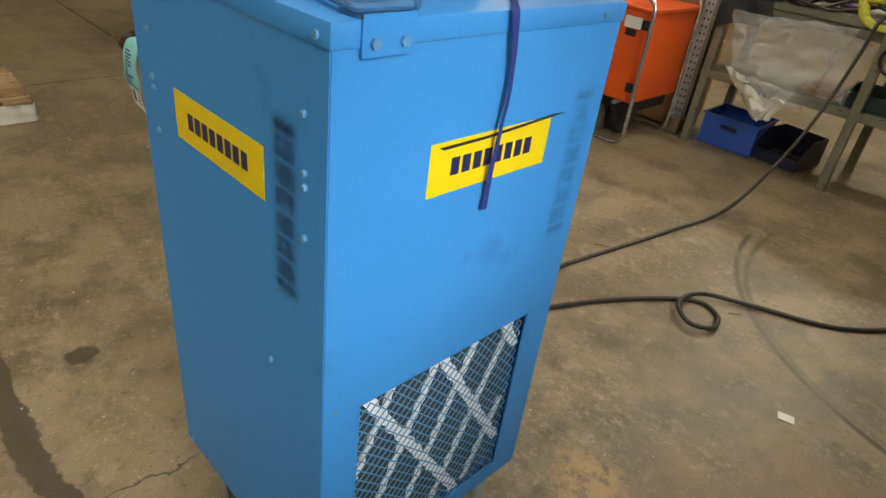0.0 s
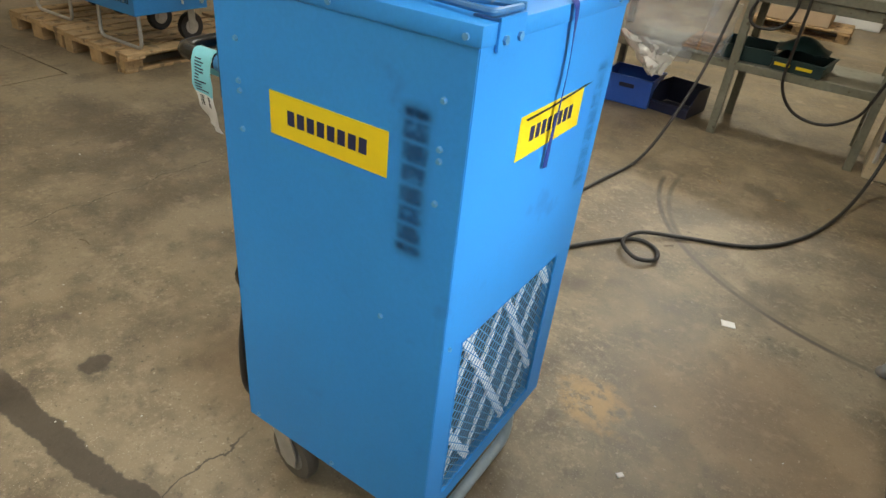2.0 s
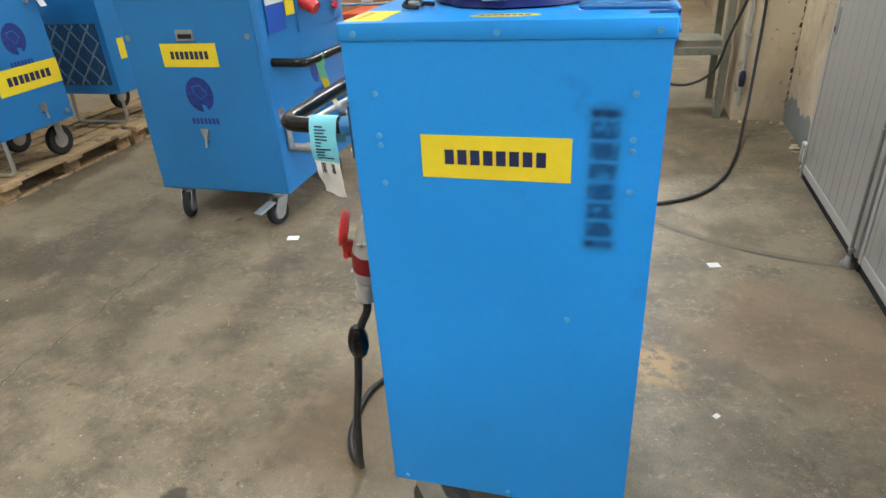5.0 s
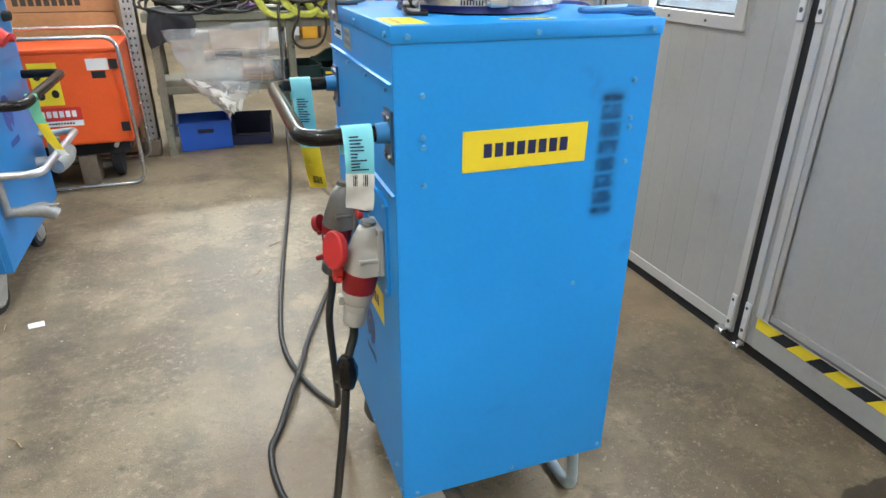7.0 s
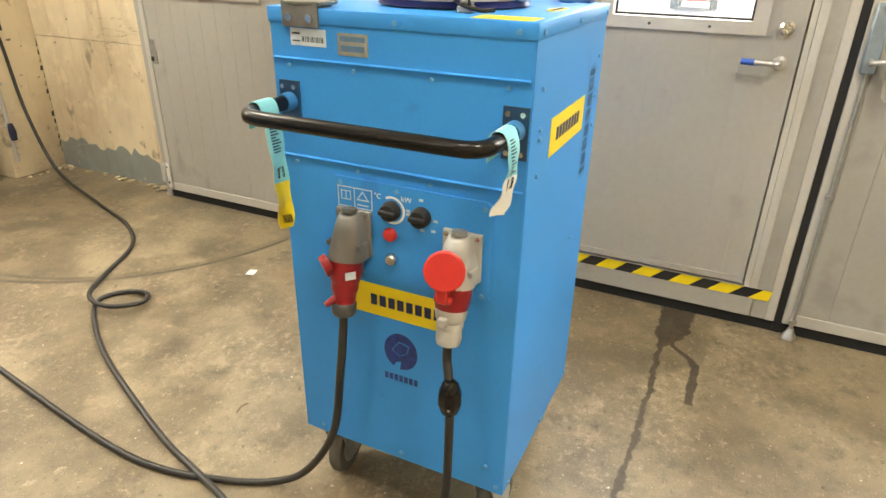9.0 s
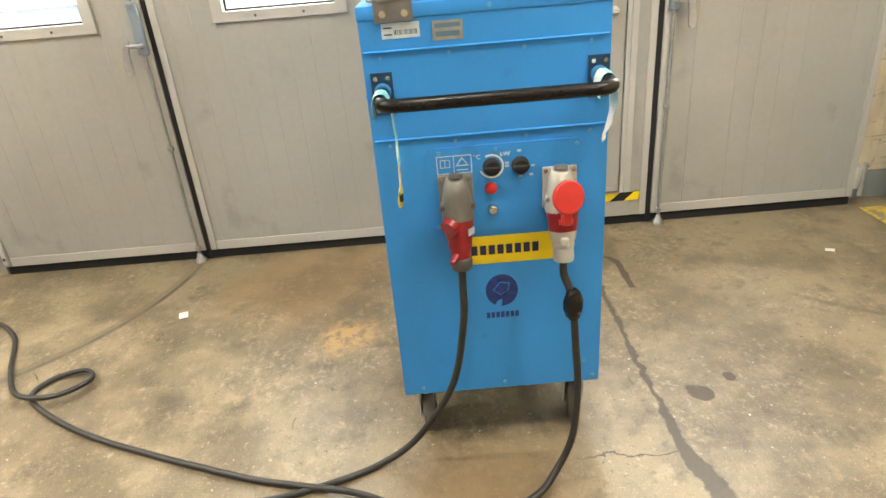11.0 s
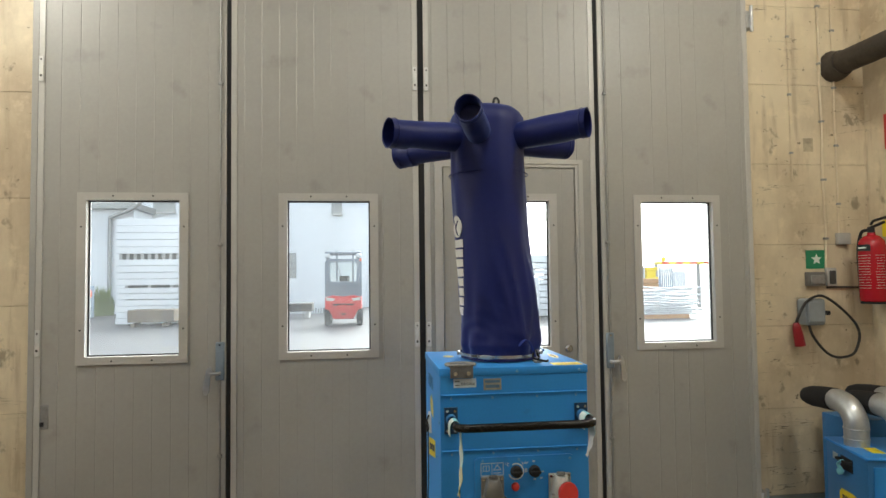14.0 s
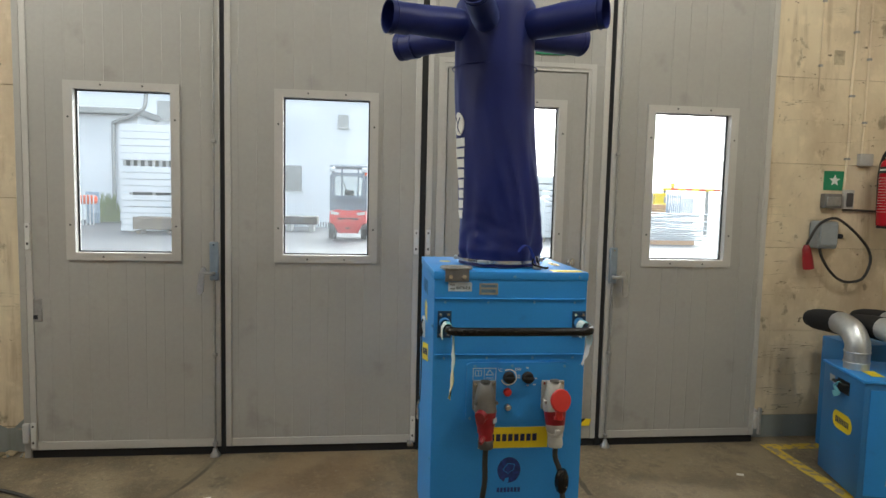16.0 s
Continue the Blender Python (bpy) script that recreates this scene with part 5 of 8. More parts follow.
bm = tube(fresh(), [(-0.715, Y1 + 0.008, 0.690), (-0.705, Y1 + 0.014, 0.670), (-0.700, Y1 + 0.015, 0.630), (-0.712, Y1 + 0.015, 0.607), (-0.728, Y1 + 0.014, 0.618), (-0.724, Y1 + 0.013, 0.655)], 0.006, 8, 5)
part("wire_hook", bm, STEEL, latch, "bright steel spring hook")
for u, v in ((-1.04, 0.965), (-0.65, 1.000), (-1.145, 1.125), (-0.63, 0.60), (-1.14, 0.60)):
    screw(body, u, v, on_b, 0.005)
# push handle with black sleeve
for y in (0.441, 0.967):
    plate = part("handle_plate", prism(fresh(), [(y - 0.026, 1.085), (y + 0.026, 1.085), (y + 0.026, 1.187), (y - 0.026, 1.187)], on_c, 0.005), PLATE, heater, "dark blue handle plate")
    for du in (-0.015, 0.015):
        for v in (1.098, 1.174):
            part("plate_bolt", prism(fresh(), oval(y + du, v, 0.006, n=6), on_c, 0.005, 0.005), STEEL, plate)
    part("handle_boss", rod(fresh(), (X0 - 0.004, y, 1.142), (X0 - 0.030, y, 1.142), 0.021, 0.019), BLUE_DARK, plate)
bm = pipe(fresh(), [(X0 - 0.004, 0.441, 1.142), (-1.336, 0.441, 1.142), (-1.336, 0.967, 1.142), (X0 - 0.004, 0.967, 1.142)], 0.0158, 0.050, 16)
part("handle", bm, BLACK_TUBE, heater, "black sleeved push handle")
# lifting lugs
GREY_LUG = material("greased_grey_steel", (0.17, 0.17, 0.168), 0.5, 0.35, 0.2, 20, 0.05)
for corner in (0, 1):
    if corner == 0:
        lug = part("lifting_lug", prism(fresh(), rect(0.450, 1.296, 0.530, 1.3445), on_r, 0.004, 0.0032), BLUE, heater, "blue painted steel lifting lug")
        for u in (0.468, 0.513):
            part("lug_bolt", prism(fresh(), oval(u, 1.312, 0.0075, n=6), on_r, 0.005, 0.0072), BOLT, lug)
        bm = pipe(fresh(), [(X1 - 0.002, 0.540, 1.350), (-0.752, 0.492, 1.349), (-0.752, 0.470, 1.349), (X1 - 0.004, 0.446, 1.350), (X1 - 0.004, 0.528, 1.350)], 0.006, 0.0105, 8)
        part("lifting_bow", bm, BLUE_WORN, lug)
        part("lug_fold", box(fresh(), (X1 - 0.040, 0.450, ZL + 0.0005), (X1 + 0.0070, 0.530, ZL + 0.0045)), BLUE_WORN, lug)
    else:
        lug = part("lifting_lug", prism(fresh(), rect(0.878, 1.300, 0.968, 1.350), on_c, 0.005, 0.0032), GREY_LUG, heater, "grey steel lifting lug")
        for u in (0.897, 0.948):
            part("lug_bolt", prism(fresh(), oval(u, 1.318, 0.009, n=6), on_c, 0.006, 0.0082), STEEL, lug)
        part("lug_fold", box(fresh(), (X0 - 0.0080, 0.878, ZL + 0.0005), (X0 + 0.045, 0.968, ZL + 0.005)), GREY_LUG, lug)
        bm = tube(fresh(), [(X0 - 0.004, 0.892, 1.3495), (X0 + 0.018, 0.867, 1.3495), (X0 + 0.052, 0.873, 1.3495), (X0 + 0.070, 0.922, 1.3495), (X0 + 0.052, 0.972, 1.3495), (X0 + 0.018, 0.979, 1.3495), (X0 - 0.004, 0.954, 1.3495)], 0.006, 8, 5, True)
        part("lifting_bow", bm, DULL, lug)


def caster(parent, x, y, top, r=0.082, turn=0.0, brake=False, tyre=None):
    """A swivel caster under a machine."""
    m = Matrix.Translation((x, y, 0)) @ Matrix.Rotation(radians(turn), 4, "Z")
    bm = fresh()
    box(bm, (-0.05, -0.045, top - 0.006), (0.05, 0.045, top), 0.002, 1, m)
    rod(bm, (0, 0, top - 0.03), (0, 0, top - 0.006), 0.03, 0.036, 16, m)
    for s in (-1, 1):
        piece = prism(bmesh.new(), [(-0.036, top - 0.028), (0.042, top - 0.028), (0.076, r + 0.020), (0.070, r - 0.022), (0.036, r - 0.034), (0.008, r - 0.018)], lambda u, v, w: (u, s * 0.026 + s * w, v), 0.004)
        merge(bm, piece, m)
    fork = part("caster", bm, ZINC, parent, "grey steel swivel caster")
    bm = fresh()
    piece = lathe(bmesh.new(), [(r * 0.62, -0.018), (r * 0.93, -0.018), (r, -0.010), (r, 0.010), (r * 0.93, 0.018), (r * 0.62, 0.018)], (0.036, 0, r), "y", 26)
    merge(bm, piece, m)
    part("tyre", bm, tyre or TYRE, fork, "worn rubber tyre")
    bm = lathe(fresh(), [(0.012, -0.024), (r * 0.30, -0.021), (r * 0.6, -0.019), (r * 0.6, 0.019), (r * 0.30, 0.021), (0.012, 0.024)], (0.036, 0, r), "y", 20)
    bm.transform(m)
    part("rim", bm, DULL, fork)
    if brake:
        part("brake_pedal", box(fresh(), (0.03, -0.030, top - 0.040), (0.155, 0.030, top - 0.028), 0.005, 1, m @ Matrix.Rotation(radians(12), 4, "Y")), ZINC, fork, "zinc brake pedal")
    return fork


caster(heater, -1.105, 0.945, Z0, 0.085, 6)
caster(heater, -1.100, 0.475, Z0, 0.085, -8)
bm = pipe(fresh(), [(-0.655, 0.470, Z0), (-0.645, 0.462, 0.016), (-0.645, 0.955, 0.016), (-0.655, 0.948, Z0)], 0.0165, 0.06, 12)
part("support_leg", bm, material("grey_blue_leg_paint", (0.33, 0.40, 0.44), 0.38, 0.15, 0.12, 20, 0.03), heater, "bent grey-blue support leg")

# ---- textile air distributor ----
duct = thing("air_distributor", "navy nylon air distributor with six short sleeves clamped on the heater", "air duct", at=(-0.885, 0.705, ZL))
RD = 0.174


def duct_axis(z):
    f = (z - ZL) / 1.08
    return Vector((-0.885 + 0.010 * math.sin(f * 4), 0.707 + 0.046 * f - 0.006 * math.sin(f * 6), z))


def oval_cloth(a):
    """The cloth hangs a little flattened across the heater."""
    return 1 / math.sqrt((math.cos(a) / 1.03) ** 2 + (math.sin(a) / 0.95) ** 2)


def sock_radius(a, z):
    """Radius of the slack cloth at an angle and a height."""
    f = (z - ZL) / 1.08
    r = RD + 0.004 - 0.008 * (z - ZL) - (0.004 if 1.35 < z < 1.386 else 0.0) - max(0, z - 2.385) ** 2 * 14
    c, s_ = math.cos(a), math.sin(a)
    r += 0.0040 * math.sin(3 * a + 6 * f) * (1 - 0.6 * f) + 0.0030 * math.sin(7 * a - 15 * z + 2 * math.sin(3 * a)) * (1 - 0.7 * f) + 0.006 * max(0.0, math.sin(9 * a + 5 * z)) * math.exp(-((z - 1.41) / 0.05) ** 2)
    r += 0.012 * (noise.noise(Vector((c * 1.6, s_ * 1.6, z * 2.4))) + 0.5 * noise.noise(Vector((c * 4 + 7, s_ * 4, z * 4)))) * (1 - 0.45 * f)
    low = math.exp(-((z - 1.43) / 0.16) ** 2)
    r += 0.006 * low * noise.noise(Vector((c * 2.2 + 3, s_ * 2.2, z * 34 + 1.5 * math.sin(2 * a))))
    r += 0.007 * max(0.0, noise.noise(Vector((math.cos(a + 1.8 * z) * 3.1, math.sin(a + 1.8 * z) * 3.1 + 9, z * 1.2))) - 0.08) * (1.2 - f)
    for at, lean, thick, high, z_mid, span in CREASES:
        off = (a - radians(at) - lean * (z - z_mid) + math.pi) % (2 * math.pi) - math.pi
        r += high * math.exp(-(off / thick) ** 2) * math.exp(-((z - z_mid) / span) ** 2)
    return r * oval_cloth(a)


# long slack folds: angle, lean, width, height, middle and reach
CREASES = [(176, -1.5, 0.09, 0.009, 1.66, 0.16), (196, -1.1, 0.10, 0.011, 1.60, 0.20), (212, -0.7, 0.08, 0.008, 1.72, 0.18), (160, -2.0, 0.07, 0.006, 1.56, 0.10), (232, -0.9, 0.10, 0.009, 1.58, 0.2), (186, -1.3, 0.06, -0.007, 1.70, 0.15), (270, 0.9, 0.1, 0.008, 1.6, 0.2), (300, -0.8, 0.09, 0.008, 1.55, 0.15), (20, 1.2, 0.1, 0.009, 1.6, 0.2), (250, 0.3, 0.05, 0.006, 1.47, 0.07), (285, -0.4, 0.06, 0.007, 1.46, 0.06), (215, 0.5, 0.05, 0.006, 1.46, 0.06)]
bm = fresh()
rings, heights = [], [ZL + 0.004, 1.352, 1.372, 1.384, 1.40] + [1.415 + 0.0125 * k for k in range(14)] + [1.59 + 0.024 * k for k in range(33)] + [2.395, 2.42, 2.435]
for z in heights:
    c = duct_axis(z)
    rings.append([bm.verts.new(c + Vector((math.cos(a), math.sin(a), 0)) * sock_radius(a, z)) for a in (2 * math.pi * k / 96 for k in range(96))])
for a, b in zip(rings, rings[1:]):
    for k in range(96):
        bm.faces.new((a[k], a[(k + 1) % 96], b[(k + 1) % 96], b[k]))
peak = bm.verts.new(duct_axis(2.448))
for k in range(96):
    bm.faces.new((rings[-1][k], rings[-1][(k + 1) % 96], peak))
part("sock", bm, DUCT, duct)
for z in (2.145, 2.405):
    c = duct_axis(z)
    bm = tube(fresh(), [c + Vector((math.cos(2 * math.pi * k / 40), math.sin(2 * math.pi * k / 40), 0)) * (RD + 0.0005 - (0.022 if z > 2.4 else 0)) for k in range(40)], 0.0022, 6, 1, True)
    part("seam", bm, DUCT, duct)
hub = duct_axis(2.303) + Vector((0, 0.010, 0))
for k in range(6):
    a = radians((160, 112, 50, -8, -68, -126)[k])
    out, side = Vector((math.cos(a), math.sin(a), 0)), Vector((-math.sin(a), math.cos(a), 0))
    droop = (0.045, -0.012, -0.012, -0.016, 0.020, 0.022)[k]
    reach = 0.285 if k == 0 else 0.35
    bm = fresh()
    n, m = 10, 22
    rows = []
    for i in range(n + 1):
        f = i / n
        c = hub + out * (0.12 + reach * f) + Vector((0, 0, droop * f))
        r = (0.052 if k == 0 else 0.060) + 0.003 * math.sin(5 * f + k) + (0.004 if i == n else 0)
        row = []
        for j in range(m):
            b = 2 * math.pi * j / m
            wr = 1 + 0.05 * noise.noise(Vector((f * 5 + k * 3, math.cos(b) * 2, math.sin(b) * 2)))
            row.append(bm.verts.new(c + (side * math.cos(b) + Vector((0, 0, 1)) * math.sin(b)) * r * wr))
        rows.append(row)
    tip = rows[-1]
    inner = [bm.verts.new(v.co - out * 0.002 - (v.co - (hub + out * (0.12 + reach) + Vector((0, 0, droop)))).normalized() * 0.004) for v in tip]
    deep = [bm.verts.new(v.co - out * 0.085) for v in inner]
    for r0, r1 in zip(rows + [inner], rows[1:] + [inner, deep]):
        if r0 is r1:
            continue
        for j in range(m):
            bm.faces.new((r0[j], r0[(j + 1) % m], r1[(j + 1) % m], r1[j]))
    bm.faces.new(deep)
    sleeve = part("sleeve", bm, DUCT, duct)
    c = hub + out * (0.097 + reach) + Vector((0, 0, droop))
    part("hem", tube(fresh(), [c + (side * math.cos(2 * math.pi * j / 20) + Vector((0, 0, 1)) * math.sin(2 * math.pi * j / 20)) * (0.0555 if k == 0 else 0.0635) for j in range(20)], 0.002, 6, 1, True), DUCT, sleeve)
part("hanging_loop", tube(fresh(), [duct_axis(2.445) + Vector(p) for p in ((-0.06, -0.02, -0.012), (-0.06, -0.024, 0.022), (-0.06, -0.034, 0.034), (-0.06, -0.046, 0.022), (-0.06, -0.046, -0.012))], 0.005, 6, 4, flat=0.4), RUBBER, duct, "black hanging loop")
# steel clamp band at the foot
c = duct_axis(1.362)
bm = fresh()
rings = []
for dr, dz in ((0.0, -0.0065), (0.0022, -0.0065), (0.0022, 0.0065), (0.0, 0.0065)):
    rings.append([bm.verts.new(c + Vector((math.cos(2 * math.pi * k / 72), math.sin(2 * math.pi * k / 72), 0)) * ((RD + 0.0075) * oval_cloth(2 * math.pi * k / 72) + dr) + Vector((0, 0, dz))) for k in range(72)])
for a, b in zip(rings, rings[1:] + rings[:1]):
    for k in range(72):
        bm.faces.new((a[k], a[(k + 1) % 72], b[(k + 1) % 72], b[k]))
clamp = part("clamp_band", bm, STEEL, duct, "steel hose clamp")
for ang, long_ in ((-100, 0.036), (80, 0.034), (150, 0.036)):
    d = Vector((math.cos(radians(ang)), math.sin(radians(ang)), 0))
    s = Vector((-d.y, d.x, 0))
    mid = c + d * (RD * oval_cloth(radians(ang)) + 0.0165)
    turn = Matrix.Translation(mid) @ Matrix.Rotation(radians(ang), 4, "Z")
    bm = box(fresh(), (-0.0065, -long_ / 2, -0.008), (0.0065, long_ / 2, 0.008), 0.003, 2, turn)
    rod(bm, mid + s * long_ / 2, mid + s * (long_ / 2 + 0.010), 0.0075, seg=6)
    rod(bm, mid - s * long_ / 2, mid - s * (long_ / 2 + 0.006), 0.0055, seg=12)
    part("clamp_screw", bm, ZINC, clamp)
    for k in range(8):
        off = 0.030 + 0.006 * k
        a = radians(ang) - off / RD
        out = Vector((math.cos(a), math.sin(a), 0))
        part("band_notch", box(fresh(), (-0.0006, -0.0014, -0.0045), (0.0006, 0.0014, 0.0045), 0, 1, Matrix.Translation(c + out * ((RD + 0.0075) * oval_cloth(a) + 0.0024)) @ Matrix.Rotation(a, 4, "Z")), DARK, clamp)
# brand print on the sock, as plain white shapes
def on_sock(u, v, w, a0=106, z0=1.915):
    """A place on the cloth: u round it, v up, w outwards."""
    a = radians(a0) - u / RD
    return tuple(duct_axis(z0 + v) + Vector((math.cos(a), math.sin(a), 0)) * (sock_radius(a % (2 * math.pi), z0 + v) + w))


for k in range(8):
    a0, z0 = 94 + k * 2.0, 1.530 + 0.042 * k
    part("printed_mark", sheet(fresh(), [[on_sock(-0.036 + 0.012 * q, 0.034 * p / 3, 0.0030, a0, z0) for q in range(7)] for p in range(4)], 0.0012), WHITE, duct, "white printed bar of the brand mark")


bm = fresh()
disc = [[bm.verts.new(on_sock(0.043 * r / 4 * math.cos(2 * math.pi * k / 24), 0.047 * r / 4 * math.sin(2 * math.pi * k / 24), 0.0045)) for k in range(24)] for r in range(1, 5)]
disc.append([bm.verts.new(on_sock(0.043 * math.cos(2 * math.pi * k / 24), 0.047 * math.sin(2 * math.pi * k / 24), 0.001)) for k in range(24)])
for p, q in zip(disc, disc[1:]):
    for k in range(24):
        bm.faces.new((p[k], p[(k + 1) % 24], q[(k + 1) % 24], q[k]))
bm.faces.new(disc[0])
roundel = part("printed_roundel", bm, WHITE, duct, "white printed roundel")
for line in ([(-0.022, 0.024), (0.0, 0.002), (0.022, 0.028)], [(0.0, 0.002), (0.002, -0.018), (-0.014, -0.040)]):
    part("roundel_line", tube(fresh(), [on_sock(u, v, 0.0055) for u, v in line], 0.0028, 6, 4, flat=0.4), DUCT, roundel)

# strap and cord tied round the sock
STRAP_LINE = [(-0.735, 0.775, 1.347), (-0.69, 0.765, 1.346), (-0.64, 0.755, 1.345), (-0.598, 0.712, 1.3425), (-0.589, 0.708, 1.328), (-0.590, 0.718, 1.283), (-0.590, 0.722, 1.225), (-0.588, 0.713, 1.160), (-0.592, 0.711, 1.095), (-0.594, 0.711, 1.030)]
strap = thing("webbing_strap", "blue webbing strap hanging over the heater's edge", "strap", at=(-0.60, 0.72, 1.3))
line = STRAP_LINE
pts = curve_points(line, 5)
rows = []
for i, p in enumerate(pts):
    q = pts[min(i + 1, len(pts) - 1)] - pts[max(i - 1, 0)]
    wide = Vector((0.0, 1.0, 0.15)).normalized() * (0.0075 if i < len(pts) * 0.7 else 0.0055)
    twist = 0.4 * math.sin(i * 0.16)
    wide = Matrix.Rotation(twist, 3, q.normalized()) @ wide
    rows.append([p - wide, p + wide])
part("webbing", sheet(fresh(), rows, 0.0016), STRAP, strap)
part("knot", box(fresh(), (-0.745, 0.755, 1.3395), (-0.722, 0.790, 1.366), 0.007, 2), STRAP, strap)
buckle = thing("cam_buckle", "short blue strap with a dark steel cam buckle", "strap", at=(-1.07, 0.64, ZL))
rows = [[Vector(p) + Vector((0.013, 0.002, 0)), Vector(p) - Vector((0.013, 0.002, 0))] for p in curve_points([(-1.058, 0.665, 1.405), (-1.082, 0.645, 1.432), (-1.094, 0.630, 1.430), (-1.090, 0.612, 1.395), (-1.082, 0.600, 1.356)], 4)]
part("webbing", sheet(fresh(), rows, 0.0018), STRAP, buckle)
bm = fresh()
ring_plate(bm, rect(-0.018, -0.020, 0.018, 0.020), rect(-0.013, -0.012, 0.013, 0.012), lambda u, v, w: (-1.080 + u * 0.75 - v * 0.2, 0.592 - u * 0.6, 1.366 + v + w * 0.1), 0.06)
rod(bm, (-1.092, 0.600, 1.360), (-1.068, 0.582, 1.360), 0.006, seg=8)
box(bm, (-1.095, 0.575, ZL + 0.0005), (-1.066, 0.606, ZL + 0.014), 0.003)
part("buckle", bm, DULL, buckle, "dark steel cam buckle")
# dark cord ends by the clamp on the service side
cord = solid("cord", tube(fresh(), [(-1.045, 0.60, 1.343), (-1.075, 0.585, 1.352), (-1.09, 0.60, 1.39), (-1.088, 0.61, 1.36), (-1.095, 0.56, 1.346), (-1.06, 0.54, 1.344)], 0.0042, 7, 6), RUBBER, "dark cord tied at the clamp on the heater lid", "cord")


# ---- tags on the handle ----
TAG_BACKS = {"cyan_paper": material("pale_cyan_paper", (0.62, 0.72, 0.70), 0.6, 0, 0.06, 20), "yellow_vinyl": material("pale_yellow_paper", (0.74, 0.69, 0.46), 0.6, 0, 0.06, 20)}


def tag(name, label, at, bands, width, side, lean, along="x", prints=(), twist=0.1, swing_in=0.0):
    """A paper strip looped over a tube; bands are (length, material) from the top down, prints (from, to, edge, edge, material) along and across it."""
    ob = thing(name, label, "tag", at=at)
    x, y, z = at
    total = sum(b[0] for b in bands)
    line = [(-0.0185, -0.040), (-0.020, -0.02), (-0.0190, 0.0), (-0.011, 0.0160), (0.0, 0.0192), (0.011, 0.0160), (0.0190, 0.0)]
    n = 12
    for k in range(1, n + 1):
        f = k / n
        line.append((0.0205 + 0.006 * math.sin(f * 4.0) + 0.010 * max(0.0, f - 0.7), -(total - 0.03) * f))
    dense = curve_points([(a, 0, b) for a, b in line], 2)
    start = 8
    run, length = 0.0, [0.0]
    for a, b in zip(dense, dense[1:]):
        run += (b - a).length
        length.append(run)
    first, cut = length[start], 0.0
    whole = run - first

    def spot(s, g, lift=0.0):
        p = dense[0]
        for i in range(len(dense) - 1):
            if length[i] <= s + first <= length[i + 1] + 1e-9:
                p = dense[i].lerp(dense[i + 1], (s + first - length[i]) / (length[i + 1] - length[i]))
        f = max(0.0, s / whole)
        w = width / 2 * (1 - 0.10 * f)
        out = side * (p.x + lift + 0.0035 * math.sin(f * 7 + g * 2) * f - swing_in * f * f + 0.007 * f * noise.noise(Vector((f * 5 + x * 9, g * 1.3, y * 5))) + 0.003 * f * math.sin(f * 21 + g * 1.5))
        across = lean * f * f * total + g * w
        turn, base = twist * f * f, lean * f * f * total
        swing = (across - base) * math.sin(turn)
        across = base + (across - base) * math.cos(turn)
        return Vector((x + across, y + out - swing, z + p.z - 0.004 * g * f)) if along == "x" else Vector((x + out + swing, y + across, z + p.z - 0.004 * g * f))

    for n_band, (span, mat) in enumerate(bands):
        lo = -first if n_band == 0 else cut - 0.001
        hi = min(cut + span, whole)
        steps = max(3, int((hi - lo) / 0.008))
        if hi > lo:
            part("tag_band", sheet(fresh(), [[spot(lo + (hi - lo) * i / steps, g) for g in (-1, -0.35, 0.35, 1)] for i in range(steps + 1)], 0.0008), mat, ob)
            part("tag_back", sheet(fresh(), [[spot(lo + (hi - lo) * i / steps, g * 0.985, -0.0013) for g in (-1, -0.35, 0.35, 1)] for i in range(steps + 1)], 0.0006), TAG_BACKS.get(mat.name, WHITE), ob)
        cut += span
    for s0, s1, g0, g1, mat in prints:
        part("tag_print", sheet(fresh(), [[spot(s0 + (s1 - s0) * i / 4, g, 0.0010) for g in (g0, (g0 + g1) / 2, g1)] for i in range(5)], 0.0006), mat, ob)
    return ob


def print_rows(s, count, step, rng_):
    return [(s + k * step, s + k * step + step * 0.45, -0.62, rng_.uniform(-0.2, 0.62), INK) for k in range(count)]


def bar_code(s0, s1):
    return [(s0, s1, -0.5 + 0.12 * k, -0.5 + 0.12 * k + (0.07 if k % 3 else 0.04), RUBBER) for k in range(9)]


words = random.Random(3)
tag("paper_tag", "cyan and white paper tag looped on the heater handle", (-1.236, 0.441, 1.142), [(0.100, CYAN), (0.080, WHITE)], 0.058, -1, 0.0, "x", print_rows(0.026, 11, 0.0064, words) + bar_code(0.103, 0.126), 0.12, 0.022)
tag("paper_tag", "cyan and yellow paper tag looped on the heater handle", (-1.266, 0.967, 1.142), [(0.19, CYAN), (0.115, YELLOW)], 0.052, -1, 0.08, "x", print_rows(0.06, 10, 0.0064, words) + bar_code(0.155, 0.180) + bar_code(0.272, 0.292), -0.06, 0.0)


# ---- cables ----
def cable(name, points, r, label, res=8, mat=CABLE):
    return solid(name, tube(fresh(), points, r, 10, res), mat, label, "cable")


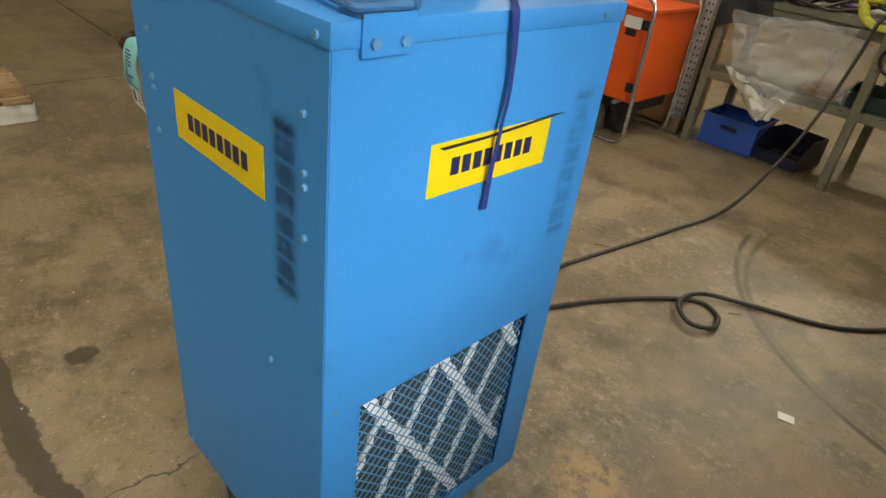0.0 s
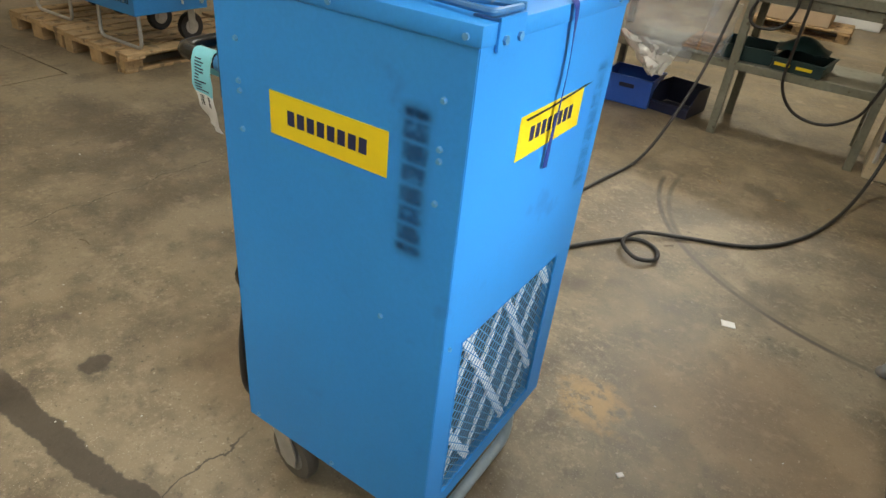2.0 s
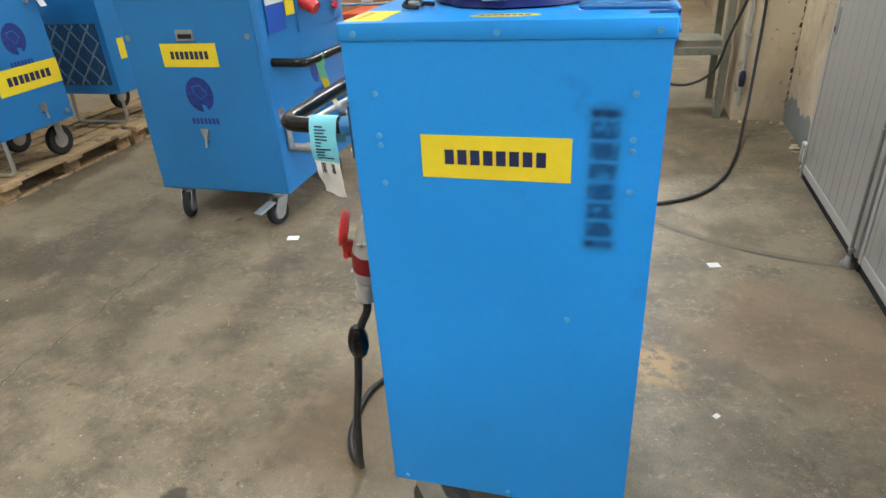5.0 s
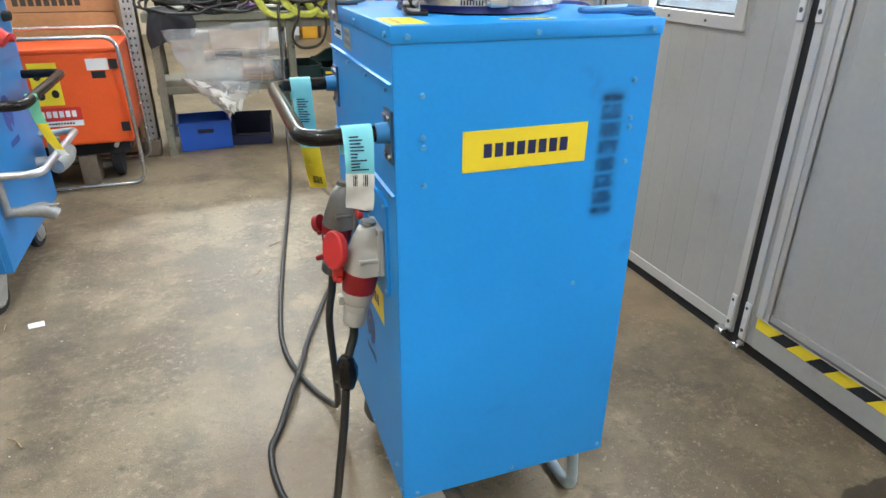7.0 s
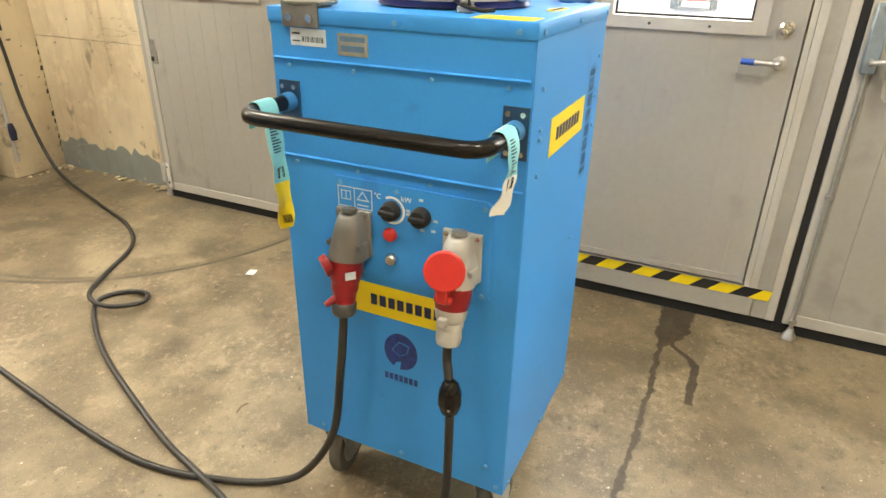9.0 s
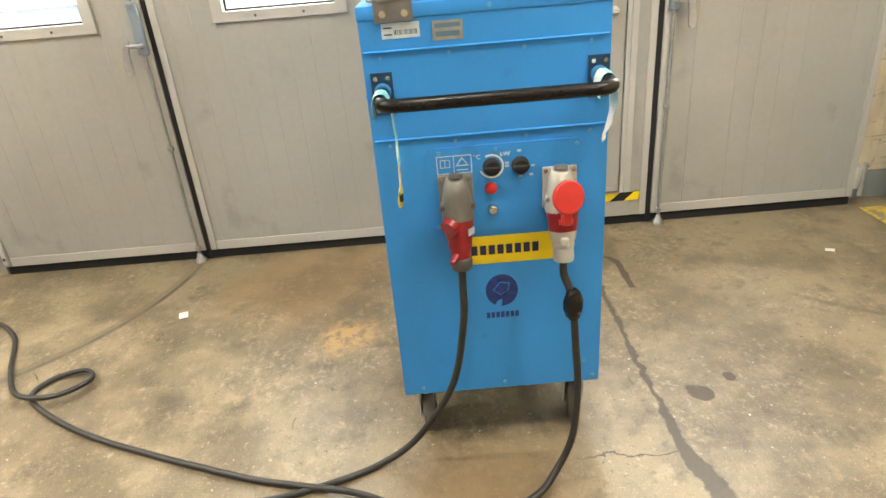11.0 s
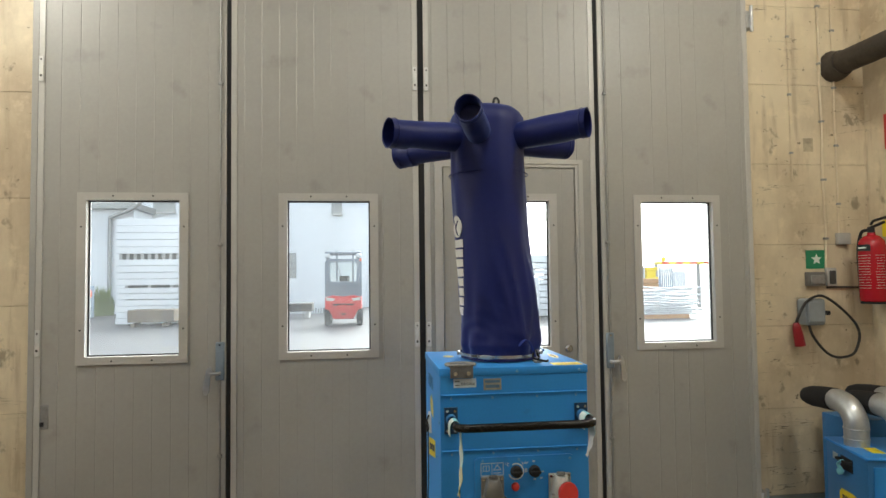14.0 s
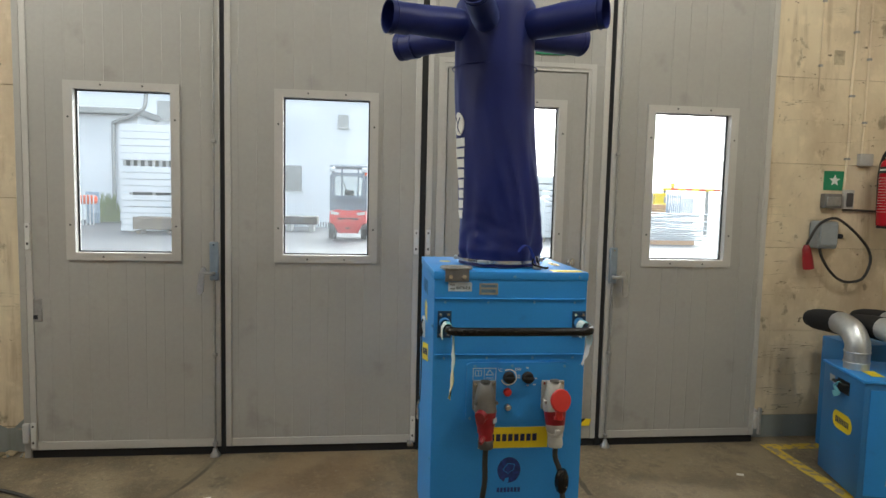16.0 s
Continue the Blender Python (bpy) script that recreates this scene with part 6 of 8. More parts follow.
c1 = [end_1, end_1 + Vector((-0.004, 0.002, -0.05)), (-1.262, 0.815, 0.52), (-1.250, 0.86, 0.30), (-1.235, 0.98, 0.10), (-1.245, 1.10, 0.016), (-1.30, 1.235, 0.011), (-1.352, 1.45, 0.011), (-1.345, 1.72, 0.011), (-1.268, 2.28, 0.011), (-1.155, 3.0, 0.011), (-1.07, 3.55, 0.05), (-1.00, 4.10, 0.42), (-0.96, 4.36, 0.85), (-0.95, 4.42, 1.03), (-0.93, 4.52, 1.085)]
cable("power_cable", c1, 0.0105, "thick dusty black power cable running over the floor")
c2 = [end_2, end_2 + Vector((-0.004, 0, -0.04)), (-1.263, 0.526, 0.60), (-1.273, 0.517, 0.555), (-1.288, 0.511, 0.42), (-1.305, 0.508, 0.30), (-1.325, 0.525, 0.14), (-1.355, 0.580, 0.035), (-1.416, 0.647, 0.011), (-1.456, 0.75, 0.011), (-1.465, 0.92, 0.011), (-1.424, 1.026, 0.013), (-1.365, 1.18, 0.030), (-1.305, 1.36, 0.014), (-1.243, 1.56, 0.011), (-1.05, 2.03, 0.011), (-0.895, 2.31, 0.011), (-0.750, 2.480, 0.011), (-0.640, 2.450, 0.012), (-0.610, 2.335, 0.020), (-0.690, 2.275, 0.028), (-0.785, 2.370, 0.034), (-0.75, 2.53, 0.030), (-0.56, 2.67, 0.014), (-0.27, 2.83, 0.011), (-0.08, 3.10, 0.011), (0.06, 3.52, 0.02), (0.16, 3.98, 0.12), (0.215, 4.24, 0.45), (0.235, 4.34, 0.86), (0.215, 4.375, 1.2), (0.225, 4.38, 1.8), (0.23, 4.385, 2.6)]
cable("power_cable", c2, 0.0105, "thick dusty black power cable with a loop on the floor")
bm = lathe(fresh(), [(0.012, -0.046), (0.019, -0.038), (0.0275, -0.012), (0.0275, 0.012), (0.019, 0.038), (0.012, 0.046)], (-1.273, 0.517, 0.555), "z", 8)
node = solid("cable_joint", bm, BLACK_TUBE, "glossy black inline joint on the power cable", "cable joint")
part("rivet", rod(fresh(), (-1.299, 0.508, 0.543), (-1.3015, 0.507, 0.543), 0.0035, seg=8), STEEL, node)


# ---- corner by the door: wall things and the fan unit ----
def on_east(u, v, w):
    return (0.470 - w, u, v)


sign = thing("safety_sign", "green safety sign with a white star on the beige wall", "sign", at=(0.47, -1.88, 1.73))
part("sign_plate", prism(fresh(), rect(-1.969, 1.724, -1.808, 1.854), on_east, 0.004), GREEN, sign)
star = [(-1.888 + (0.042 if k % 2 == 0 else 0.018) * math.sin(2 * math.pi * k / 10), 1.79 + (0.042 if k % 2 == 0 else 0.018) * math.cos(2 * math.pi * k / 10)) for k in range(10)]
part("star", prism(fresh(), star, on_east, 0.001, 0.004), WHITE, sign)
for y0, y1, z0, z1, d, mat in ((-1.922, -1.792, 1.602, 1.700, 0.045, PLUG_DARK), (-2.022, -1.948, 1.600, 1.728, 0.030, FRAME)):
    ob = thing("wall_socket", "grey surface-mounted socket box on the beige wall", "socket", at=(0.47, (y0 + y1) / 2, z0))
    b = part("box", box(fresh(), (0.470 - d, y0, z0), (0.4695, y1, z1), 0.006, 2), mat, ob)
    part("cover", box(fresh(), (0.470 - d - 0.010, y0 + 0.012, z0 + 0.014), (0.470 - d, y1 - 0.012, z1 - 0.02), 0.005), DULL if mat is PLUG_DARK else PLUG_BLACK, ob)
inlet = thing("power_outlet", "grey power outlet box with a looped cable and red plug", "outlet", at=(0.47, -1.80, 1.325))
part("box", box(fresh(), (0.375, -1.874, 1.330), (0.4695, -1.722, 1.515), 0.016, 2), OUTLET, inlet)
part("cover", box(fresh(), (0.362, -1.862, 1.350), (0.375, -1.734, 1.497), 0.008), OUTLET, inlet)
part("latch", box(fresh(), (0.365, -1.905, 1.40), (0.41, -1.8745, 1.43), 0.006), RUBBER, inlet)
part("cable", tube(fresh(), [(0.40, -1.762, 1.332), (0.39, -1.775, 1.27), (0.39, -1.835, 1.185), (0.39, -1.905, 1.125), (0.39, -1.985, 1.105), (0.39, -2.085, 1.130), (0.39, -2.134, 1.235), (0.39, -2.115, 1.325), (0.39, -2.04, 1.411), (0.385, -1.925, 1.500), (0.365, -1.82, 1.536), (0.365, -1.722, 1.495), (0.38, -1.672, 1.400), (0.40, -1.664, 1.340)], 0.0092, 8, 6), CABLE, inlet)
part("plug", tube(fresh(), [(0.40, -1.664, 1.352), (0.40, -1.668, 1.318), (0.402, -1.682, 1.255), (0.405, -1.695, 1.192)], 0.03, 14, 2, radii=[0.016, 0.028, 0.033, 0.035]), RED, inlet, "red industrial plug")
switch = thing("junction_box", "small grey junction box on the beige wall", "junction box", at=(0.47, -2.085, 1.90))
part("box", box(fresh(), (0.43, -2.135, 1.893), (0.4695, -2.040, 1.975), 0.006, 2), PLUG_PALE, switch)
solid("trim", prism(fresh(), rect(-1.898, 2.560, -1.820, 2.656), on_east, 0.0006, 0.0002), material("soot_mark", (0.40, 0.33, 0.225), 0.6, 0, 0.35, 14), "faint grey mark where a plate once hung", "wall mark", kind="structure")
# surface conduits
for y, z0, z1, r in ((-2.070, 1.976, CEILING, 0.008), (-1.960, 1.729, CEILING, 0.010), (-1.720, 2.34, CEILING, 0.006)):
    pts = [(0.470 - r - 0.002, y + 0.006 * math.sin(3 * k + y * 9), z0 + (z1 - z0) * k / 10) for k in range(11)]
    con = solid("conduit", tube(fresh(), pts, r, 8, 3), WALL, "painted surface conduit on the beige wall", "conduit", kind="structure")
    for k in range(7):
        part("clip", box(fresh(), (0.470 - 2 * r - 0.005, y - r - 0.006, z0 + 0.2 + 0.42 * k), (0.4695, y + r + 0.006, z0 + 0.215 + 0.42 * k), 0.002), DULL, con)
solid("conduit", tube(fresh(), [(0.458, -1.955, 1.590), (0.455, -2.06, 1.592), (0.455, -2.17, 1.588), (0.44, -2.300, 1.585)], 0.007, 8, 4), RUST_PIPE, "dark cable along the wall", "conduit", kind="structure")
bm = fresh()
tube(bm, [(0.46, -2.075, 3.18), (0.40, -2.075, 3.18), (-0.6, -2.085, 3.18), (-3.0, -2.085, 3.18), (-6.0, -2.085, 3.18)], 0.082, 18, 3)
big_pipe = solid("pipe", bm, RUST_PIPE, "sooty insulated pipe along the wall", "pipe", kind="structure")
part("pipe_collar", tube(fresh(), [(0.469, -2.075, 3.18), (0.42, -2.075, 3.175), (0.36, -2.07, 3.18)], 0.1, 18, 3, radii=[0.115, 0.105, 0.09]), RUST_PIPE, big_pipe, "crumbling pipe collar")

ext = thing("fire_extinguisher", "red fire extinguisher hanging on the wall", "extinguisher", at=(0.285, -2.165, 1.49))
EX, EY = 0.285, -2.165
EXT_RED = material("glossy_red_enamel", (0.38, 0.006, 0.016), 0.24, 0, 0.05, 9, 0.02, 60)


def on_cylinder(a, z, w):
    return (EX + (0.0832 + w) * math.cos(radians(a)), EY + (0.0832 + w) * math.sin(radians(a)), z)


part("cylinder", lathe(fresh(), [(0.062, 1.488), (0.080, 1.497), (0.083, 1.52), (0.083, 1.87), (0.076, 1.91), (0.05, 1.94), (0.026, 1.95), (0.024, 1.965)], (EX, EY, 0), "z", 28), EXT_RED, ext)
part("foot_ring", lathe(fresh(), [(0.075, 1.478), (0.078, 1.478), (0.078, 1.492), (0.075, 1.492)], (EX, EY, 0), "z", 24), RUBBER, ext)
bm = sheet(fresh(), [[on_cylinder(62 + 5.5 * q, 1.838 + 0.044 * p, 0.0012) for q in range(14)] for p in range(2)], 0.001)
lab = part("label", bm, RUBBER, ext, "black printed label")
lines = random.Random(21)
bm = fresh()
for first, last in ((66, 132), (150, 196)):
    for k in range(13):
        a = first + lines.uniform(0, 6)
        while a < last:
            b = min(last, a + lines.uniform(6, 26))
            n = max(2, int((b - a) / 6) + 1)
            sheet(bm, [[on_cylinder(a + (b - a) * q / (n - 1), 1.585 + 0.0185 * k + 0.0028 * p, 0.0010) for q in range(n)] for p in range(2)], 0.0006)
            a = b + lines.uniform(2, 7)
tagged(part("label_text", bm, material("rubbed_white_print", (0.58, 0.42, 0.42), 0.5, 0, 0.2, 60), ext, "white printed bars"), kind="stuff")
part("label_text", sheet(fresh(), [[on_cylinder(70 + 5 * q, 1.856 + 0.010 * p, 0.0021) for q in range(10)] for p in range(2)], 0.0006), WHITE, lab)
bm = fresh()
rod(bm, (EX, EY, 1.96), (EX, EY, 2.005), 0.022)
pipe(bm, [(EX, EY, 2.0), (EX - 0.10, EY - 0.01, 2.03)], 0.010)
pipe(bm, [(EX, EY, 2.02), (EX - 0.02, EY, 2.045), (EX - 0.12, EY - 0.01, 2.062)], 0.009, 0.01)
part("valve_handle", bm, RUBBER, ext, "black squeeze handle")
part("hose", tube(fresh(), [(EX + 0.02, EY, 1.985), (EX + 0.075, EY + 0.01, 1.97), (EX + 0.098, EY + 0.02, 1.85), (EX + 0.094, EY + 0.02, 1.66), (EX + 0.09, EY + 0.02, 1.56)], 0.011, 10, 5), RUBBER, ext, "black hose")
part("wall_bracket", box(fresh(), (EX - 0.03, SOUTH + 0.001, 1.72), (EX + 0.03, EY - 0.08, 1.86), 0.003), DULL, ext)
fire_sign = thing("fire_sign", "red fire equipment sign on the beige wall", "sign", at=(0.13, SOUTH, 2.55))
part("sign_plate", box(fresh(), (0.056, SOUTH + 0.0005, 2.549), (0.302, SOUTH + 0.005, 2.796), 0.002), BRIGHT_RED, fire_sign)
part("sign_mark", prism(fresh(), [(0.086 + a, 2.57 + b) for a, b in ((0, 0), (0.13, 0), (0.15, 0.15), (0.11, 0.195), (0.05, 0.19), (0.04, 0.165), (0.09, 0.165), (0.10, 0.13))], lambda u, v, w: (u, SOUTH + 0.005 + w, v), 0.001), WHITE, fire_sign)
yellow_sign = thing("notice_plate", "small yellow notice plate on the beige wall", "sign", at=(0.05, SOUTH, 1.95))
part("plate", box(fresh(), (0.085, SOUTH + 0.0005, 1.940), (0.352, SOUTH + 0.006, 2.056), 0.002), YELLOW, yellow_sign)

fan = thing("fan_unit", "blue fan cabinet with two galvanised elbow outlets", "fan unit", at=(-0.10, -1.80, 0))
FX0, FX1, FY0, FY1, FZ = -0.455, 0.01, -2.16, -1.42, 0.665
# cabinet in a darker blue than its top sheet and front door
part("cabinet", box(fresh(), (FX0, FY0, 0.012), (FX1, FY1, FZ), 0.006, 2), BLUE_DARK, fan)
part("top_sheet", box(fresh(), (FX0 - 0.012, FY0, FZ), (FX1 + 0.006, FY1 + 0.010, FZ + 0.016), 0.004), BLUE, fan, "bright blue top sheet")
part("foot", box(fresh(), (FX0 + 0.02, FY0 + 0.02, 0.0), (FX1 - 0.02, FY1 - 0.02, 0.012)), RUBBER, fan)


def on_fan_side(u, v, w):
    return (u, FY1 + w, v)


def on_fan_front(u, v, w):
    return (FX0 - w, u, v)


part("handle_recess", prism(fresh(), rect(-0.30, 0.545, -0.17, 0.620), on_fan_side, 0.004), DARK, fan, "black recessed handle")
part("handle_bar", pipe(fresh(), [(-0.295, FY1 + 0.002, 0.60), (-0.295, FY1 + 0.035, 0.605), (-0.175, FY1 + 0.035, 0.605), (-0.175, FY1 + 0.002, 0.60)], 0.008, 0.012, 8), RUBBER, fan)
part("tag_knot", tube(fresh(), [(-0.25, FY1 + 0.035, 0.61), (-0.23, FY1 + 0.05, 0.58), (-0.27, FY1 + 0.045, 0.56), (-0.22, FY1 + 0.045, 0.535)], 0.018, 8, 4, flat=0.35), CYAN, fan, "crumpled cyan paper tag")
rent_sticker(fan, -0.245, 0.375, 0.22, 0.105, on_fan_side, 8, True)
part("plate", prism(fresh(), rect(-0.13, 0.575, -0.07, 0.615), on_fan_side, 0.001), FRAME, fan)
part("front_door", ring_plate(fresh(), rect(FY0 + 0.02, 0.04, FY1 - 0.03, 0.63), rect(-1.98, 0.10, -1.56, 0.36), on_fan_front, 0.006), BLUE, fan)
part("filter_panel", prism(fresh(), rect(-1.985, 0.095, -1.555, 0.365), on_fan_front, 0.003), FRAME, fan, "dusty pale filter panel")
part("round_socket", lathe(fresh(), [(0.034, -0.004), (0.034, -0.03), (0.026, -0.04), (0.014, -0.042)], (FX0, -1.635, 0.555), "x"), PLUG_PALE, fan, "pale round socket")
part("round_inlet", lathe(fresh(), [(0.034, -0.004), (0.034, -0.012), (0.026, -0.02)], (FX0, -1.73, 0.545), "x"), RUBBER, fan)
for k in range(8):
    part("front_word", word_bars(fresh(), -1.81625 + 0.027500 * k, 0.425, 0.027500, 0.028, 1, on_fan_front, 0.0008, 0.006), INK, fan)
part("top_label", prism(fresh(), rect(-0.36, -1.57, -0.24, -1.50), lambda u, v, w: (u, v, FZ + 0.016 + w), 0.0008), YELLOW, fan)
for dx, dy in ((-0.190, -1.500), (-0.335, -1.675), (-0.10, -1.82)):
    bm = fresh()
    tube(bm, [(dx, dy, FZ + 0.016), (dx, dy, FZ + 0.10), (dx + 0.004, dy, FZ + 0.16), (dx + 0.05, dy + 0.010, FZ + 0.225), (dx + 0.12, dy + 0.025, FZ + 0.25), (dx + 0.17, dy + 0.035, FZ + 0.25)], 0.066, 22, 4)
    elbow = part("elbow", bm, ZINC_DUCT, fan, "galvanised elbow duct")
    for h in (0.04, 0.10):
        part("bead", tube(fresh(), [(dx + 0.067 * math.cos(2 * math.pi * k / 28), dy + 0.067 * math.sin(2 * math.pi * k / 28), FZ + 0.016 + h) for k in range(28)], 0.004, 6, 1, True), ZINC_DUCT, elbow)
    bm = tube(fresh(), [(dx + 0.165, dy + 0.034, FZ + 0.25), (dx + 0.25, dy + 0.05, FZ + 0.245), (dx + 0.36, dy + 0.075, FZ + 0.235), (dx + 0.42, dy + 0.09, FZ + 0.23)], 0.068, 20, 4, radii=[0.070, 0.069, 0.064, 0.050])
    part("rubber_sleeve", bm, RUBBER, elbow, "black rubber sleeve")
# the cabinet stands askew in its bay
fan.matrix_basis = pose(-0.470, -1.420, 0, 0, 0, -14) @ pose(0.470 - 0.008, 1.420, 0) @ fan.matrix_basis
back_unit = thing("second_fan_unit", "dark blue fan cabinet behind the first one", "fan unit", at=(0.2, -2.0, 0))
part("cabinet", box(fresh(), (0.075, -2.22, 0.0), (0.36, -1.80, 0.745), 0.006, 2), BLUE_DARK, back_unit)
part("top_label", box(fresh(), (0.09, -1.92, 0.7455), (0.19, -1.82, 0.7465)), YELLOW, back_unit)

# ---- pillar fittings ----
hook = thing("wall_hook", "blue steel cable bracket on the beige pillar", "hook", at=(0.2, 4.39, 1.06))
bm = fresh()
box(bm, (0.07, 4.36, 1.055), (0.27, 4.39, 1.085), 0.004)
pipe(bm, [(0.26, 4.37, 1.06), (0.265, 4.36, 1.14), (0.275, 4.35, 1.35)], 0.011, 0.02)
pipe(bm, [(0.26, 4.37, 1.07), (0.262, 4.36, 0.95)], 0.012)
part("bracket", bm, CRATE_NAVY, hook, "dark blue bracket arm")
down = solid("conduit", tube(fresh(), [(0.165, 4.385, 0.12), (0.165, 4.383, 0.8), (0.165, 4.384, 1.6), (0.165, 4.384, 3.0), (0.165, 4.385, CEILING)], 0.013, 10, 4), FRAME, "grey conduit up the pillar", "conduit", kind="structure")
for z in (0.35, 0.62, 0.92, 1.3, 1.9):
    part("clip", box(fresh(), (0.140, 4.368, z), (0.190, 4.399, z + 0.022), 0.003), FRAME, down)
lift = thing("plug_holder", "small blue plug on the pillar conduit", "plug", at=(0.165, 4.37, 0.28))
part("plug", tube(fresh(), [(0.165, 4.365, 0.38), (0.165, 4.36, 0.33), (0.165, 4.36, 0.27)], 0.022, 10, 2, radii=[0.014, 0.024, 0.020]), CRATE_NAVY, lift)

# ---- workbench and what lies on it ----
bench = thing("workbench", "olive-grey steel workbench with a lower shelf", "workbench", at=(-0.9, 4.75, 0))
BX0, BX1, BY0, BY1 = -1.90, 0.075, 4.45, 5.12
part("top", box(fresh(), (BX0, BY0, 0.985), (BX1, BY1, 1.045), 0.004), BENCH, bench)
part("lower_shelf", box(fresh(), (BX0 + 0.02, BY0 + 0.01, 0.470), (BX1 - 0.02, BY1 - 0.02, 0.525), 0.003), BENCH, bench)
for x in (BX0 + 0.03, -0.90, BX1 - 0.06):
    for y in (BY0 + 0.005, BY1 - 0.065):
        part("leg", box(fresh(), (x, y, 0), (x + 0.055, y + 0.055, 0.985), 0.004), BENCH, bench)
for y in (BY0 + 0.02, BY1 - 0.05):
    part("apron", box(fresh(), (BX0 + 0.086, y, 0.925), (BX1 - 0.062, y + 0.025, 0.984), 0.003), BENCH, bench)


def tub(name, label, x0, y0, x1, y1, z0, h, mat, front=1.0, rz=0.0, lip=0.012):
    """An open plastic bin; front lowers the wall that faces -y."""
    ob = thing(name, label, "bin", at=((x0 + x1) / 2, (y0 + y1) / 2, z0))
    w, d, t = (x1 - x0) / 2, (y1 - y0) / 2, 0.005
    bm = fresh()
    box(bm, (-w + 0.01, -d + 0.01, 0), (w - 0.01, d - 0.01, t))
    for s in (-1, 1):
        prism(bm, [(-d, 0 + t), (d, 0 + t), (d, h), (-d + 0.02, h) if front == 1 else (-d * 0.25, h), (-d, h * front)], lambda u, v, q: (s * (w - 0.006) + s * q, u, v), 0.005)
    box(bm, (-w + 0.006, d - t, t), (w - 0.006, d, h))
    box(bm, (-w + 0.006, -d, t), (w - 0.006, -d + t, h * front))
    bm.transform(Matrix.Translation(((x0 + x1) / 2, (y0 + y1) / 2, z0)))
    body = part("body", bm, mat, ob)
    bm = fresh()
    if front == 1:
        ring_plate(bm, rect(-w - lip, -d - lip, w + lip, d + lip), rect(-w + 0.004, -d + 0.004, w - 0.004, d - 0.004), lambda u, v, q: (u, v, h + q - 0.012), 0.012)
    else:
        box(bm, (-w - 0.004, -d - 0.008, h * front - 0.015), (w + 0.004, -d + 0.002, h * front), 0.003)
    bm.transform(Matrix.Translation(((x0 + x1) / 2, (y0 + y1) / 2, z0)))
    part("rim", bm, mat, ob)
    ob.matrix_basis = pose((x0 + x1) / 2, (y0 + y1) / 2, z0, 0, 0, rz)
    return ob


crate = tub("plastic_crate", "bright blue plastic crate on the floor under the workbench", -1.79, 4.56, -1.40, 4.92, 0.0, 0.225, CRATE_BLUE, 1.0, 2)
for s in (-1, 1):
    part("handle_slot", box(fresh(), (-1.595 - 0.06 + 0.0, 4.7375 - 0.186, 0.14), (-1.595 + 0.06, 4.7375 - 0.1815, 0.17), 0.004), CRATE_NAVY, crate) if s > 0 else None
tub("open_bin", "dark navy open-front storage bin on the floor", -1.385, 4.60, -1.06, 4.97, 0.0, 0.20, CRATE_NAVY, 0.42, -8)
tray = tub("stacking_tray", "dark green plastic tray with yellow labels on the shelf", -0.62, 4.47, -0.30, 4.86, 0.526, 0.085, TRAY_GREEN, 1.0, -6)
part("label", box(fresh(), (-0.60, 4.4545, 0.560), (-0.50, 4.4575, 0.580)), YELLOW, tray)
part("label", box(fresh(), (-0.46, 4.4545, 0.560), (-0.36, 4.4575, 0.580)), YELLOW, tray)
tub("stacking_tray", "dark green plastic tray on the shelf", -0.99, 4.52, -0.66, 4.92, 0.526, 0.10, TRAY_GREEN, 1.0, 4)
bm = fresh()
rows = []
for i in range(13):
    row = []
    for j in range(11):
        u, v = i / 12 - 0.5, j / 10 - 0.5
        hump = 0.10 * math.exp(-((u * 2.4) ** 2 + (v * 2.6) ** 2)) + 0.018 * noise.noise(Vector((u * 9, v * 9, 2)))
        row.append((-0.50 + u * 0.34, 4.83 + v * 0.26, 0.615 + hump))
    rows.append(row)
solid("rag", sheet(bm, rows, 0.004), TRAY_GREEN, "crumpled dark green rag in the tray", "rag")
for k in range(3):
    solid("cardboard_sheet", box(fresh(), (-1.26 + 0.01 * k, 4.55 + 0.012 * k, 0.527 + 0.022 * k), (-1.02 + 0.006 * k, 4.95, 0.547 + 0.022 * k), 0.003), CRATE_WOOD, "brown cardboard sheet lying on the shelf", "cardboard", "cardboard sheets")


def coil(name, label, cx, cy, z, r, turns, wire, mat, seed, squash=0.75):
    rng = random.Random(seed)
    pts = []
    for k in range(turns * 14):
        a = 2 * math.pi * k / 14
        rr = r * (1 + 0.16 * math.sin(k * 0.37) + rng.uniform(-0.06, 0.06))
        pts.append((cx + rr * math.cos(a), cy + rr * squash * math.sin(a), z + wire + 0.055 * abs(math.sin(k * 0.11 + seed)) + rng.uniform(0, 0.02)))
    return solid(name, tube(fresh(), pts, wire, 7, 3), mat, label, "cable")


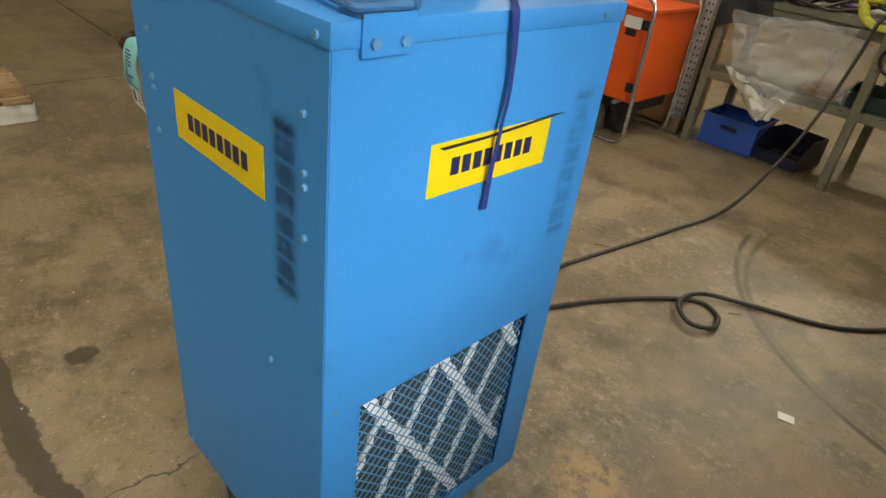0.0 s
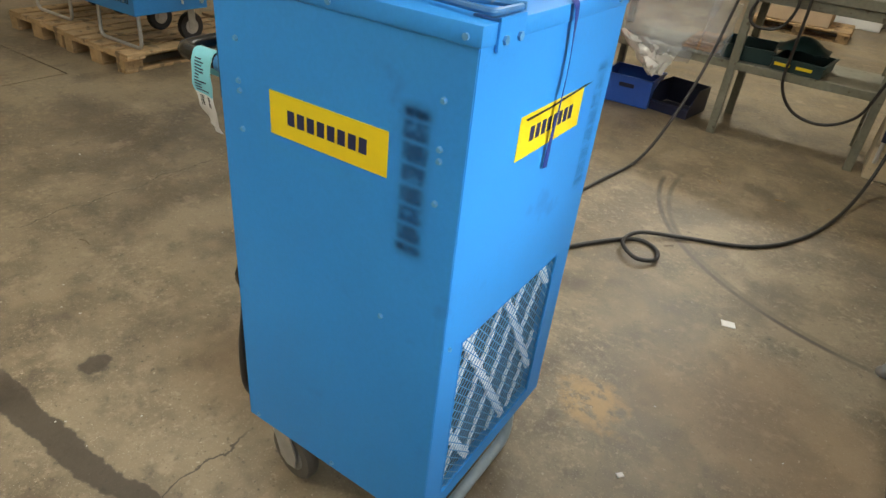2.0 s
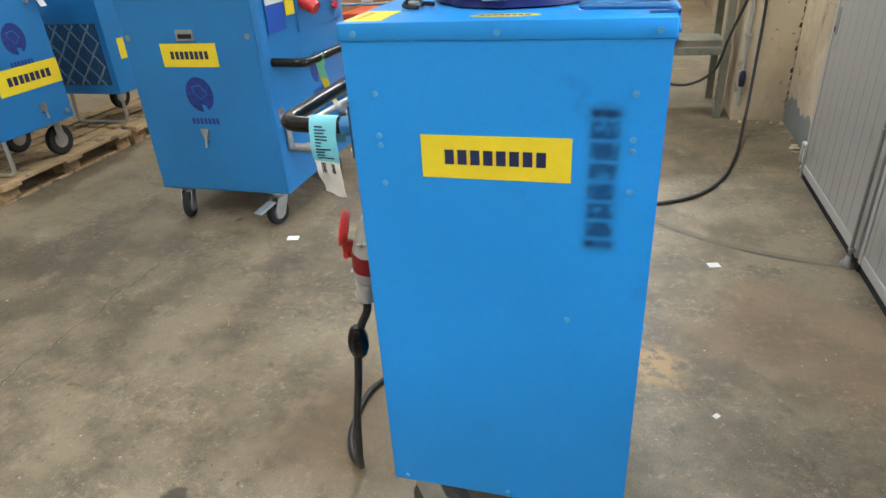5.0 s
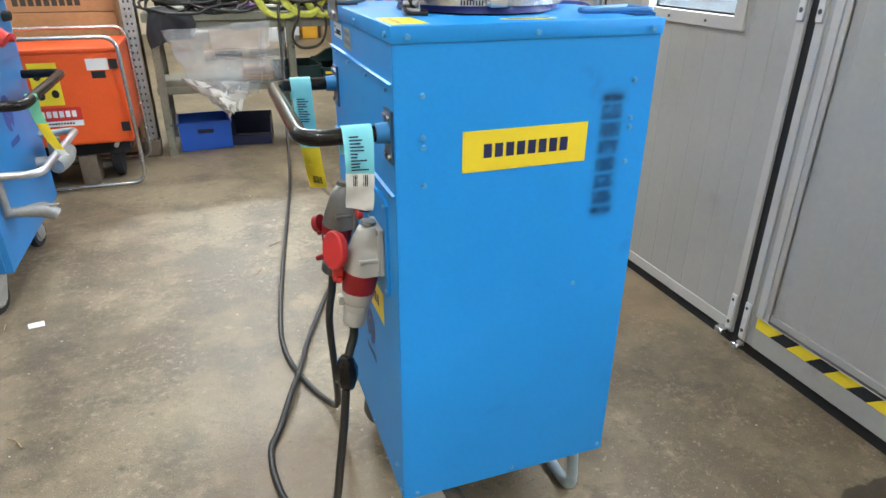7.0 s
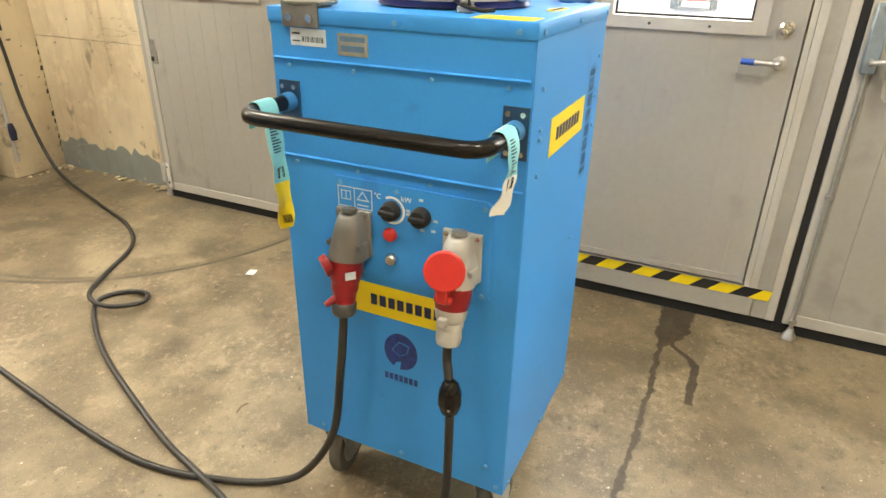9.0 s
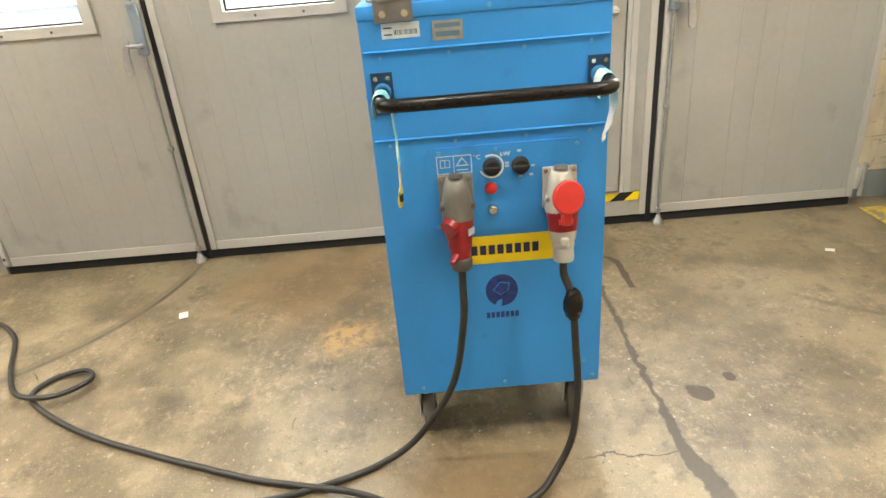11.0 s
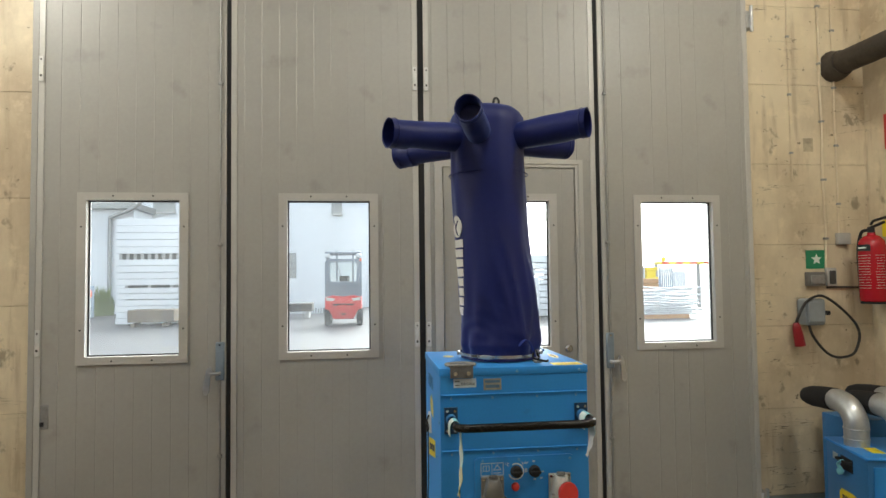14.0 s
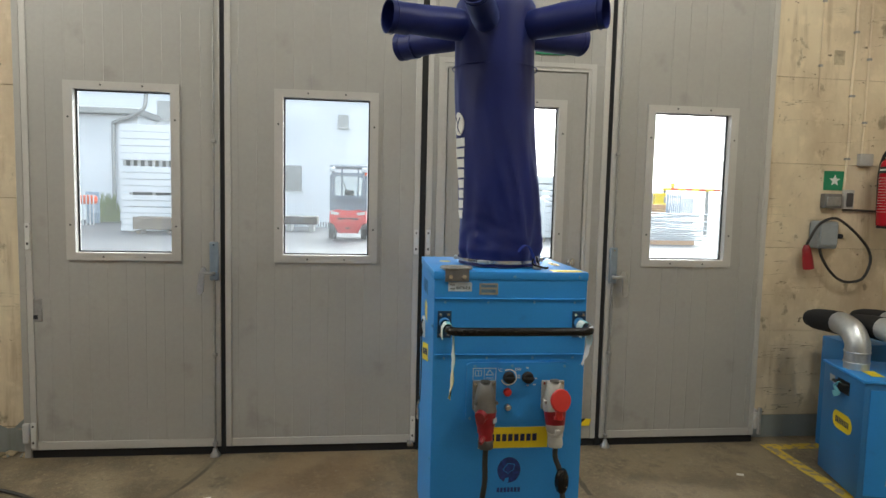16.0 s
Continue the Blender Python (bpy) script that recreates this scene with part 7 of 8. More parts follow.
coil("coiled_cable", "heap of coiled black cable on the workbench", -1.50, 4.72, 1.047, 0.26, 7, 0.011, CABLE, 3)
coil("coiled_cable", "heap of coiled black cable on the workbench", -0.78, 4.70, 1.047, 0.23, 8, 0.010, CABLE, 8)
for k, (sx, sy, seed) in enumerate(((-0.86, 4.62, 5), (-0.66, 4.66, 6), (-1.02, 4.75, 9))):
    rng = random.Random(seed)
    pts = []
    for q in range(34):
        a = 2 * math.pi * q / 11
        pts.append((sx + 0.17 * math.cos(a) * (1 + rng.uniform(-0.25, 0.25)), sy + 0.11 * math.sin(a) * (1 + rng.uniform(-0.25, 0.25)), 1.07 + 0.03 * q / 11 + rng.uniform(0, 0.03)))
    solid("lifting_sling", tube(fresh(), pts, 0.021, 8, 3, flat=0.5), HIVIS, "fluorescent yellow round sling heaped on the workbench", "sling", "slings")
bm = tube(fresh(), [(-1.22, 4.60, 1.075), (-1.12, 4.55, 1.08), (-1.05, 4.62, 1.09), (-1.18, 4.72, 1.075), (-1.30, 4.66, 1.08)], 0.03, 8, 6, flat=0.5)
solid("lifting_sling", bm, PURPLE, "purple round sling on the workbench", "sling", "slings")
bm = tube(fresh(), [(-0.80, 4.455, 1.10), (-0.80, 4.425, 1.02), (-0.86, 4.415, 0.86), (-0.80, 4.41, 0.78), (-0.66, 4.41, 0.80), (-0.60, 4.42, 0.92), (-0.62, 4.44, 1.05), (-0.70, 4.50, 1.10)], 0.010, 8, 6)
solid("hanging_cable", bm, CABLE, "black cable loop hanging off the workbench", "cable")
bm = tube(fresh(), [(-0.56, 4.46, 1.10), (-0.535, 4.42, 0.98), (-0.53, 4.415, 0.70), (-0.52, 4.41, 0.46), (-0.40, 4.41, 0.30), (-0.20, 4.40, 0.27), (-0.03, 4.39, 0.38), (0.04, 4.38, 0.62), (0.13, 4.37, 0.90), (0.17, 4.366, 1.05), (0.20, 4.36, 1.6), (0.21, 4.37, 2.4)], 0.010, 8, 6)
solid("hanging_cable", bm, CABLE, "black cable sagging from the workbench to the pillar", "cable")
for k, (sx, seed) in enumerate(((-0.92, 31), (-0.74, 32), (-0.58, 33))):
    rng = random.Random(seed)
    pts = []
    for q in range(15):
        a = 2 * math.pi * q / 7.3
        drop = max(0.0, -math.sin(a))
        pts.append((sx + 0.14 * math.cos(a) * (1 + rng.uniform(-0.2, 0.2)), 4.50 - 0.075 * drop + 0.05 * (1 - drop) * rng.random(), 1.115 - 0.115 * drop + rng.uniform(0, 0.03)))
    solid("lifting_sling", tube(fresh(), pts, 0.021, 8, 4, flat=0.45, radii=[0.017, 0.026, 0.016, 0.024, 0.018, 0.027, 0.015]), HIVIS, "fluorescent yellow round sling hanging over the workbench edge", "sling", "slings")
heap = thing("cable_heap", "heap of thick black cable loops over the yellow slings", "cable", at=(-0.72, 4.55, 1.046))
for k in range(10):
    rng = random.Random(50 + k)
    cx, rx, ry, tilt = -0.72 + rng.uniform(-0.14, 0.14), rng.uniform(0.17, 0.30), rng.uniform(0.06, 0.11), rng.uniform(-0.05, 0.16)
    line = []
    for q in range(18):
        a = 2 * math.pi * q / 18
        y = 4.535 + 0.012 * k + ry * math.sin(a)
        line.append((cx + rx * math.cos(a), y, max(1.06 if y > 4.44 else 1.0, 1.125 + 0.010 * k + tilt * ry * 3 * math.sin(a) + 0.02 * math.cos(2 * a + k) + rng.uniform(-0.008, 0.008))))
    part("cable_loop", tube(fresh(), line, 0.0100, 7, 4, True), CABLE, heap)
tangle = thing("cable_tangle", "tangle of black cables spilling over the workbench edge", "cable", at=(-1.42, 4.52, 1.046))
knots = random.Random(21)
for k in range(9):
    cx, rx, rz = -1.50 + knots.uniform(-0.20, 0.26), knots.uniform(0.16, 0.32), knots.uniform(0.045, 0.085)
    tip = knots.uniform(-0.3, 0.3)
    line = []
    for q in range(16):
        a = 2 * math.pi * q / 16
        z = 1.075 + 0.5 * rz + (rz * math.sin(a) + tip * rx * 0.4 * math.cos(a)) * 0.9 + knots.uniform(-0.01, 0.01)
        y = 4.425 + 0.012 * k if z < 1.065 else 4.47 + 0.03 * k + 0.05 * math.sin(a)
        line.append((cx + rx * math.cos(a), y, z))
    part("cable_loop", tube(fresh(), line, 0.0095, 7, 4, True), CABLE, tangle)
# black cloth and clear film over the bench end
bm = fresh()
rows = []
for i in range(15):
    f = i / 14
    row = []
    for j in range(9):
        g = j / 8
        row.append((-1.86 + 0.30 * g + 0.02 * math.sin(6 * f + 4 * g), 4.62 - 0.19 * min(1, f * 2.2) - 0.02 * math.sin(g * 9), 1.062 - 0.36 * max(0, f - 0.35) * (1.1 - 0.4 * g) + 0.02 * math.sin(5 * g)))
    rows.append(row)
solid("black_cloth", sheet(bm, rows, 0.004), CLOTH, "charcoal cloth draped over the workbench edge", "cloth")


def crumpled(name, label, corners, mat, seed, depth=0.09, n=26):
    """Crumpled film hung between four corners (u across, v down)."""
    bm = fresh()
    a, b, c, d = [Vector(p) for p in corners]
    rows = []
    for i in range(n):
        f = i / (n - 1)
        row = []
        for j in range(n):
            g = j / (n - 1)
            p = (a * (1 - g) + b * g) * (1 - f) + (d * (1 - g) + c * g) * f
            w = 0.6 * noise.noise(Vector((g * 2.2 + seed, f * 2.2, 1))) + 0.55 * abs(noise.noise(Vector((g * 6 + seed, f * 4, 4)))) + 0.42 * abs(noise.noise(Vector((g * 13, f * 9 + seed, 8)))) + 0.2 * abs(noise.noise(Vector((g * 27, f * 22 + seed, 3))))
            bulge = math.sin(math.pi * g) * (0.3 + 0.7 * f)
            row.append(p + Vector((0.03 * noise.noise(Vector((g * 4, f * 4, seed))), -depth * (w + 0.8 * bulge), 0.03 * noise.noise(Vector((f * 5, g * 5, seed + 3))))))
        rows.append(row)
    return solid(name, sheet(bm, rows, 0.0015), mat, label, "plastic film")


crumpled("plastic_bag", "large crumpled clear plastic bag hanging off the workbench", [(-1.78, 4.42, 0.93), (-1.02, 4.42, 0.98), (-1.16, 4.44, 0.44), (-1.62, 4.43, 0.50)], FILM, 1, 0.09, 44)
crumpled("plastic_bag", "milky plastic bag hanging below the clear one", [(-1.70, 4.39, 0.60), (-1.22, 4.39, 0.55), (-1.30, 4.40, 0.34), (-1.42, 4.40, 0.32)], FILM_MILKY, 4, 0.07, 20)
crumpled("plastic_bag", "crumpled clear plastic sheet beside the trays", [(-1.10, 4.43, 0.96), (-0.92, 4.44, 0.90), (-0.94, 4.44, 0.56), (-1.12, 4.43, 0.54)], FILM, 7, 0.05, 18)
# cans at the bench end
for x, y, r, h, mat, lab_ in ((-0.215, 4.62, 0.034, 0.20, FRAME, "grey spray can"), (-0.13, 4.60, 0.033, 0.21, CRATE_BLUE, "blue and red spray can"), (-0.045, 4.56, 0.036, 0.085, BRIGHT_RED, "short red tin")):
    can = thing("spray_can", lab_ + " standing on the workbench", "can", at=(x, y, 1.0455))
    part("body", lathe(fresh(), [(r * 0.92, 1.0455), (r, 1.052), (r, 1.0455 + h * 0.82), (r * 0.7, 1.0455 + h * 0.92), (r * 0.55, 1.0455 + h)], (x, y, 0), "z", 20), mat, can)
    part("cap", rod(fresh(), (x, y, 1.0455 + h), (x, y, 1.0455 + h + 0.03), r * 0.5), BRIGHT_RED if mat is CRATE_BLUE else mat, can)
solid("yellow_jug", box(fresh(), (-0.02, 4.66, 1.0455), (0.07, 4.80, 1.30), 0.02, 2), material("amber_plastic", (0.72, 0.33, 0.01), 0.4, 0, 0.06, 8), "amber plastic jug standing on the workbench", "jug")
solid("red_toolbox", box(fresh(), (-1.60, 4.88, 1.0455), (-1.25, 5.06, 1.13), 0.01), RED, "low red metal toolbox on the workbench", "toolbox")

# ---- far end of the hall, seen under the bench ----
def pallet(x0, y0, along_y, mat=WOOD, name="pallet", label="worn wooden transport pallet on the floor"):
    """A 1.2 x 0.8 m pallet with its corner at (x0, y0)."""
    ob = thing(name, label, "pallet", "pallets")
    rng = random.Random(int(x0 * 100) + int(y0 * 37))
    for x in (0.0, 0.3275, 0.655):
        part("skid", box(fresh(), (x, 0, 0), (x + 0.10 + 0.045 * (x == 0.3275), 1.2, 0.022), 0.003), mat, ob)
        for y in (0.0, 0.5275, 1.055):
            part("block", box(fresh(), (x, y, 0.022), (x + 0.10 + 0.045 * (x == 0.3275), y + 0.145, 0.100), 0.004), mat, ob)
    for y in (0.0, 0.5275, 1.055):
        part("cross_board", box(fresh(), (0, y, 0.100), (0.8, y + 0.145, 0.122), 0.003), mat, ob)
    for k, (x, w) in enumerate(((0.0, 0.145), (0.187, 0.10), (0.3275, 0.145), (0.515, 0.10), (0.655, 0.145))):
        part("top_board", box(fresh(), (x, rng.uniform(0, 0.006), 0.122), (x + w, 1.2 - rng.uniform(0, 0.006), 0.144), 0.003), mat, ob)
    ob.matrix_basis = pose(x0, y0, 0) if along_y else pose(x0, y0 + 0.8, 0, 0, 0, -90)
    return ob


pallet(-1.55, 9.3, False)
carton = thing("carton", "cardboard box wrapped in clear film on a pallet", "box", at=(-1.0, 9.7, 0.145))
part("carton_body", box(fresh(), (-1.45, 9.35, 0.145), (-0.62, 10.0, 0.72), 0.01), material("brown_carton", (0.40, 0.30, 0.20), 0.8, 0, 0.1, 4), carton)
part("print", prism(fresh(), rect(-1.12, 0.40, -0.86, 0.54), lambda u, v, w: (u, 9.35 - w, v), 0.001), material("grey_print", (0.22, 0.20, 0.18), 0.8), carton)
pallet(-4.86, -0.36, True, WOOD, "pallet", "worn wooden pallet with torn film round its foot")
bm = fresh()
bmesh.ops.create_grid(bm, x_segments=34, y_segments=8, size=0.5)
for v in bm.verts:
    u, w = v.co.x + 0.5, v.co.y + 0.5
    along, out = u * 0.75, 0.010 + 0.016 * w * noise.noise(Vector((u * 14, w * 3, 2))) + 0.012 * (1 - w) ** 2
    x, y = (-4.06 + out, 0.35 + along) if along < 0.49 else (-4.06 - (along - 0.49), 0.84 + out)
    v.co = Vector((x, y, 0.003 + 0.100 * w * (1 + 0.25 * noise.noise(Vector((u * 9, 4, 1))))))
bmesh.ops.solidify(bm, geom=bm.faces[:], thickness=0.0012)
for k in range(3):
    solid("timber_board", box(fresh(), (-4.84 + 0.26 * k, -0.35, 0.1445), (-4.595 + 0.26 * k, 0.832 - 0.006 * k, 0.196), 0.004), WOOD, "pale sawn timber board lying on a pallet", "board", "boards on the pallet")
solid("torn_film", bm, FILM_MILKY, "torn milky film bunched round a pallet's foot", "film")
cabinet = thing("low_cabinet", "low white metal cabinet against the far wall", "cabinet", at=(-0.4, 11.6, 0))
part("body", box(fresh(), (-0.95, 11.40, 0.06), (0.10, 11.80, 0.62), 0.01), SHEET_WHITE, cabinet)
part("door", box(fresh(), (-0.93, 11.388, 0.08), (-0.43, 11.40, 0.60), 0.004), SHEET_WHITE, cabinet)
part("door", box(fresh(), (-0.41, 11.388, 0.08), (0.08, 11.40, 0.60), 0.004), SHEET_WHITE, cabinet)
part("plinth", box(fresh(), (-0.93, 11.42, 0), (0.08, 11.78, 0.06)), DULL, cabinet)
solid("yellow_box", box(fresh(), (0.16, 11.45, 0.0), (0.44, 11.8, 0.66), 0.01), material("yellow_amber_box", (0.70, 0.36, 0.015), 0.5), "yellow box standing by the far wall", "box")

solid("white_box", box(fresh(), (-0.90, 10.86, 0.0), (-0.05, 11.40, 0.30), 0.02, 2), SHEET_WHITE, "low white box on the floor at the far end", "box")

# ---- orange machine, timber crate and post ----
gen = thing("orange_generator", "orange steel generator cabinet in a tubular frame", "generator", at=(-2.35, 4.1, 0))
part("cabinet", box(fresh(), (-2.70, 3.87, 0.295), (-2.03, 4.50, 0.875), 0.006, 2), ORANGE, gen)
part("top_lip", box(fresh(), (-2.715, 3.855, 0.875), (-2.015, 4.51, 0.900), 0.005), ORANGE, gen)


def on_gen(u, v, w):
    return (u, 3.87 - w, v)


front = part("front_door", prism(fresh(), rect(-2.68, 0.31, -2.065, 0.865), on_gen, 0.008), ORANGE, gen, "orange front door")
for v in (0.80, 0.40):
    part("hinge", prism(fresh(), rect(-2.085, v - 0.030, -2.035, v + 0.030), on_gen, 0.012, 0.008), RUBBER, front, "black hinge")
note = part("label", prism(fresh(), rect(-2.215, 0.765, -2.09, 0.835), on_gen, 0.001, 0.008), WHITE, front, "white label")
part("label", prism(fresh(), rect(-2.195, 0.715, -2.115, 0.760), on_gen, 0.001, 0.008), RUBBER, front, "small black label")
part("label", prism(fresh(), rect(-2.54, 0.56, -2.38, 0.82), on_gen, 0.001, 0.008), YELLOW, front, "yellow hazard label")
for u, v in ((-2.50, 0.74), (-2.42, 0.74), (-2.50, 0.62), (-2.42, 0.63)):
    part("pictogram", prism(fresh(), oval(u, v, 0.022, 0.026, 10), on_gen, 0.0006, 0.009), RUBBER, front)
brand = part("label", prism(fresh(), rect(-2.60, 0.46, -2.30, 0.545), on_gen, 0.001, 0.008), BRIGHT_RED, front, "red and white brand label")
for k in range(7):
    part("brand_bars", word_bars(fresh(), -2.55714 + 0.035714 * k, 0.503, 0.035714, 0.040, 1, on_gen, 0.0006, 0.009), WHITE, front)
part("brand_base", prism(fresh(), rect(-2.60, 0.425, -2.30, 0.4595), on_gen, 0.001, 0.008), WHITE, front)
for k in range(12):
    part("brand_web", word_bars(fresh(), -2.54167 + 0.016667 * k, 0.443, 0.016667, 0.010, 1, on_gen, 0.0006, 0.009), RUBBER, front)
bm = pipe(fresh(), [(-2.95, 3.84, 0.965), (-2.015, 3.84, 0.965), (-2.00, 3.84, 0.016), (-2.95, 3.84, 0.016)], 0.0135, 0.09, 12)
part("tube_frame", bm, STEEL, gen, "bright steel tube frame")
bm = pipe(fresh(), [(-2.95, 4.46, 0.965), (-2.015, 4.46, 0.965), (-2.00, 4.46, 0.016), (-2.95, 4.46, 0.016)], 0.0135, 0.09, 12)
part("tube_frame", bm, STEEL, gen, "bright steel tube frame")
for x in (-2.64, -2.14):
    part("cross_bar", rod(fresh(), (x, 3.84, 0.28), (x, 4.46, 0.28), 0.014), DULL, gen)
# near-black box in place of the shaded gap below the orange cabinet
part("gap_shade", box(fresh(), (-2.66, 3.96, 0.20), (-2.07, 4.45, 0.294), 0.004), DARK, gen, "dark box standing in for the shaded gap under the cabinet")
part("support_block", box(fresh(), (-2.40, 3.93, 0.0), (-2.29, 4.10, 0.199), 0.006), OLD_WOOD, gen, "worn grey timber block")
for x in (-2.62, -2.18):
    part("wheel", lathe(fresh(), [(0.05, -0.03), (0.12, -0.03), (0.13, 0), (0.12, 0.03), (0.05, 0.03)], (x, 4.1, 0.131), "x", 22), RUBBER, gen)
crate_w = thing("timber_crate", "orange-brown plywood crate standing behind the generator", "crate", at=(-2.5, 4.85, 0))
for z0, z1 in ((0.02, 0.395), (0.399, 0.723), (0.727, 1.050), (1.056, 1.45)):
    part("board", box(fresh(), (-3.2, 4.60 + 0.006 * (z0 > 1), z0), (-2.07, 4.63, z1), 0.004), CRATE_WOOD, crate_w)
for k in range(5):
    part("board", box(fresh(), (-2.085, 4.631, 0.02 + k * 0.295), (-2.065, 5.2, 0.305 + k * 0.295), 0.004), CRATE_WOOD, crate_w)
part("crate_frame", box(fresh(), (-3.2, 4.64, 0.0), (-2.10, 5.2, 1.45)), OLD_WOOD, crate_w)
for k in range(9):
    part("mark", word_bars(fresh(), -2.680 + 0.0475 * k, 1.118, 0.0475, 0.044, 1, lambda u, v, w: (u, 4.606 - w, v), 0.001), RUST_PIPE, crate_w)
part("note", box(fresh(), (-2.84, 4.597, 0.86), (-2.735, 4.5995, 1.045)), WHITE, crate_w, "white paper note")
post = thing("galvanised_post", "perforated galvanised upright post", "post", at=(-1.98, 4.45, 0))
part("upright", box(fresh(), (-2.025, 4.54, 0.0), (-1.945, 4.59, 2.4), 0.004), GALV, post)
for x in (-2.025, -1.9535):
    part("flange", box(fresh(), (x, 4.524, 0.0), (x + 0.0085, 4.5395, 2.4), 0.002), GALV, post)
for k in range(46):
    for x in (-2.000, -1.970):
        part("slot", prism(fresh(), rect(x - 0.0055, 0.064 + k * 0.05, x + 0.0055, 0.080 + k * 0.05), lambda u, v, w: (u, 4.54 - w, v), 0.0015), DARK, post)
part("foot_block", box(fresh(), (-2.06, 4.50, 0.0), (-1.93, 4.62, 0.12), 0.008), OLD_WOOD, post)
dark_stock = thing("stacked_posts", "dark bundle of steel profiles beside the workbench", "steel profiles", at=(-1.95, 4.75, 0))
for k in range(4):
    part("profile", box(fresh(), (-2.03 + 0.022 * k, 4.66 + 0.05 * k, 0), (-2.012 + 0.022 * k, 4.70 + 0.05 * k, 1.9 + 0.1 * (k % 2)), 0.002), RUST_PIPE, dark_stock)

# ---- other heaters ----
big = thing("large_heater", "large blue heater cabinet on casters beside the pallets", "heater", at=(-2.81, 2.7, 0))
LX0, LX1, LY0, LY1, LZ0, LZ1 = -3.21, -2.40, 2.19, 3.20, 0.186, 1.29


def on_big_front(u, v, w):
    return (u, LY0 - w, v)


def on_big_side(u, v, w):
    return (LX1 + w, u, v)


part("cabinet", box(fresh(), (LX0, LY0, LZ0), (LX1, LY1, LZ1 - 0.03), 0.004, 2), BLUE_PARKED, big)
part("lid", box(fresh(), (LX0 - 0.006, LY0 - 0.006, LZ1 - 0.03), (LX1 + 0.006, LY1 + 0.006, LZ1), 0.003), BLUE_PARKED, big)
part("front_door", prism(fresh(), rect(LX0 + 0.012, LZ0 + 0.012, LX1 - 0.028, LZ1 - 0.045), on_big_front, 0.004), BLUE_PARKED, big)
rent_sticker(big, -2.827, 0.936, 0.328, 0.118, lambda u, v, w: on_big_front(u, v, w + 0.004))
emblem(big, -2.82, 0.735, 0.082, lambda u, v, w: on_big_front(u, v, w + 0.004), BLUE_PARKED)
emblem(big, 2.73, 0.76, 0.075, on_big_side, BLUE_PARKED)
bm = prism(fresh(), rect(-2.872, 1.010, -2.772, 1.062), on_big_front, 0.010, 0.004)
latch = part("latch", bm, ZINC, big, "recessed zinc latch")
part("latch_slot", prism(fresh(), rect(-2.862, 1.020, -2.782, 1.042), on_big_front, 0.0012, 0.0142), DARK, latch)
for u in (-3.17, -2.47):
    part("screw", prism(fresh(), oval(u, 1.026, 0.014, n=10), on_big_front, 0.006, 0.004), DULL, big)
bm = fresh()
prism(bm, [(-2.86, 0.55), (-2.81, 0.55), (-2.825, 0.49), (-2.845, 0.49)], on_big_front, 0.012, 0.004)
rod(bm, (-2.835, LY0 - 0.016, 0.51), (-2.835, LY0 - 0.030, 0.45), 0.007, seg=8)
part("padlock_latch", bm, ZINC, big, "small zinc toggle latch")
part("tag_card", box(fresh(), (-2.393, 2.26, 1.02), (-2.388, 2.44, 1.20), 0.001), CRATE_BLUE, big, "blue and white card")
part("tag_card_top", box(fresh(), (-2.3875, 2.26, 1.155), (-2.3865, 2.44, 1.20)), WHITE, big)
part("yellow_card", box(fresh(), (-2.394, 2.46, 1.08), (-2.390, 2.56, 1.28), 0.001), YELLOW, big, "yellow card")
p2_ = part("control_panel", prism(fresh(), rect(2.585, 0.98, 3.14, 1.24), on_big_side, 0.008), BLUE_PARKED, big, "blue control panel")
part("socket_body", tube(fresh(), [(LX1 + 0.008, 2.655, 1.135), (LX1 + 0.05, 2.650, 1.120), (LX1 + 0.095, 2.645, 1.090)], 0.05, 16, 3, radii=[0.042, 0.042, 0.036]), BRIGHT_RED, p2_, "red power socket")
part("red_button", rod(fresh(), (LX1 + 0.008, 3.05, 1.06), (LX1 + 0.035, 3.05, 1.06), 0.022), BRIGHT_RED, p2_)
part("knob", rod(fresh(), (LX1 + 0.008, 3.05, 1.16), (LX1 + 0.045, 3.05, 1.16), 0.028, 0.02), RUBBER, p2_)
bm = pipe(fresh(), [(LX1, 2.26, 0.885), (LX1 + 0.185, 2.26, 0.88), (LX1 + 0.185, 3.14, 0.87), (LX1, 3.14, 0.87)], 0.022, 0.07, 14)
part("handle", bm, BLACK_TUBE, big, "black sleeved handle")
bm = pipe(fresh(), [(LX1, 2.25, 0.60), (LX1 + 0.185, 2.26, 0.595), (LX1 + 0.185, 3.15, 0.565), (LX1, 3.15, 0.55)], 0.017, 0.07, 14)
part("bumper_bar", bm, ZINC, big, "bent zinc guard bar")
part("bar_plate", prism(fresh(), rect(2.225, 0.56, 2.275, 0.65), on_big_side, 0.006), ZINC, big)
bm = fresh()
rod(bm, (LX1, 2.29, 0.425), (LX1 + 0.10, 2.29, 0.425), 0.024)
tube(bm, [(LX1 + 0.09, 2.29, 0.425), (LX1 + 0.15, 2.30, 0.42), (LX1 + 0.19, 2.31, 0.39)], 0.03, 12, 3, radii=[0.028, 0.036, 0.03])
box(bm, (LX1 + 0.13, 2.28, 0.44), (LX1 + 0.21, 2.30, 0.448), 0.002)
pipe(bm, [(LX1 + 0.02, 2.27, 0.43), (LX1 + 0.02, 2.26, 0.58)], 0.016)
part("drain_tap", bm, DULL, big, "grimy steel drain tap")
bm = fresh()
rod(bm, (LX1, 2.98, 0.44), (LX1 + 0.12, 2.98, 0.44), 0.035)
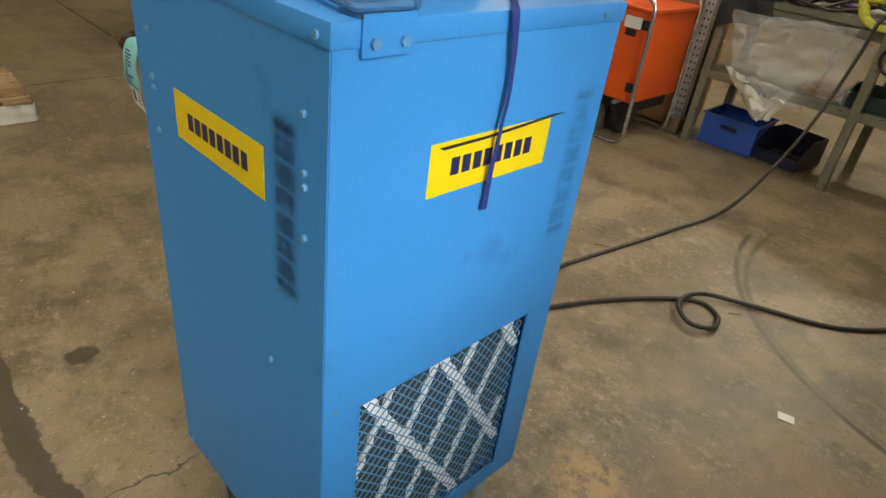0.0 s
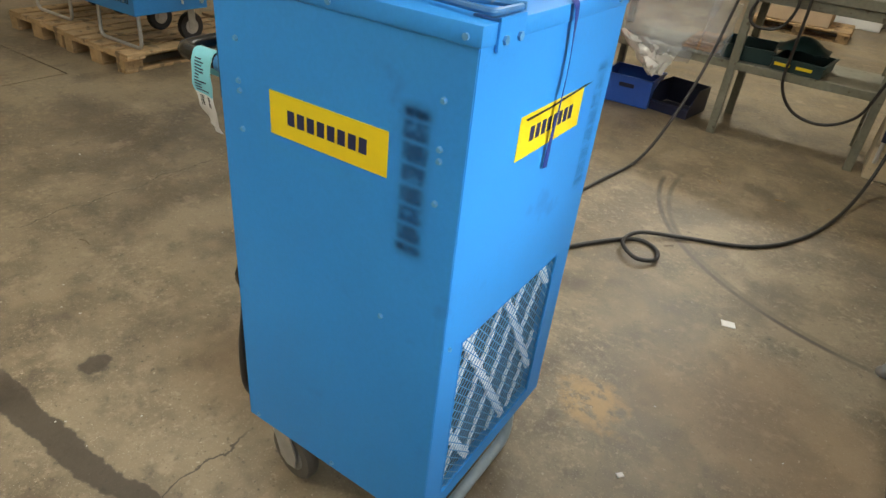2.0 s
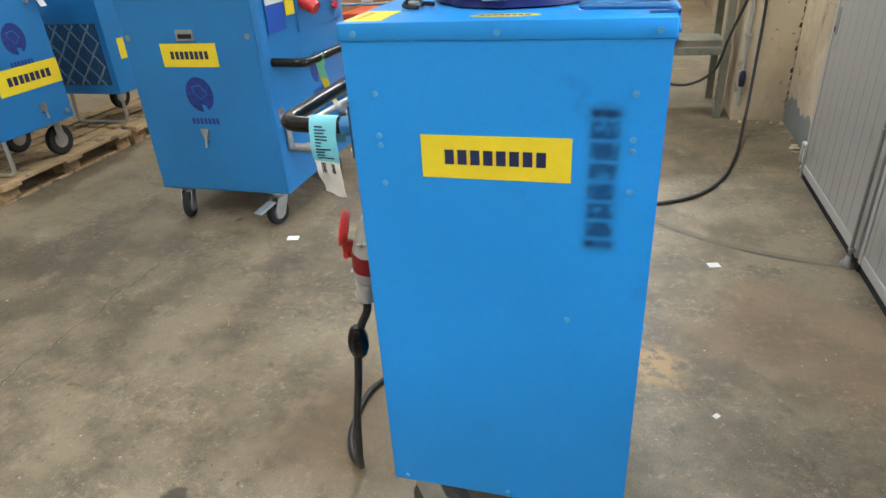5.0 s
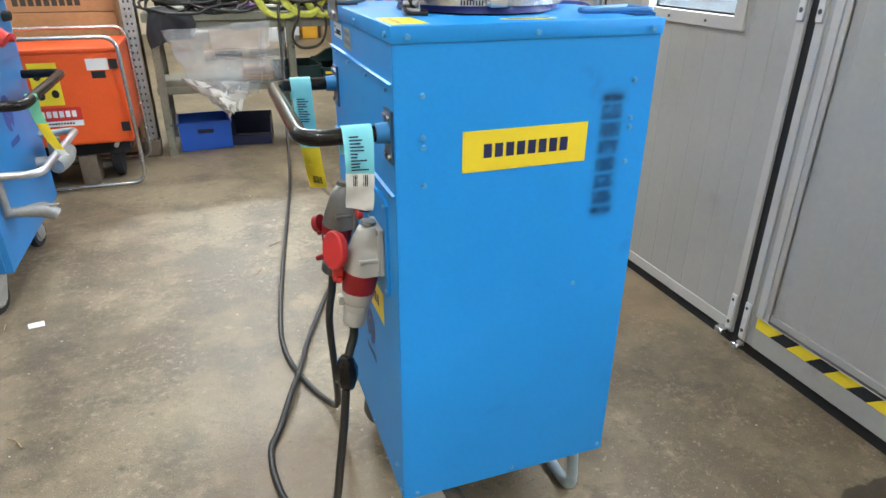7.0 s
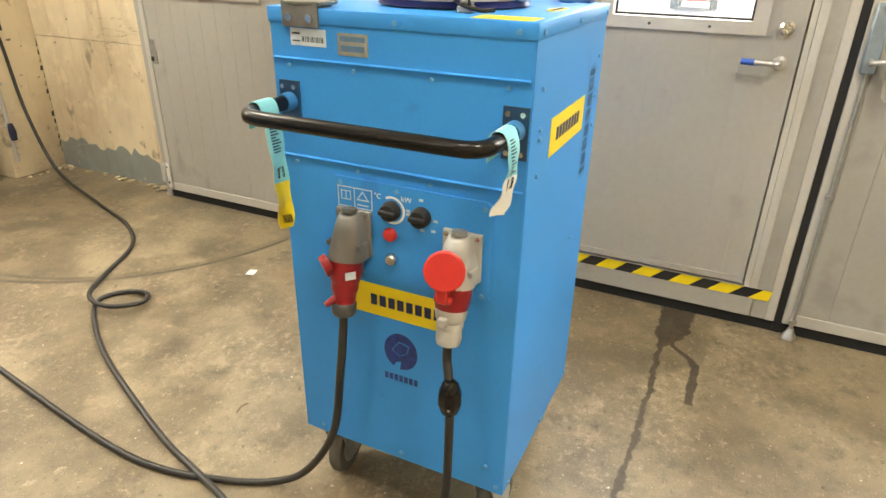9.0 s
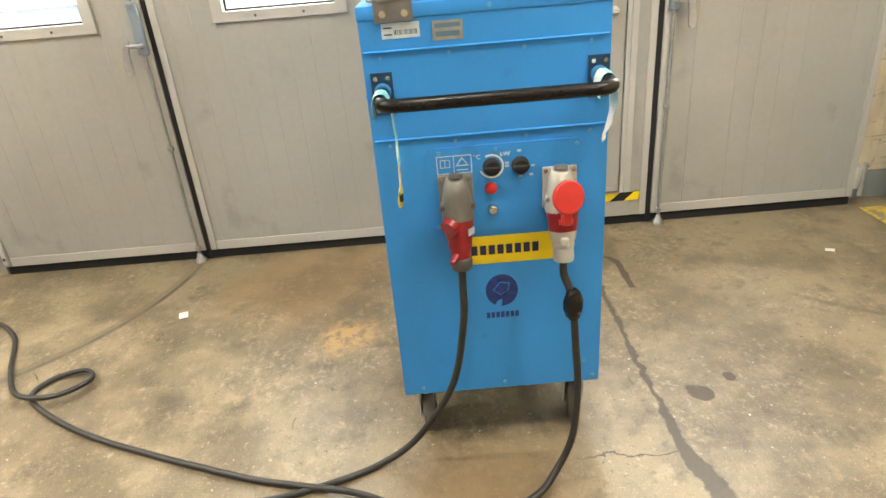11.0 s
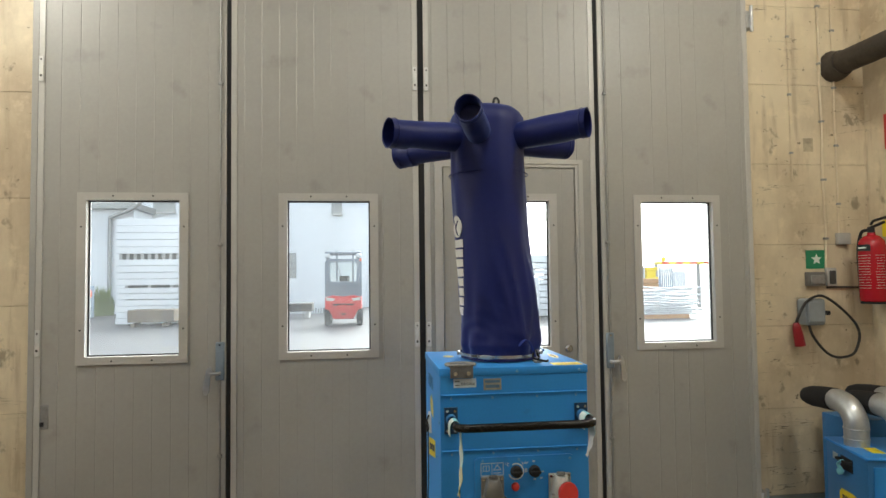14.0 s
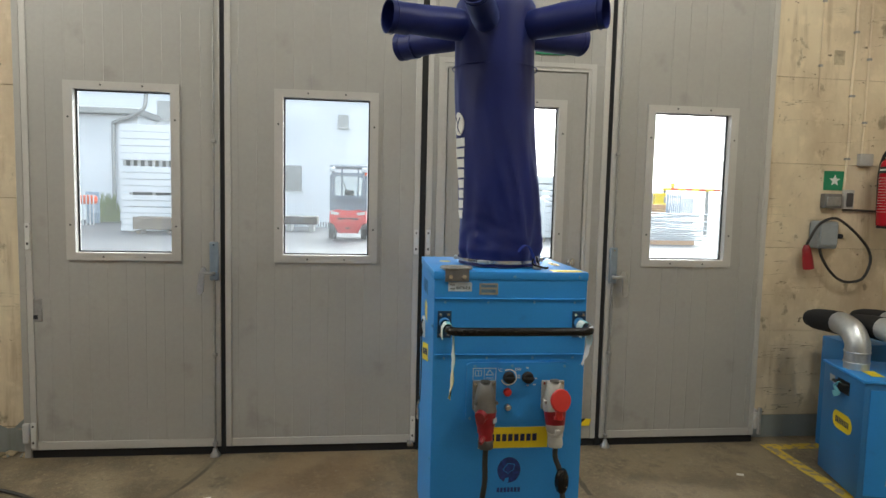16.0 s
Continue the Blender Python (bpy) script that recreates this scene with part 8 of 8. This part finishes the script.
tube(bm, [(LX1 + 0.10, 2.90, 0.44), (LX1 + 0.13, 3.0, 0.45), (LX1 + 0.13, 3.10, 0.47)], 0.04, 12, 3)
rod(bm, (LX1 + 0.10, 2.98, 0.47), (LX1 + 0.10, 2.98, 0.57), 0.035, 0.03)
part("valve", bm, DULL, big, "grimy steel water valve")
tag("paper_tag", "green and yellow paper tag on the large heater's handle", (LX1 + 0.185, 2.42, 0.878), [(0.135, TAG_GREEN), (0.12, YELLOW), (0.025, WHITE)], 0.045, -0.6, 0.25)
for x, y, turn, brake in ((LX0 + 0.11, LY0 + 0.06, -70, False), (LX1 - 0.09, LY0 + 0.045, -105, True), (LX0 + 0.11, LY1 - 0.12, 0, False), (LX1 - 0.09, LY1 - 0.30, 80, False)):
    caster(big, x, y, LZ0, 0.074, turn, brake, RUBBER)


def parked_heater(name, label, x1, y0, ztop):
    """A heater like the main one, parked on a pallet: its intake faces -y and its service side +x."""
    ob = thing(name, label, "heater", "parked heaters", at=(x1 - 0.33, y0 + 0.3, 0.144))
    x0, y1, z0 = x1 - 0.60, y0 + 0.60, 0.40

    def front(u, v, w):
        return (x1 + w, u, v)

    def side(u, v, w):
        return (u, y0 - w, v)

    bm = fresh()
    box(bm, (x0, y0 + 0.004, z0), (x1, y1, ztop), 0.003)
    part("cabinet", bm, BLUE_PARKED, ob)
    part("intake_side", ring_plate(fresh(), rect(x0, z0, x1, ztop), rect(x0 + 0.06, z0 + 0.07, x1 - 0.055, z0 + 0.53), side, 0.004, -0.004), BLUE_PARKED, ob)
    part("lid", box(fresh(), (x0 - 0.006, y0 - 0.006, ztop), (x1 + 0.006, y1 + 0.006, ztop + 0.032), 0.003), BLUE_PARKED, ob)
    part("filter", prism(fresh(), rect(x0 + 0.05, z0 + 0.06, x1 - 0.045, z0 + 0.54), side, 0.002, -0.0035), DARK, ob)
    bm = fresh()
    for s in (1, -1):
        for k in range(-2, 4):
            c = (x0 + x1) / 2 + k * 0.15
            seg = [(c - 0.27 + 0.54 * q / 20, z0 + 0.30 + s * (-0.32 + 0.64 * q / 20)) for q in range(21)]
            seg = [p for p in seg if x0 + 0.06 < p[0] < x1 - 0.055 and z0 + 0.07 < p[1] < z0 + 0.53]
            if len(seg) > 1:
                (ua, va), (ub, vb) = seg[0], seg[-1]
                al = Vector((ub - ua, vb - va)).normalized() * 0.008
                prism(bm, [(ua - al.y, va + al.x), (ua + al.y, va - al.x), (ub + al.y, vb - al.x), (ub - al.y, vb + al.x)], side, 0.001, -0.0015 + 0.0012 * (s > 0))
    part("filter_lattice", bm, RIB_DIRTY, ob, "grey diagonal lattice")
    bm = fresh()
    for s in (1, -1):
        for k in range(-24, 34):
            seg = [(x0 + 0.06 + (k + s * q * 0.5) * 0.024, z0 + 0.07 + q * 0.02) for q in range(24)]
            seg = [p for p in seg if x0 + 0.06 <= p[0] <= x1 - 0.055]
            if len(seg) > 1:
                (ua, va), (ub, vb) = seg[0], seg[-1]
                al = Vector((ub - ua, vb - va)).normalized() * 0.0018
                prism(bm, [(ua - al.y, va + al.x), (ua + al.y, va - al.x), (ub + al.y, vb - al.x), (ub - al.y, vb + al.x)], side, 0.0008, 0.0005 + 0.001 * (s > 0))
    part("intake_mesh", bm, BLUE_DARK, ob)
    rent_sticker(ob, y0 + 0.355, 0.725, 0.49, 0.155, front)
    emblem(ob, y0 + 0.34, 0.965, 0.085, front, BLUE_PARKED)
    bm = fresh()
    prism(bm, rect(y0 + 0.35, 0.50, y0 + 0.40, 0.55), front, 0.012)
    rod(bm, (x1 + 0.014, y0 + 0.375, 0.51), (x1 + 0.02, y0 + 0.375, 0.45), 0.008, seg=8)
    part("latch", bm, ZINC, ob, "small zinc latch")
    for u, v in ((y0 + 0.14, 1.16), (y0 + 0.52, 1.17), (y0 + 0.55, 0.45)):
        part("screw", prism(fresh(), oval(u, v, 0.016, n=10), front, 0.008), ZINC, ob)
    part("handle_recess", prism(fresh(), rect(y0 + 0.26, 1.23, y0 + 0.38, 1.28), front, 0.008), ZINC, ob)
    for x, y in ((x1 - 0.12, y1 - 0.08), (x0 + 0.10, y1 - 0.08)):
        bm = lathe(fresh(), [(0.05, -0.022), (0.098, -0.022), (0.105, -0.012), (0.105, 0.012), (0.098, 0.022), (0.05, 0.022)], (x, y, 0.144 + 0.106), "x", 24)
        w = part("wheel", bm, RUBBER, ob, "black rubber wheel")
        part("rim", lathe(fresh(), [(0.02, -0.026), (0.055, -0.022), (0.055, 0.022), (0.02, 0.026)], (x, y, 0.25), "x", 18), ZINC, w)
        part("wheel_bracket", box(fresh(), (x + 0.024, y - 0.03, 0.24), (x + 0.030, y + 0.03, z0), 0.002), ZINC, w)
    bm = pipe(fresh(), [(x1 - 0.06, y0 + 0.06, z0), (x1 - 0.05, y0 + 0.05, 0.160), (x0 + 0.05, y0 + 0.05, 0.160), (x0 + 0.06, y0 + 0.06, z0)], 0.013, 0.06, 10)
    part("support_leg", bm, ZINC, ob, "bent zinc support leg")
    return ob


pallet(-5.20, 2.15, True)
pallet(-6.03, 2.17, True)
pallet(-5.20, 3.40, True)
parked_heater("parked_heater", "blue heater with intake mesh parked on a pallet", -4.37, 2.24, 1.43)
bm = sheet(fresh(), [[(-4.345 + 0.003 * k, 2.735 + 0.05 * f + 0.012 * k, 1.32 - 0.028 * k) for f in range(2)] for k in range(8)], 0.001)
solid("paper_strip", bm, WHITE, "white paper strip hanging on the parked heater", "paper")
parked_heater("parked_heater", "blue heater parked on a pallet behind the first one", -4.46, 3.42, 1.45)
parked_heater("parked_heater", "blue heater parked further back on the pallets", -5.35, 2.30, 1.43)

# ---- litter on the floor ----
for x, y, s, rz in ((-0.208, 2.078, 0.028, 20), (-0.30, 1.05, 0.012, 50), (-2.33, 2.03, 0.03, 15), (-0.10, -0.97, 0.02, 60), (-0.47, -1.40, 0.03, 35)):
    solid("paper_scrap", box(fresh(), (-s, -s * 0.7, 0.001), (s, s * 0.7, 0.005), 0.001, 1, pose(x, y, 0, 2, 3, rz)), WHITE, "white paper scrap on the floor", "litter", "paper scraps")
rng = random.Random(5)
bm = fresh()
for k in range(260):
    x, y = rng.uniform(-4.2, 0.3), rng.uniform(-1.2, 4.2)
    s = rng.uniform(0.001, 0.0036) * (2.2 if rng.random() < 0.05 else 1)
    box(bm, (-s, -s * rng.uniform(0.3, 1), 0.0002), (s, s * rng.uniform(0.3, 1), s * 0.5), 0, 1, pose(x, y, 0, 0, 0, rng.uniform(0, 180)))
solid("grit", bm, FRAME, "pale grit and crumbs scattered on the floor", "grit", kind="stuff")
for k in range(16):
    x, y, a = rng.uniform(-3.6, 0.2), rng.uniform(-0.8, 3.9), rng.uniform(0, math.pi)
    l = rng.uniform(0.015, 0.045)
    bm = tube(fresh(), [(x - l * math.cos(a), y - l * math.sin(a), 0.003), (x, y, 0.004 + 0.3 * 0.01), (x + l * math.cos(a + 0.3), y + l * math.sin(a + 0.3), 0.003)], 0.0022, 6, 3)
    solid("wood_splinter", bm, OLD_WOOD if k % 2 else WOOD, "thin wood splinter on the floor", "litter", "wood splinters")

# ---- yard outside ----
solid("ground", box(fresh(), (0.801, -400, -0.40), (800, 400, -0.03)), ASPHALT, "wet grey asphalt yard", "ground", kind="structure")
hall = thing("white_building", "white clad industrial building across the yard", "building", at=(34, 20, 0), kind="structure")
part("wall", box(fresh(), (34, 0.5, -0.03), (46, 60, 9.5)), CLADDING, hall)
part("roof", box(fresh(), (33.7, 0.2, 9.5), (46.3, 60.3, 9.9), 0.05), FRAME, hall)
for y0, y1, z0, z1 in ((5.20, 6.2, 1.75, 3.2), (8.2, 9.4, 1.75, 3.2), (2.55, 3.15, 5.5, 6.2), (12.0, 13.2, 5.6, 6.6)):
    w = part("window", box(fresh(), (33.93, y0, z0), (33.99, y1, z1), 0.02), DULL, hall, "dark window")
    part("sill", box(fresh(), (33.85, y0 - 0.05, z0 - 0.1), (33.99, y1 + 0.05, z0)), FRAME, w)
annex = thing("low_annex", "pale low annex with a downpipe", "building", at=(31, 20, 0), kind="structure")
part("wall", box(fresh(), (31.0, 13.2, -0.03), (33.9, 40, 5.4)), CLADDING, annex)
part("roof", box(fresh(), (30.6, 13.0, 5.4), (33.9, 40.2, 5.75), 0.05), DULL, annex)
part("downpipe", tube(fresh(), [(30.5, 12.6, 6.8), (30.5, 12.7, 5.8), (30.6, 13.3, 5.35), (30.75, 14.2, 5.0), (30.85, 14.35, 4.5), (30.85, 14.35, 0.0)], 0.10, 10, 4), DULL, annex, "grey downpipe")


def stack(x0, y0, x1, y1, layers, label):
    """A pile of white panels; layers are (height, gap below)."""
    ob = thing("panel_stack", label, "building panels", "panel stacks", at=((x0 + x1) / 2, (y0 + y1) / 2, -0.03))
    z = -0.03
    rng_ = random.Random(int(y0 * 10))
    for h, gap in layers:
        for q in ([0.06 + 0.11 * n for n in range(9)] if gap > 0.15 else (0.15, 0.5, 0.85)):
            yy = y0 + (y1 - y0) * q
            part("bearer", box(fresh(), (x0 + 0.04, yy - 0.06, z), (x1 - 0.04, yy + 0.06, z + gap)), DULL, ob)
        dx, dy = rng_.uniform(-0.03, 0.03), rng_.uniform(-0.04, 0.04)
        part("panel", box(fresh(), (x0 + dx, y0 + dy, z + gap), (x1 + dx, y1 + dy, z + gap + h), 0.012), CLADDING, ob)
        z += gap + h
    return ob


stack(22.0, 8.35, 24.5, 10.75, [(0.22, 0.05), (0.22, 0.012), (0.22, 0.012), (0.22, 0.012), (0.22, 0.03), (0.20, 0.012), (0.24, 0.11), (0.24, 0.012), (0.24, 0.012), (0.24, 0.012), (0.26, 0.23), (0.26, 0.012), (0.26, 0.012), (0.26, 0.012), (0.26, 0.012)], "tall pile of white panels in the yard")
stack(22.0, -7.4, 24.5, -4.2, [(0.24, 0.05), (0.24, 0.02), (0.24, 0.02), (0.24, 0.02), (0.24, 0.02), (0.16, 0.04), (0.16, 0.05), (0.18, 0.05), (0.22, 0.05), (0.30, 0.05)], "pile of white panels in the yard")
rack_low = thing("low_rack", "low steel rack in front of the white panels", "rack", at=(21.2, 9.3, 0))
part("bed", box(fresh(), (20.9, 8.3, 0.14), (21.7, 9.95, 0.60), 0.02), OLD_WOOD, rack_low)
part("foot", box(fresh(), (20.95, 8.6, -0.03), (21.6, 8.75, 0.10)), OLD_WOOD, rack_low)
part("foot", box(fresh(), (20.95, 9.7, -0.03), (21.6, 9.85, 0.10)), OLD_WOOD, rack_low)
wrapped = thing("wrapped_pallet", "pallet wrapped in white film in the yard", "pallet load", at=(20.5, -5.2, 0))
part("load", box(fresh(), (20.0, -5.45, 0.12), (21.0, -4.5, 1.68), 0.12, 3), CLADDING, wrapped)
part("pallet_base", box(fresh(), (20.0, -5.45, -0.03), (21.0, -4.5, 0.12)), OLD_WOOD, wrapped)
cage = thing("mesh_cage", "grey mesh cage with orange sacks in the yard", "cage", at=(26, 14.6, 0))
for k in range(12):
    part("cage_bar", rod(fresh(), (26, 13.4 + 0.15 * k, -0.03), (26, 13.4 + 0.15 * k, 1.35), 0.03, seg=6), ZINC, cage)
part("sack", box(fresh(), (26.2, 13.5, 0.9), (26.8, 14.6, 1.3), 0.12, 2), ORANGE, cage, "orange sack")
truck = thing("forklift", "red and black forklift with a glazed cab in the yard", "forklift", at=(19.9, 2.03, -0.03))
TX, TY = 20.0, 2.03


def on_truck(u, v, w):
    return (TX - 0.55 - w, TY + u, v - 0.03)


bm = fresh()
sections = ((-0.02, 0.90), (0.0, 0.97), (0.10, 1.0), (1.6, 1.0))
outline = [(-0.66, 1.02), (-0.67, 0.62), (-0.52, 0.56), (-0.36, 0.24), (0.36, 0.24), (0.52, 0.56), (0.67, 0.62), (0.66, 1.02), (0.40, 1.10), (0.0, 1.06), (-0.40, 1.10)]
rings = [[bm.verts.new((TX - 0.57 + d, TY + u * f, 0.62 + (v - 0.62) * f - 0.03)) for u, v in outline] for d, f in sections]
for p, q in zip(rings, rings[1:]):
    for k in range(len(outline)):
        bm.faces.new((p[k], p[(k + 1) % len(outline)], q[(k + 1) % len(outline)], q[k]))
bm.faces.new(rings[0][::-1])
bm.faces.new(rings[-1])
weight = part("counterweight", bm, BRIGHT_RED, truck, "red counterweight")
part("grille", prism(fresh(), [(-0.40, 0.80), (0.40, 0.80), (0.34, 0.72), (0.0, 0.76), (-0.34, 0.72)], on_truck, 0.02, 0.022), RUBBER, weight, "black air grille")
part("tow_slot", prism(fresh(), rect(-0.09, 0.40, 0.09, 0.46), on_truck, 0.02, 0.022), RUBBER, weight)
for sgn in (-1, 1):
    part("tail_light", prism(fresh(), [(sgn * 0.28, 0.98), (sgn * 0.60, 1.03), (sgn * 0.62, 0.92), (sgn * 0.36, 0.90)], on_truck, 0.03, 0.02), FRAME, truck, "pale tail light")
part("hood", prism(fresh(), [(-0.66, 1.06), (0.66, 1.06), (0.66, 1.46), (0.56, 1.60), (-0.56, 1.60), (-0.66, 1.46)], lambda u, v, w: (TX - 0.46 + w, TY + u, v - 0.03), 1.0), CAB, truck, "slate grey hood")
frame_out = [(-0.66, 1.45), (0.66, 1.45), (0.66, 2.30), (0.56, 2.42), (-0.56, 2.42), (-0.66, 2.30)]
frame_in = [(-0.46, 1.60), (0.46, 1.60), (0.50, 2.20), (0.42, 2.29), (-0.42, 2.29), (-0.50, 2.20)]
rear = part("rear_frame", ring_plate(fresh(), frame_out, frame_in, on_truck, 0.08, -0.10), CAB, truck, "slate grey cab frame")
pane = part("rear_pane", prism(fresh(), frame_in, on_truck, 0.006, -0.06), SCREEN, rear, "cab window")
pane.visible_shadow = False
part("wiper", rod(fresh(), on_truck(0.02, 1.66, -0.03), on_truck(0.20, 2.16, -0.03), 0.012, seg=6), RUBBER, rear)
for y in (TY - 0.64, TY + 0.54):
    part("cab_post", box(fresh(), (TX + 0.75, y, 1.25), (TX + 0.85, y + 0.10, 2.62), 0.02), CAB, truck)
part("cab_roof", box(fresh(), (TX - 0.52, TY - 0.66, 2.56), (TX + 0.9, TY + 0.66, 2.66), 0.03), CAB, truck)
for y in (TY - 0.60, TY + 0.48):
    part("roof_stay", box(fresh(), (TX - 0.50, y, 2.36), (TX - 0.42, y + 0.12, 2.57), 0.01), CAB, truck)
for y in (TY - 0.36, TY + 0.26):
    part("mast", box(fresh(), (TX + 1.05, y, 0.1), (TX + 1.15, y + 0.07, 2.78), 0.01), CAB, truck)
part("mast_tie", box(fresh(), (TX + 1.06, TY - 0.26, 2.60), (TX + 1.16, TY + 0.26, 2.72), 0.01), CAB, truck)
part("seat", box(fresh(), (TX + 0.05, TY - 0.20, 1.50), (TX + 0.20, TY + 0.16, 1.78), 0.05, 2), RUBBER, truck)
for y in (TY - 0.70, TY + 0.46):
    for x, r in ((TX - 0.18, 0.29), (TX + 0.95, 0.36)):
        wheel = part("wheel", lathe(fresh(), [(r * 0.5, 0), (r, 0.02), (r, 0.22), (r * 0.5, 0.24)], (x, y, r - 0.03), "y", 22), RUBBER, truck)
        part("rim", lathe(fresh(), [(r * 0.18, -0.004), (r * 0.5, -0.004), (r * 0.5, 0.244), (r * 0.18, 0.244)], (x, y, r - 0.03), "y", 16), DULL, wheel)
for y in (TY - 0.66, TY + 0.46):
    part("work_lamp", box(fresh(), (TX - 0.62, y, 2.42), (TX - 0.53, y + 0.20, 2.58), 0.03), GALV, truck)
part("beacon", box(fresh(), (TX - 0.60, TY - 0.66, 2.30), (TX - 0.53, TY - 0.58, 2.40), 0.01), ORANGE, truck, "amber beacon")


def fence_stack(x, y0, y1, n):
    ob = thing("fence_stack", "pile of galvanised mesh fence panels on a pallet", "fence panels", at=(x, (y0 + y1) / 2, -0.03))
    rng_ = random.Random(4)
    for k in range(n):
        bm = fresh()
        z = 0.16 + 0.072 * k
        jig, tip = 0.25 * math.sin(k * 2.3), rng_.uniform(-0.09, 0.09) * min(1.0, k / 5) + (0.12 if k == n - 1 else 0)
        for q in (0, 1.1):
            rod(bm, (x + q, y0 + jig, z - tip), (x + q, y1 + jig, z + tip), 0.026, seg=6)
        for q in range(8):
            f = q / 7
            rod(bm, (x, y0 + (y1 - y0) * f + jig, z - tip + 2 * tip * f), (x + 1.1, y0 + (y1 - y0) * f + jig, z - tip + 2 * tip * f), 0.02, seg=6)
        part("fence_panel", bm, GALV, ob)
    part("bearer", box(fresh(), (x, y0 + 0.3, -0.03), (x + 1.1, y1 - 0.3, 0.13)), CRATE_WOOD, ob)


fence_stack(19.6, -11.6, -9.0, 15)
load = thing("timber_load", "stack of brown boards in the yard", "boards", at=(26, -12.5, -0.03))
for k in range(6):
    part("board_layer", box(fresh(), (25.6, -13.18 + 0.04 * (k % 2), -0.03 + 0.255 * k), (26.8, -11.77 - 0.05 * (k % 3), 0.205 + 0.255 * k), 0.02), CRATE_WOOD, load)
load = thing("steel_load", "yellow painted steel frame load in the yard", "load", at=(27.3, -13.35, -0.03))
for z in (0.1, 0.75, 1.40, 1.90):
    part("beam", box(fresh(), (27.0, -13.68, z), (27.5, -13.02, z + 0.16), 0.02), YELLOW, load)
part("core", box(fresh(), (27.05, -13.6, -0.03), (27.45, -13.1, 1.95), 0.02), YELLOW, load)
load = thing("wrapped_load", "pale blue wrapped load in the yard", "pallet load", at=(27.4, -12.6, -0.03))
part("load", box(fresh(), (27.0, -12.98, 0.12), (27.8, -12.18, 2.10), 0.04), GALV, load)
part("pallet_base", box(fresh(), (27.0, -12.98, -0.03), (27.8, -12.18, 0.12)), OLD_WOOD, load)
for y0, y1, top, lab_ in ((-12.95, -12.27, 2.02, "blue-grey slatted barrier panel standing in the yard"), (-13.55, -12.99, 1.82, "white slatted barrier panel standing in the yard")):
    rail = thing("barrier_panel", lab_, "barrier", "barrier panels", at=(24, (y0 + y1) / 2, -0.03))
    mat = CAB_BLUE if top > 2 else CLADDING
    n = 7
    for q in range(n):
        y = y0 + (y1 - y0) * (q + 0.5) / n
        part("slat", box(fresh(), (24.0, y - 0.034, 0.25), (24.03, y + 0.034, top), 0.005), mat, rail)
    for z in (0.45, top - 0.2):
        part("cross_rail", box(fresh(), (24.031, y0, z), (24.06, y1, z + 0.07)), mat, rail)
    for y in (y0, y1 - 0.05):
        part("stand", box(fresh(), (23.8, y, -0.03), (24.3, y + 0.05, 0.12)), mat, rail)
        part("post", box(fresh(), (24.061, y, 0.12), (24.10, y + 0.05, top)), mat, rail)
boom = thing("traffic_boom", "red and yellow striped traffic barrier beam with a yellow lamp", "barrier", at=(26, -14.5, 0))
for k in range(8):
    part("boom_band", box(fresh(), (26.9, -13.86 - 0.38 * k, 2.19), (27.05, -13.48 - 0.38 * k, 2.33), 0.01), YELLOW if k % 2 == 0 else ORANGE, boom)
for y in (-16.0, -13.7):
    part("boom_post", box(fresh(), (27.06, y, -0.03), (27.2, y + 0.14, 2.24)), DULL, boom)
part("boom_lamp", lathe(fresh(), [(0.06, 2.33), (0.11, 2.38), (0.12, 2.50), (0.07, 2.58)], (26.98, -13.98, 0), "z", 14), YELLOW, boom, "yellow warning lamp")
weeds = thing("weeds", "tuft of pale green weeds by the annex wall", "plant", at=(29.4, 14.1, -0.03))
sprout = random.Random(17)
bm = fresh()
for k in range(150):
    y, x, h, lean = sprout.gauss(14.1, 0.22), 29.4 + sprout.uniform(-0.3, 0.3), sprout.uniform(0.35, 1.55), sprout.uniform(-0.35, 0.35)
    w = sprout.uniform(0.025, 0.06)
    pts = [(y - w, 0), (y + w, 0), (y + w * 0.8 + lean * 0.5, h * 0.6), (y + lean, h), (y - w * 0.8 + lean * 0.5, h * 0.6)]
    prism(bm, pts, lambda u, v, q: (x + q + 0.1 * lean * v, u, v - 0.03), 0.006)
part("blades", bm, material("pale_weed_green", (0.16, 0.20, 0.07), 0.7, 0, 0.35, 8), weeds)
drum = thing("steel_drum", "blue-grey steel drum by the annex", "drum", at=(28, 14.25, -0.03))
part("shell", lathe(fresh(), [(0.27, -0.03), (0.29, 0.0), (0.29, 0.45), (0.305, 0.48), (0.29, 0.51), (0.29, 0.95), (0.305, 0.98), (0.29, 1.01), (0.29, 1.44), (0.27, 1.46)], (28, 14.25, 0), "z", 22), CAB_BLUE, drum)
fence = thing("picket_fence", "pale steel picket fence before the white building", "fence", at=(28, 4.6, 0))
for k in range(20):
    part("picket", box(fresh(), (28, 3.3 + 0.125 * k, -0.03), (28.04, 3.36 + 0.125 * k, 1.7)), CLADDING, fence)
part("fence_rail", box(fresh(), (28.04, 3.3, 0.4), (28.08, 5.8, 0.5)), CLADDING, fence)
skip = thing("flatbed_rack", "low rusty steel rack before the fence", "rack", at=(24.5, 4.2, 0))
part("bed", box(fresh(), (24.0, 3.5, 0.28), (25.2, 4.95, 0.62), 0.03), RUST_PIPE, skip)
for y in (3.65, 4.6):
    part("foot", box(fresh(), (24.05, y, -0.03), (25.1, y + 0.2, 0.28)), DULL, skip)
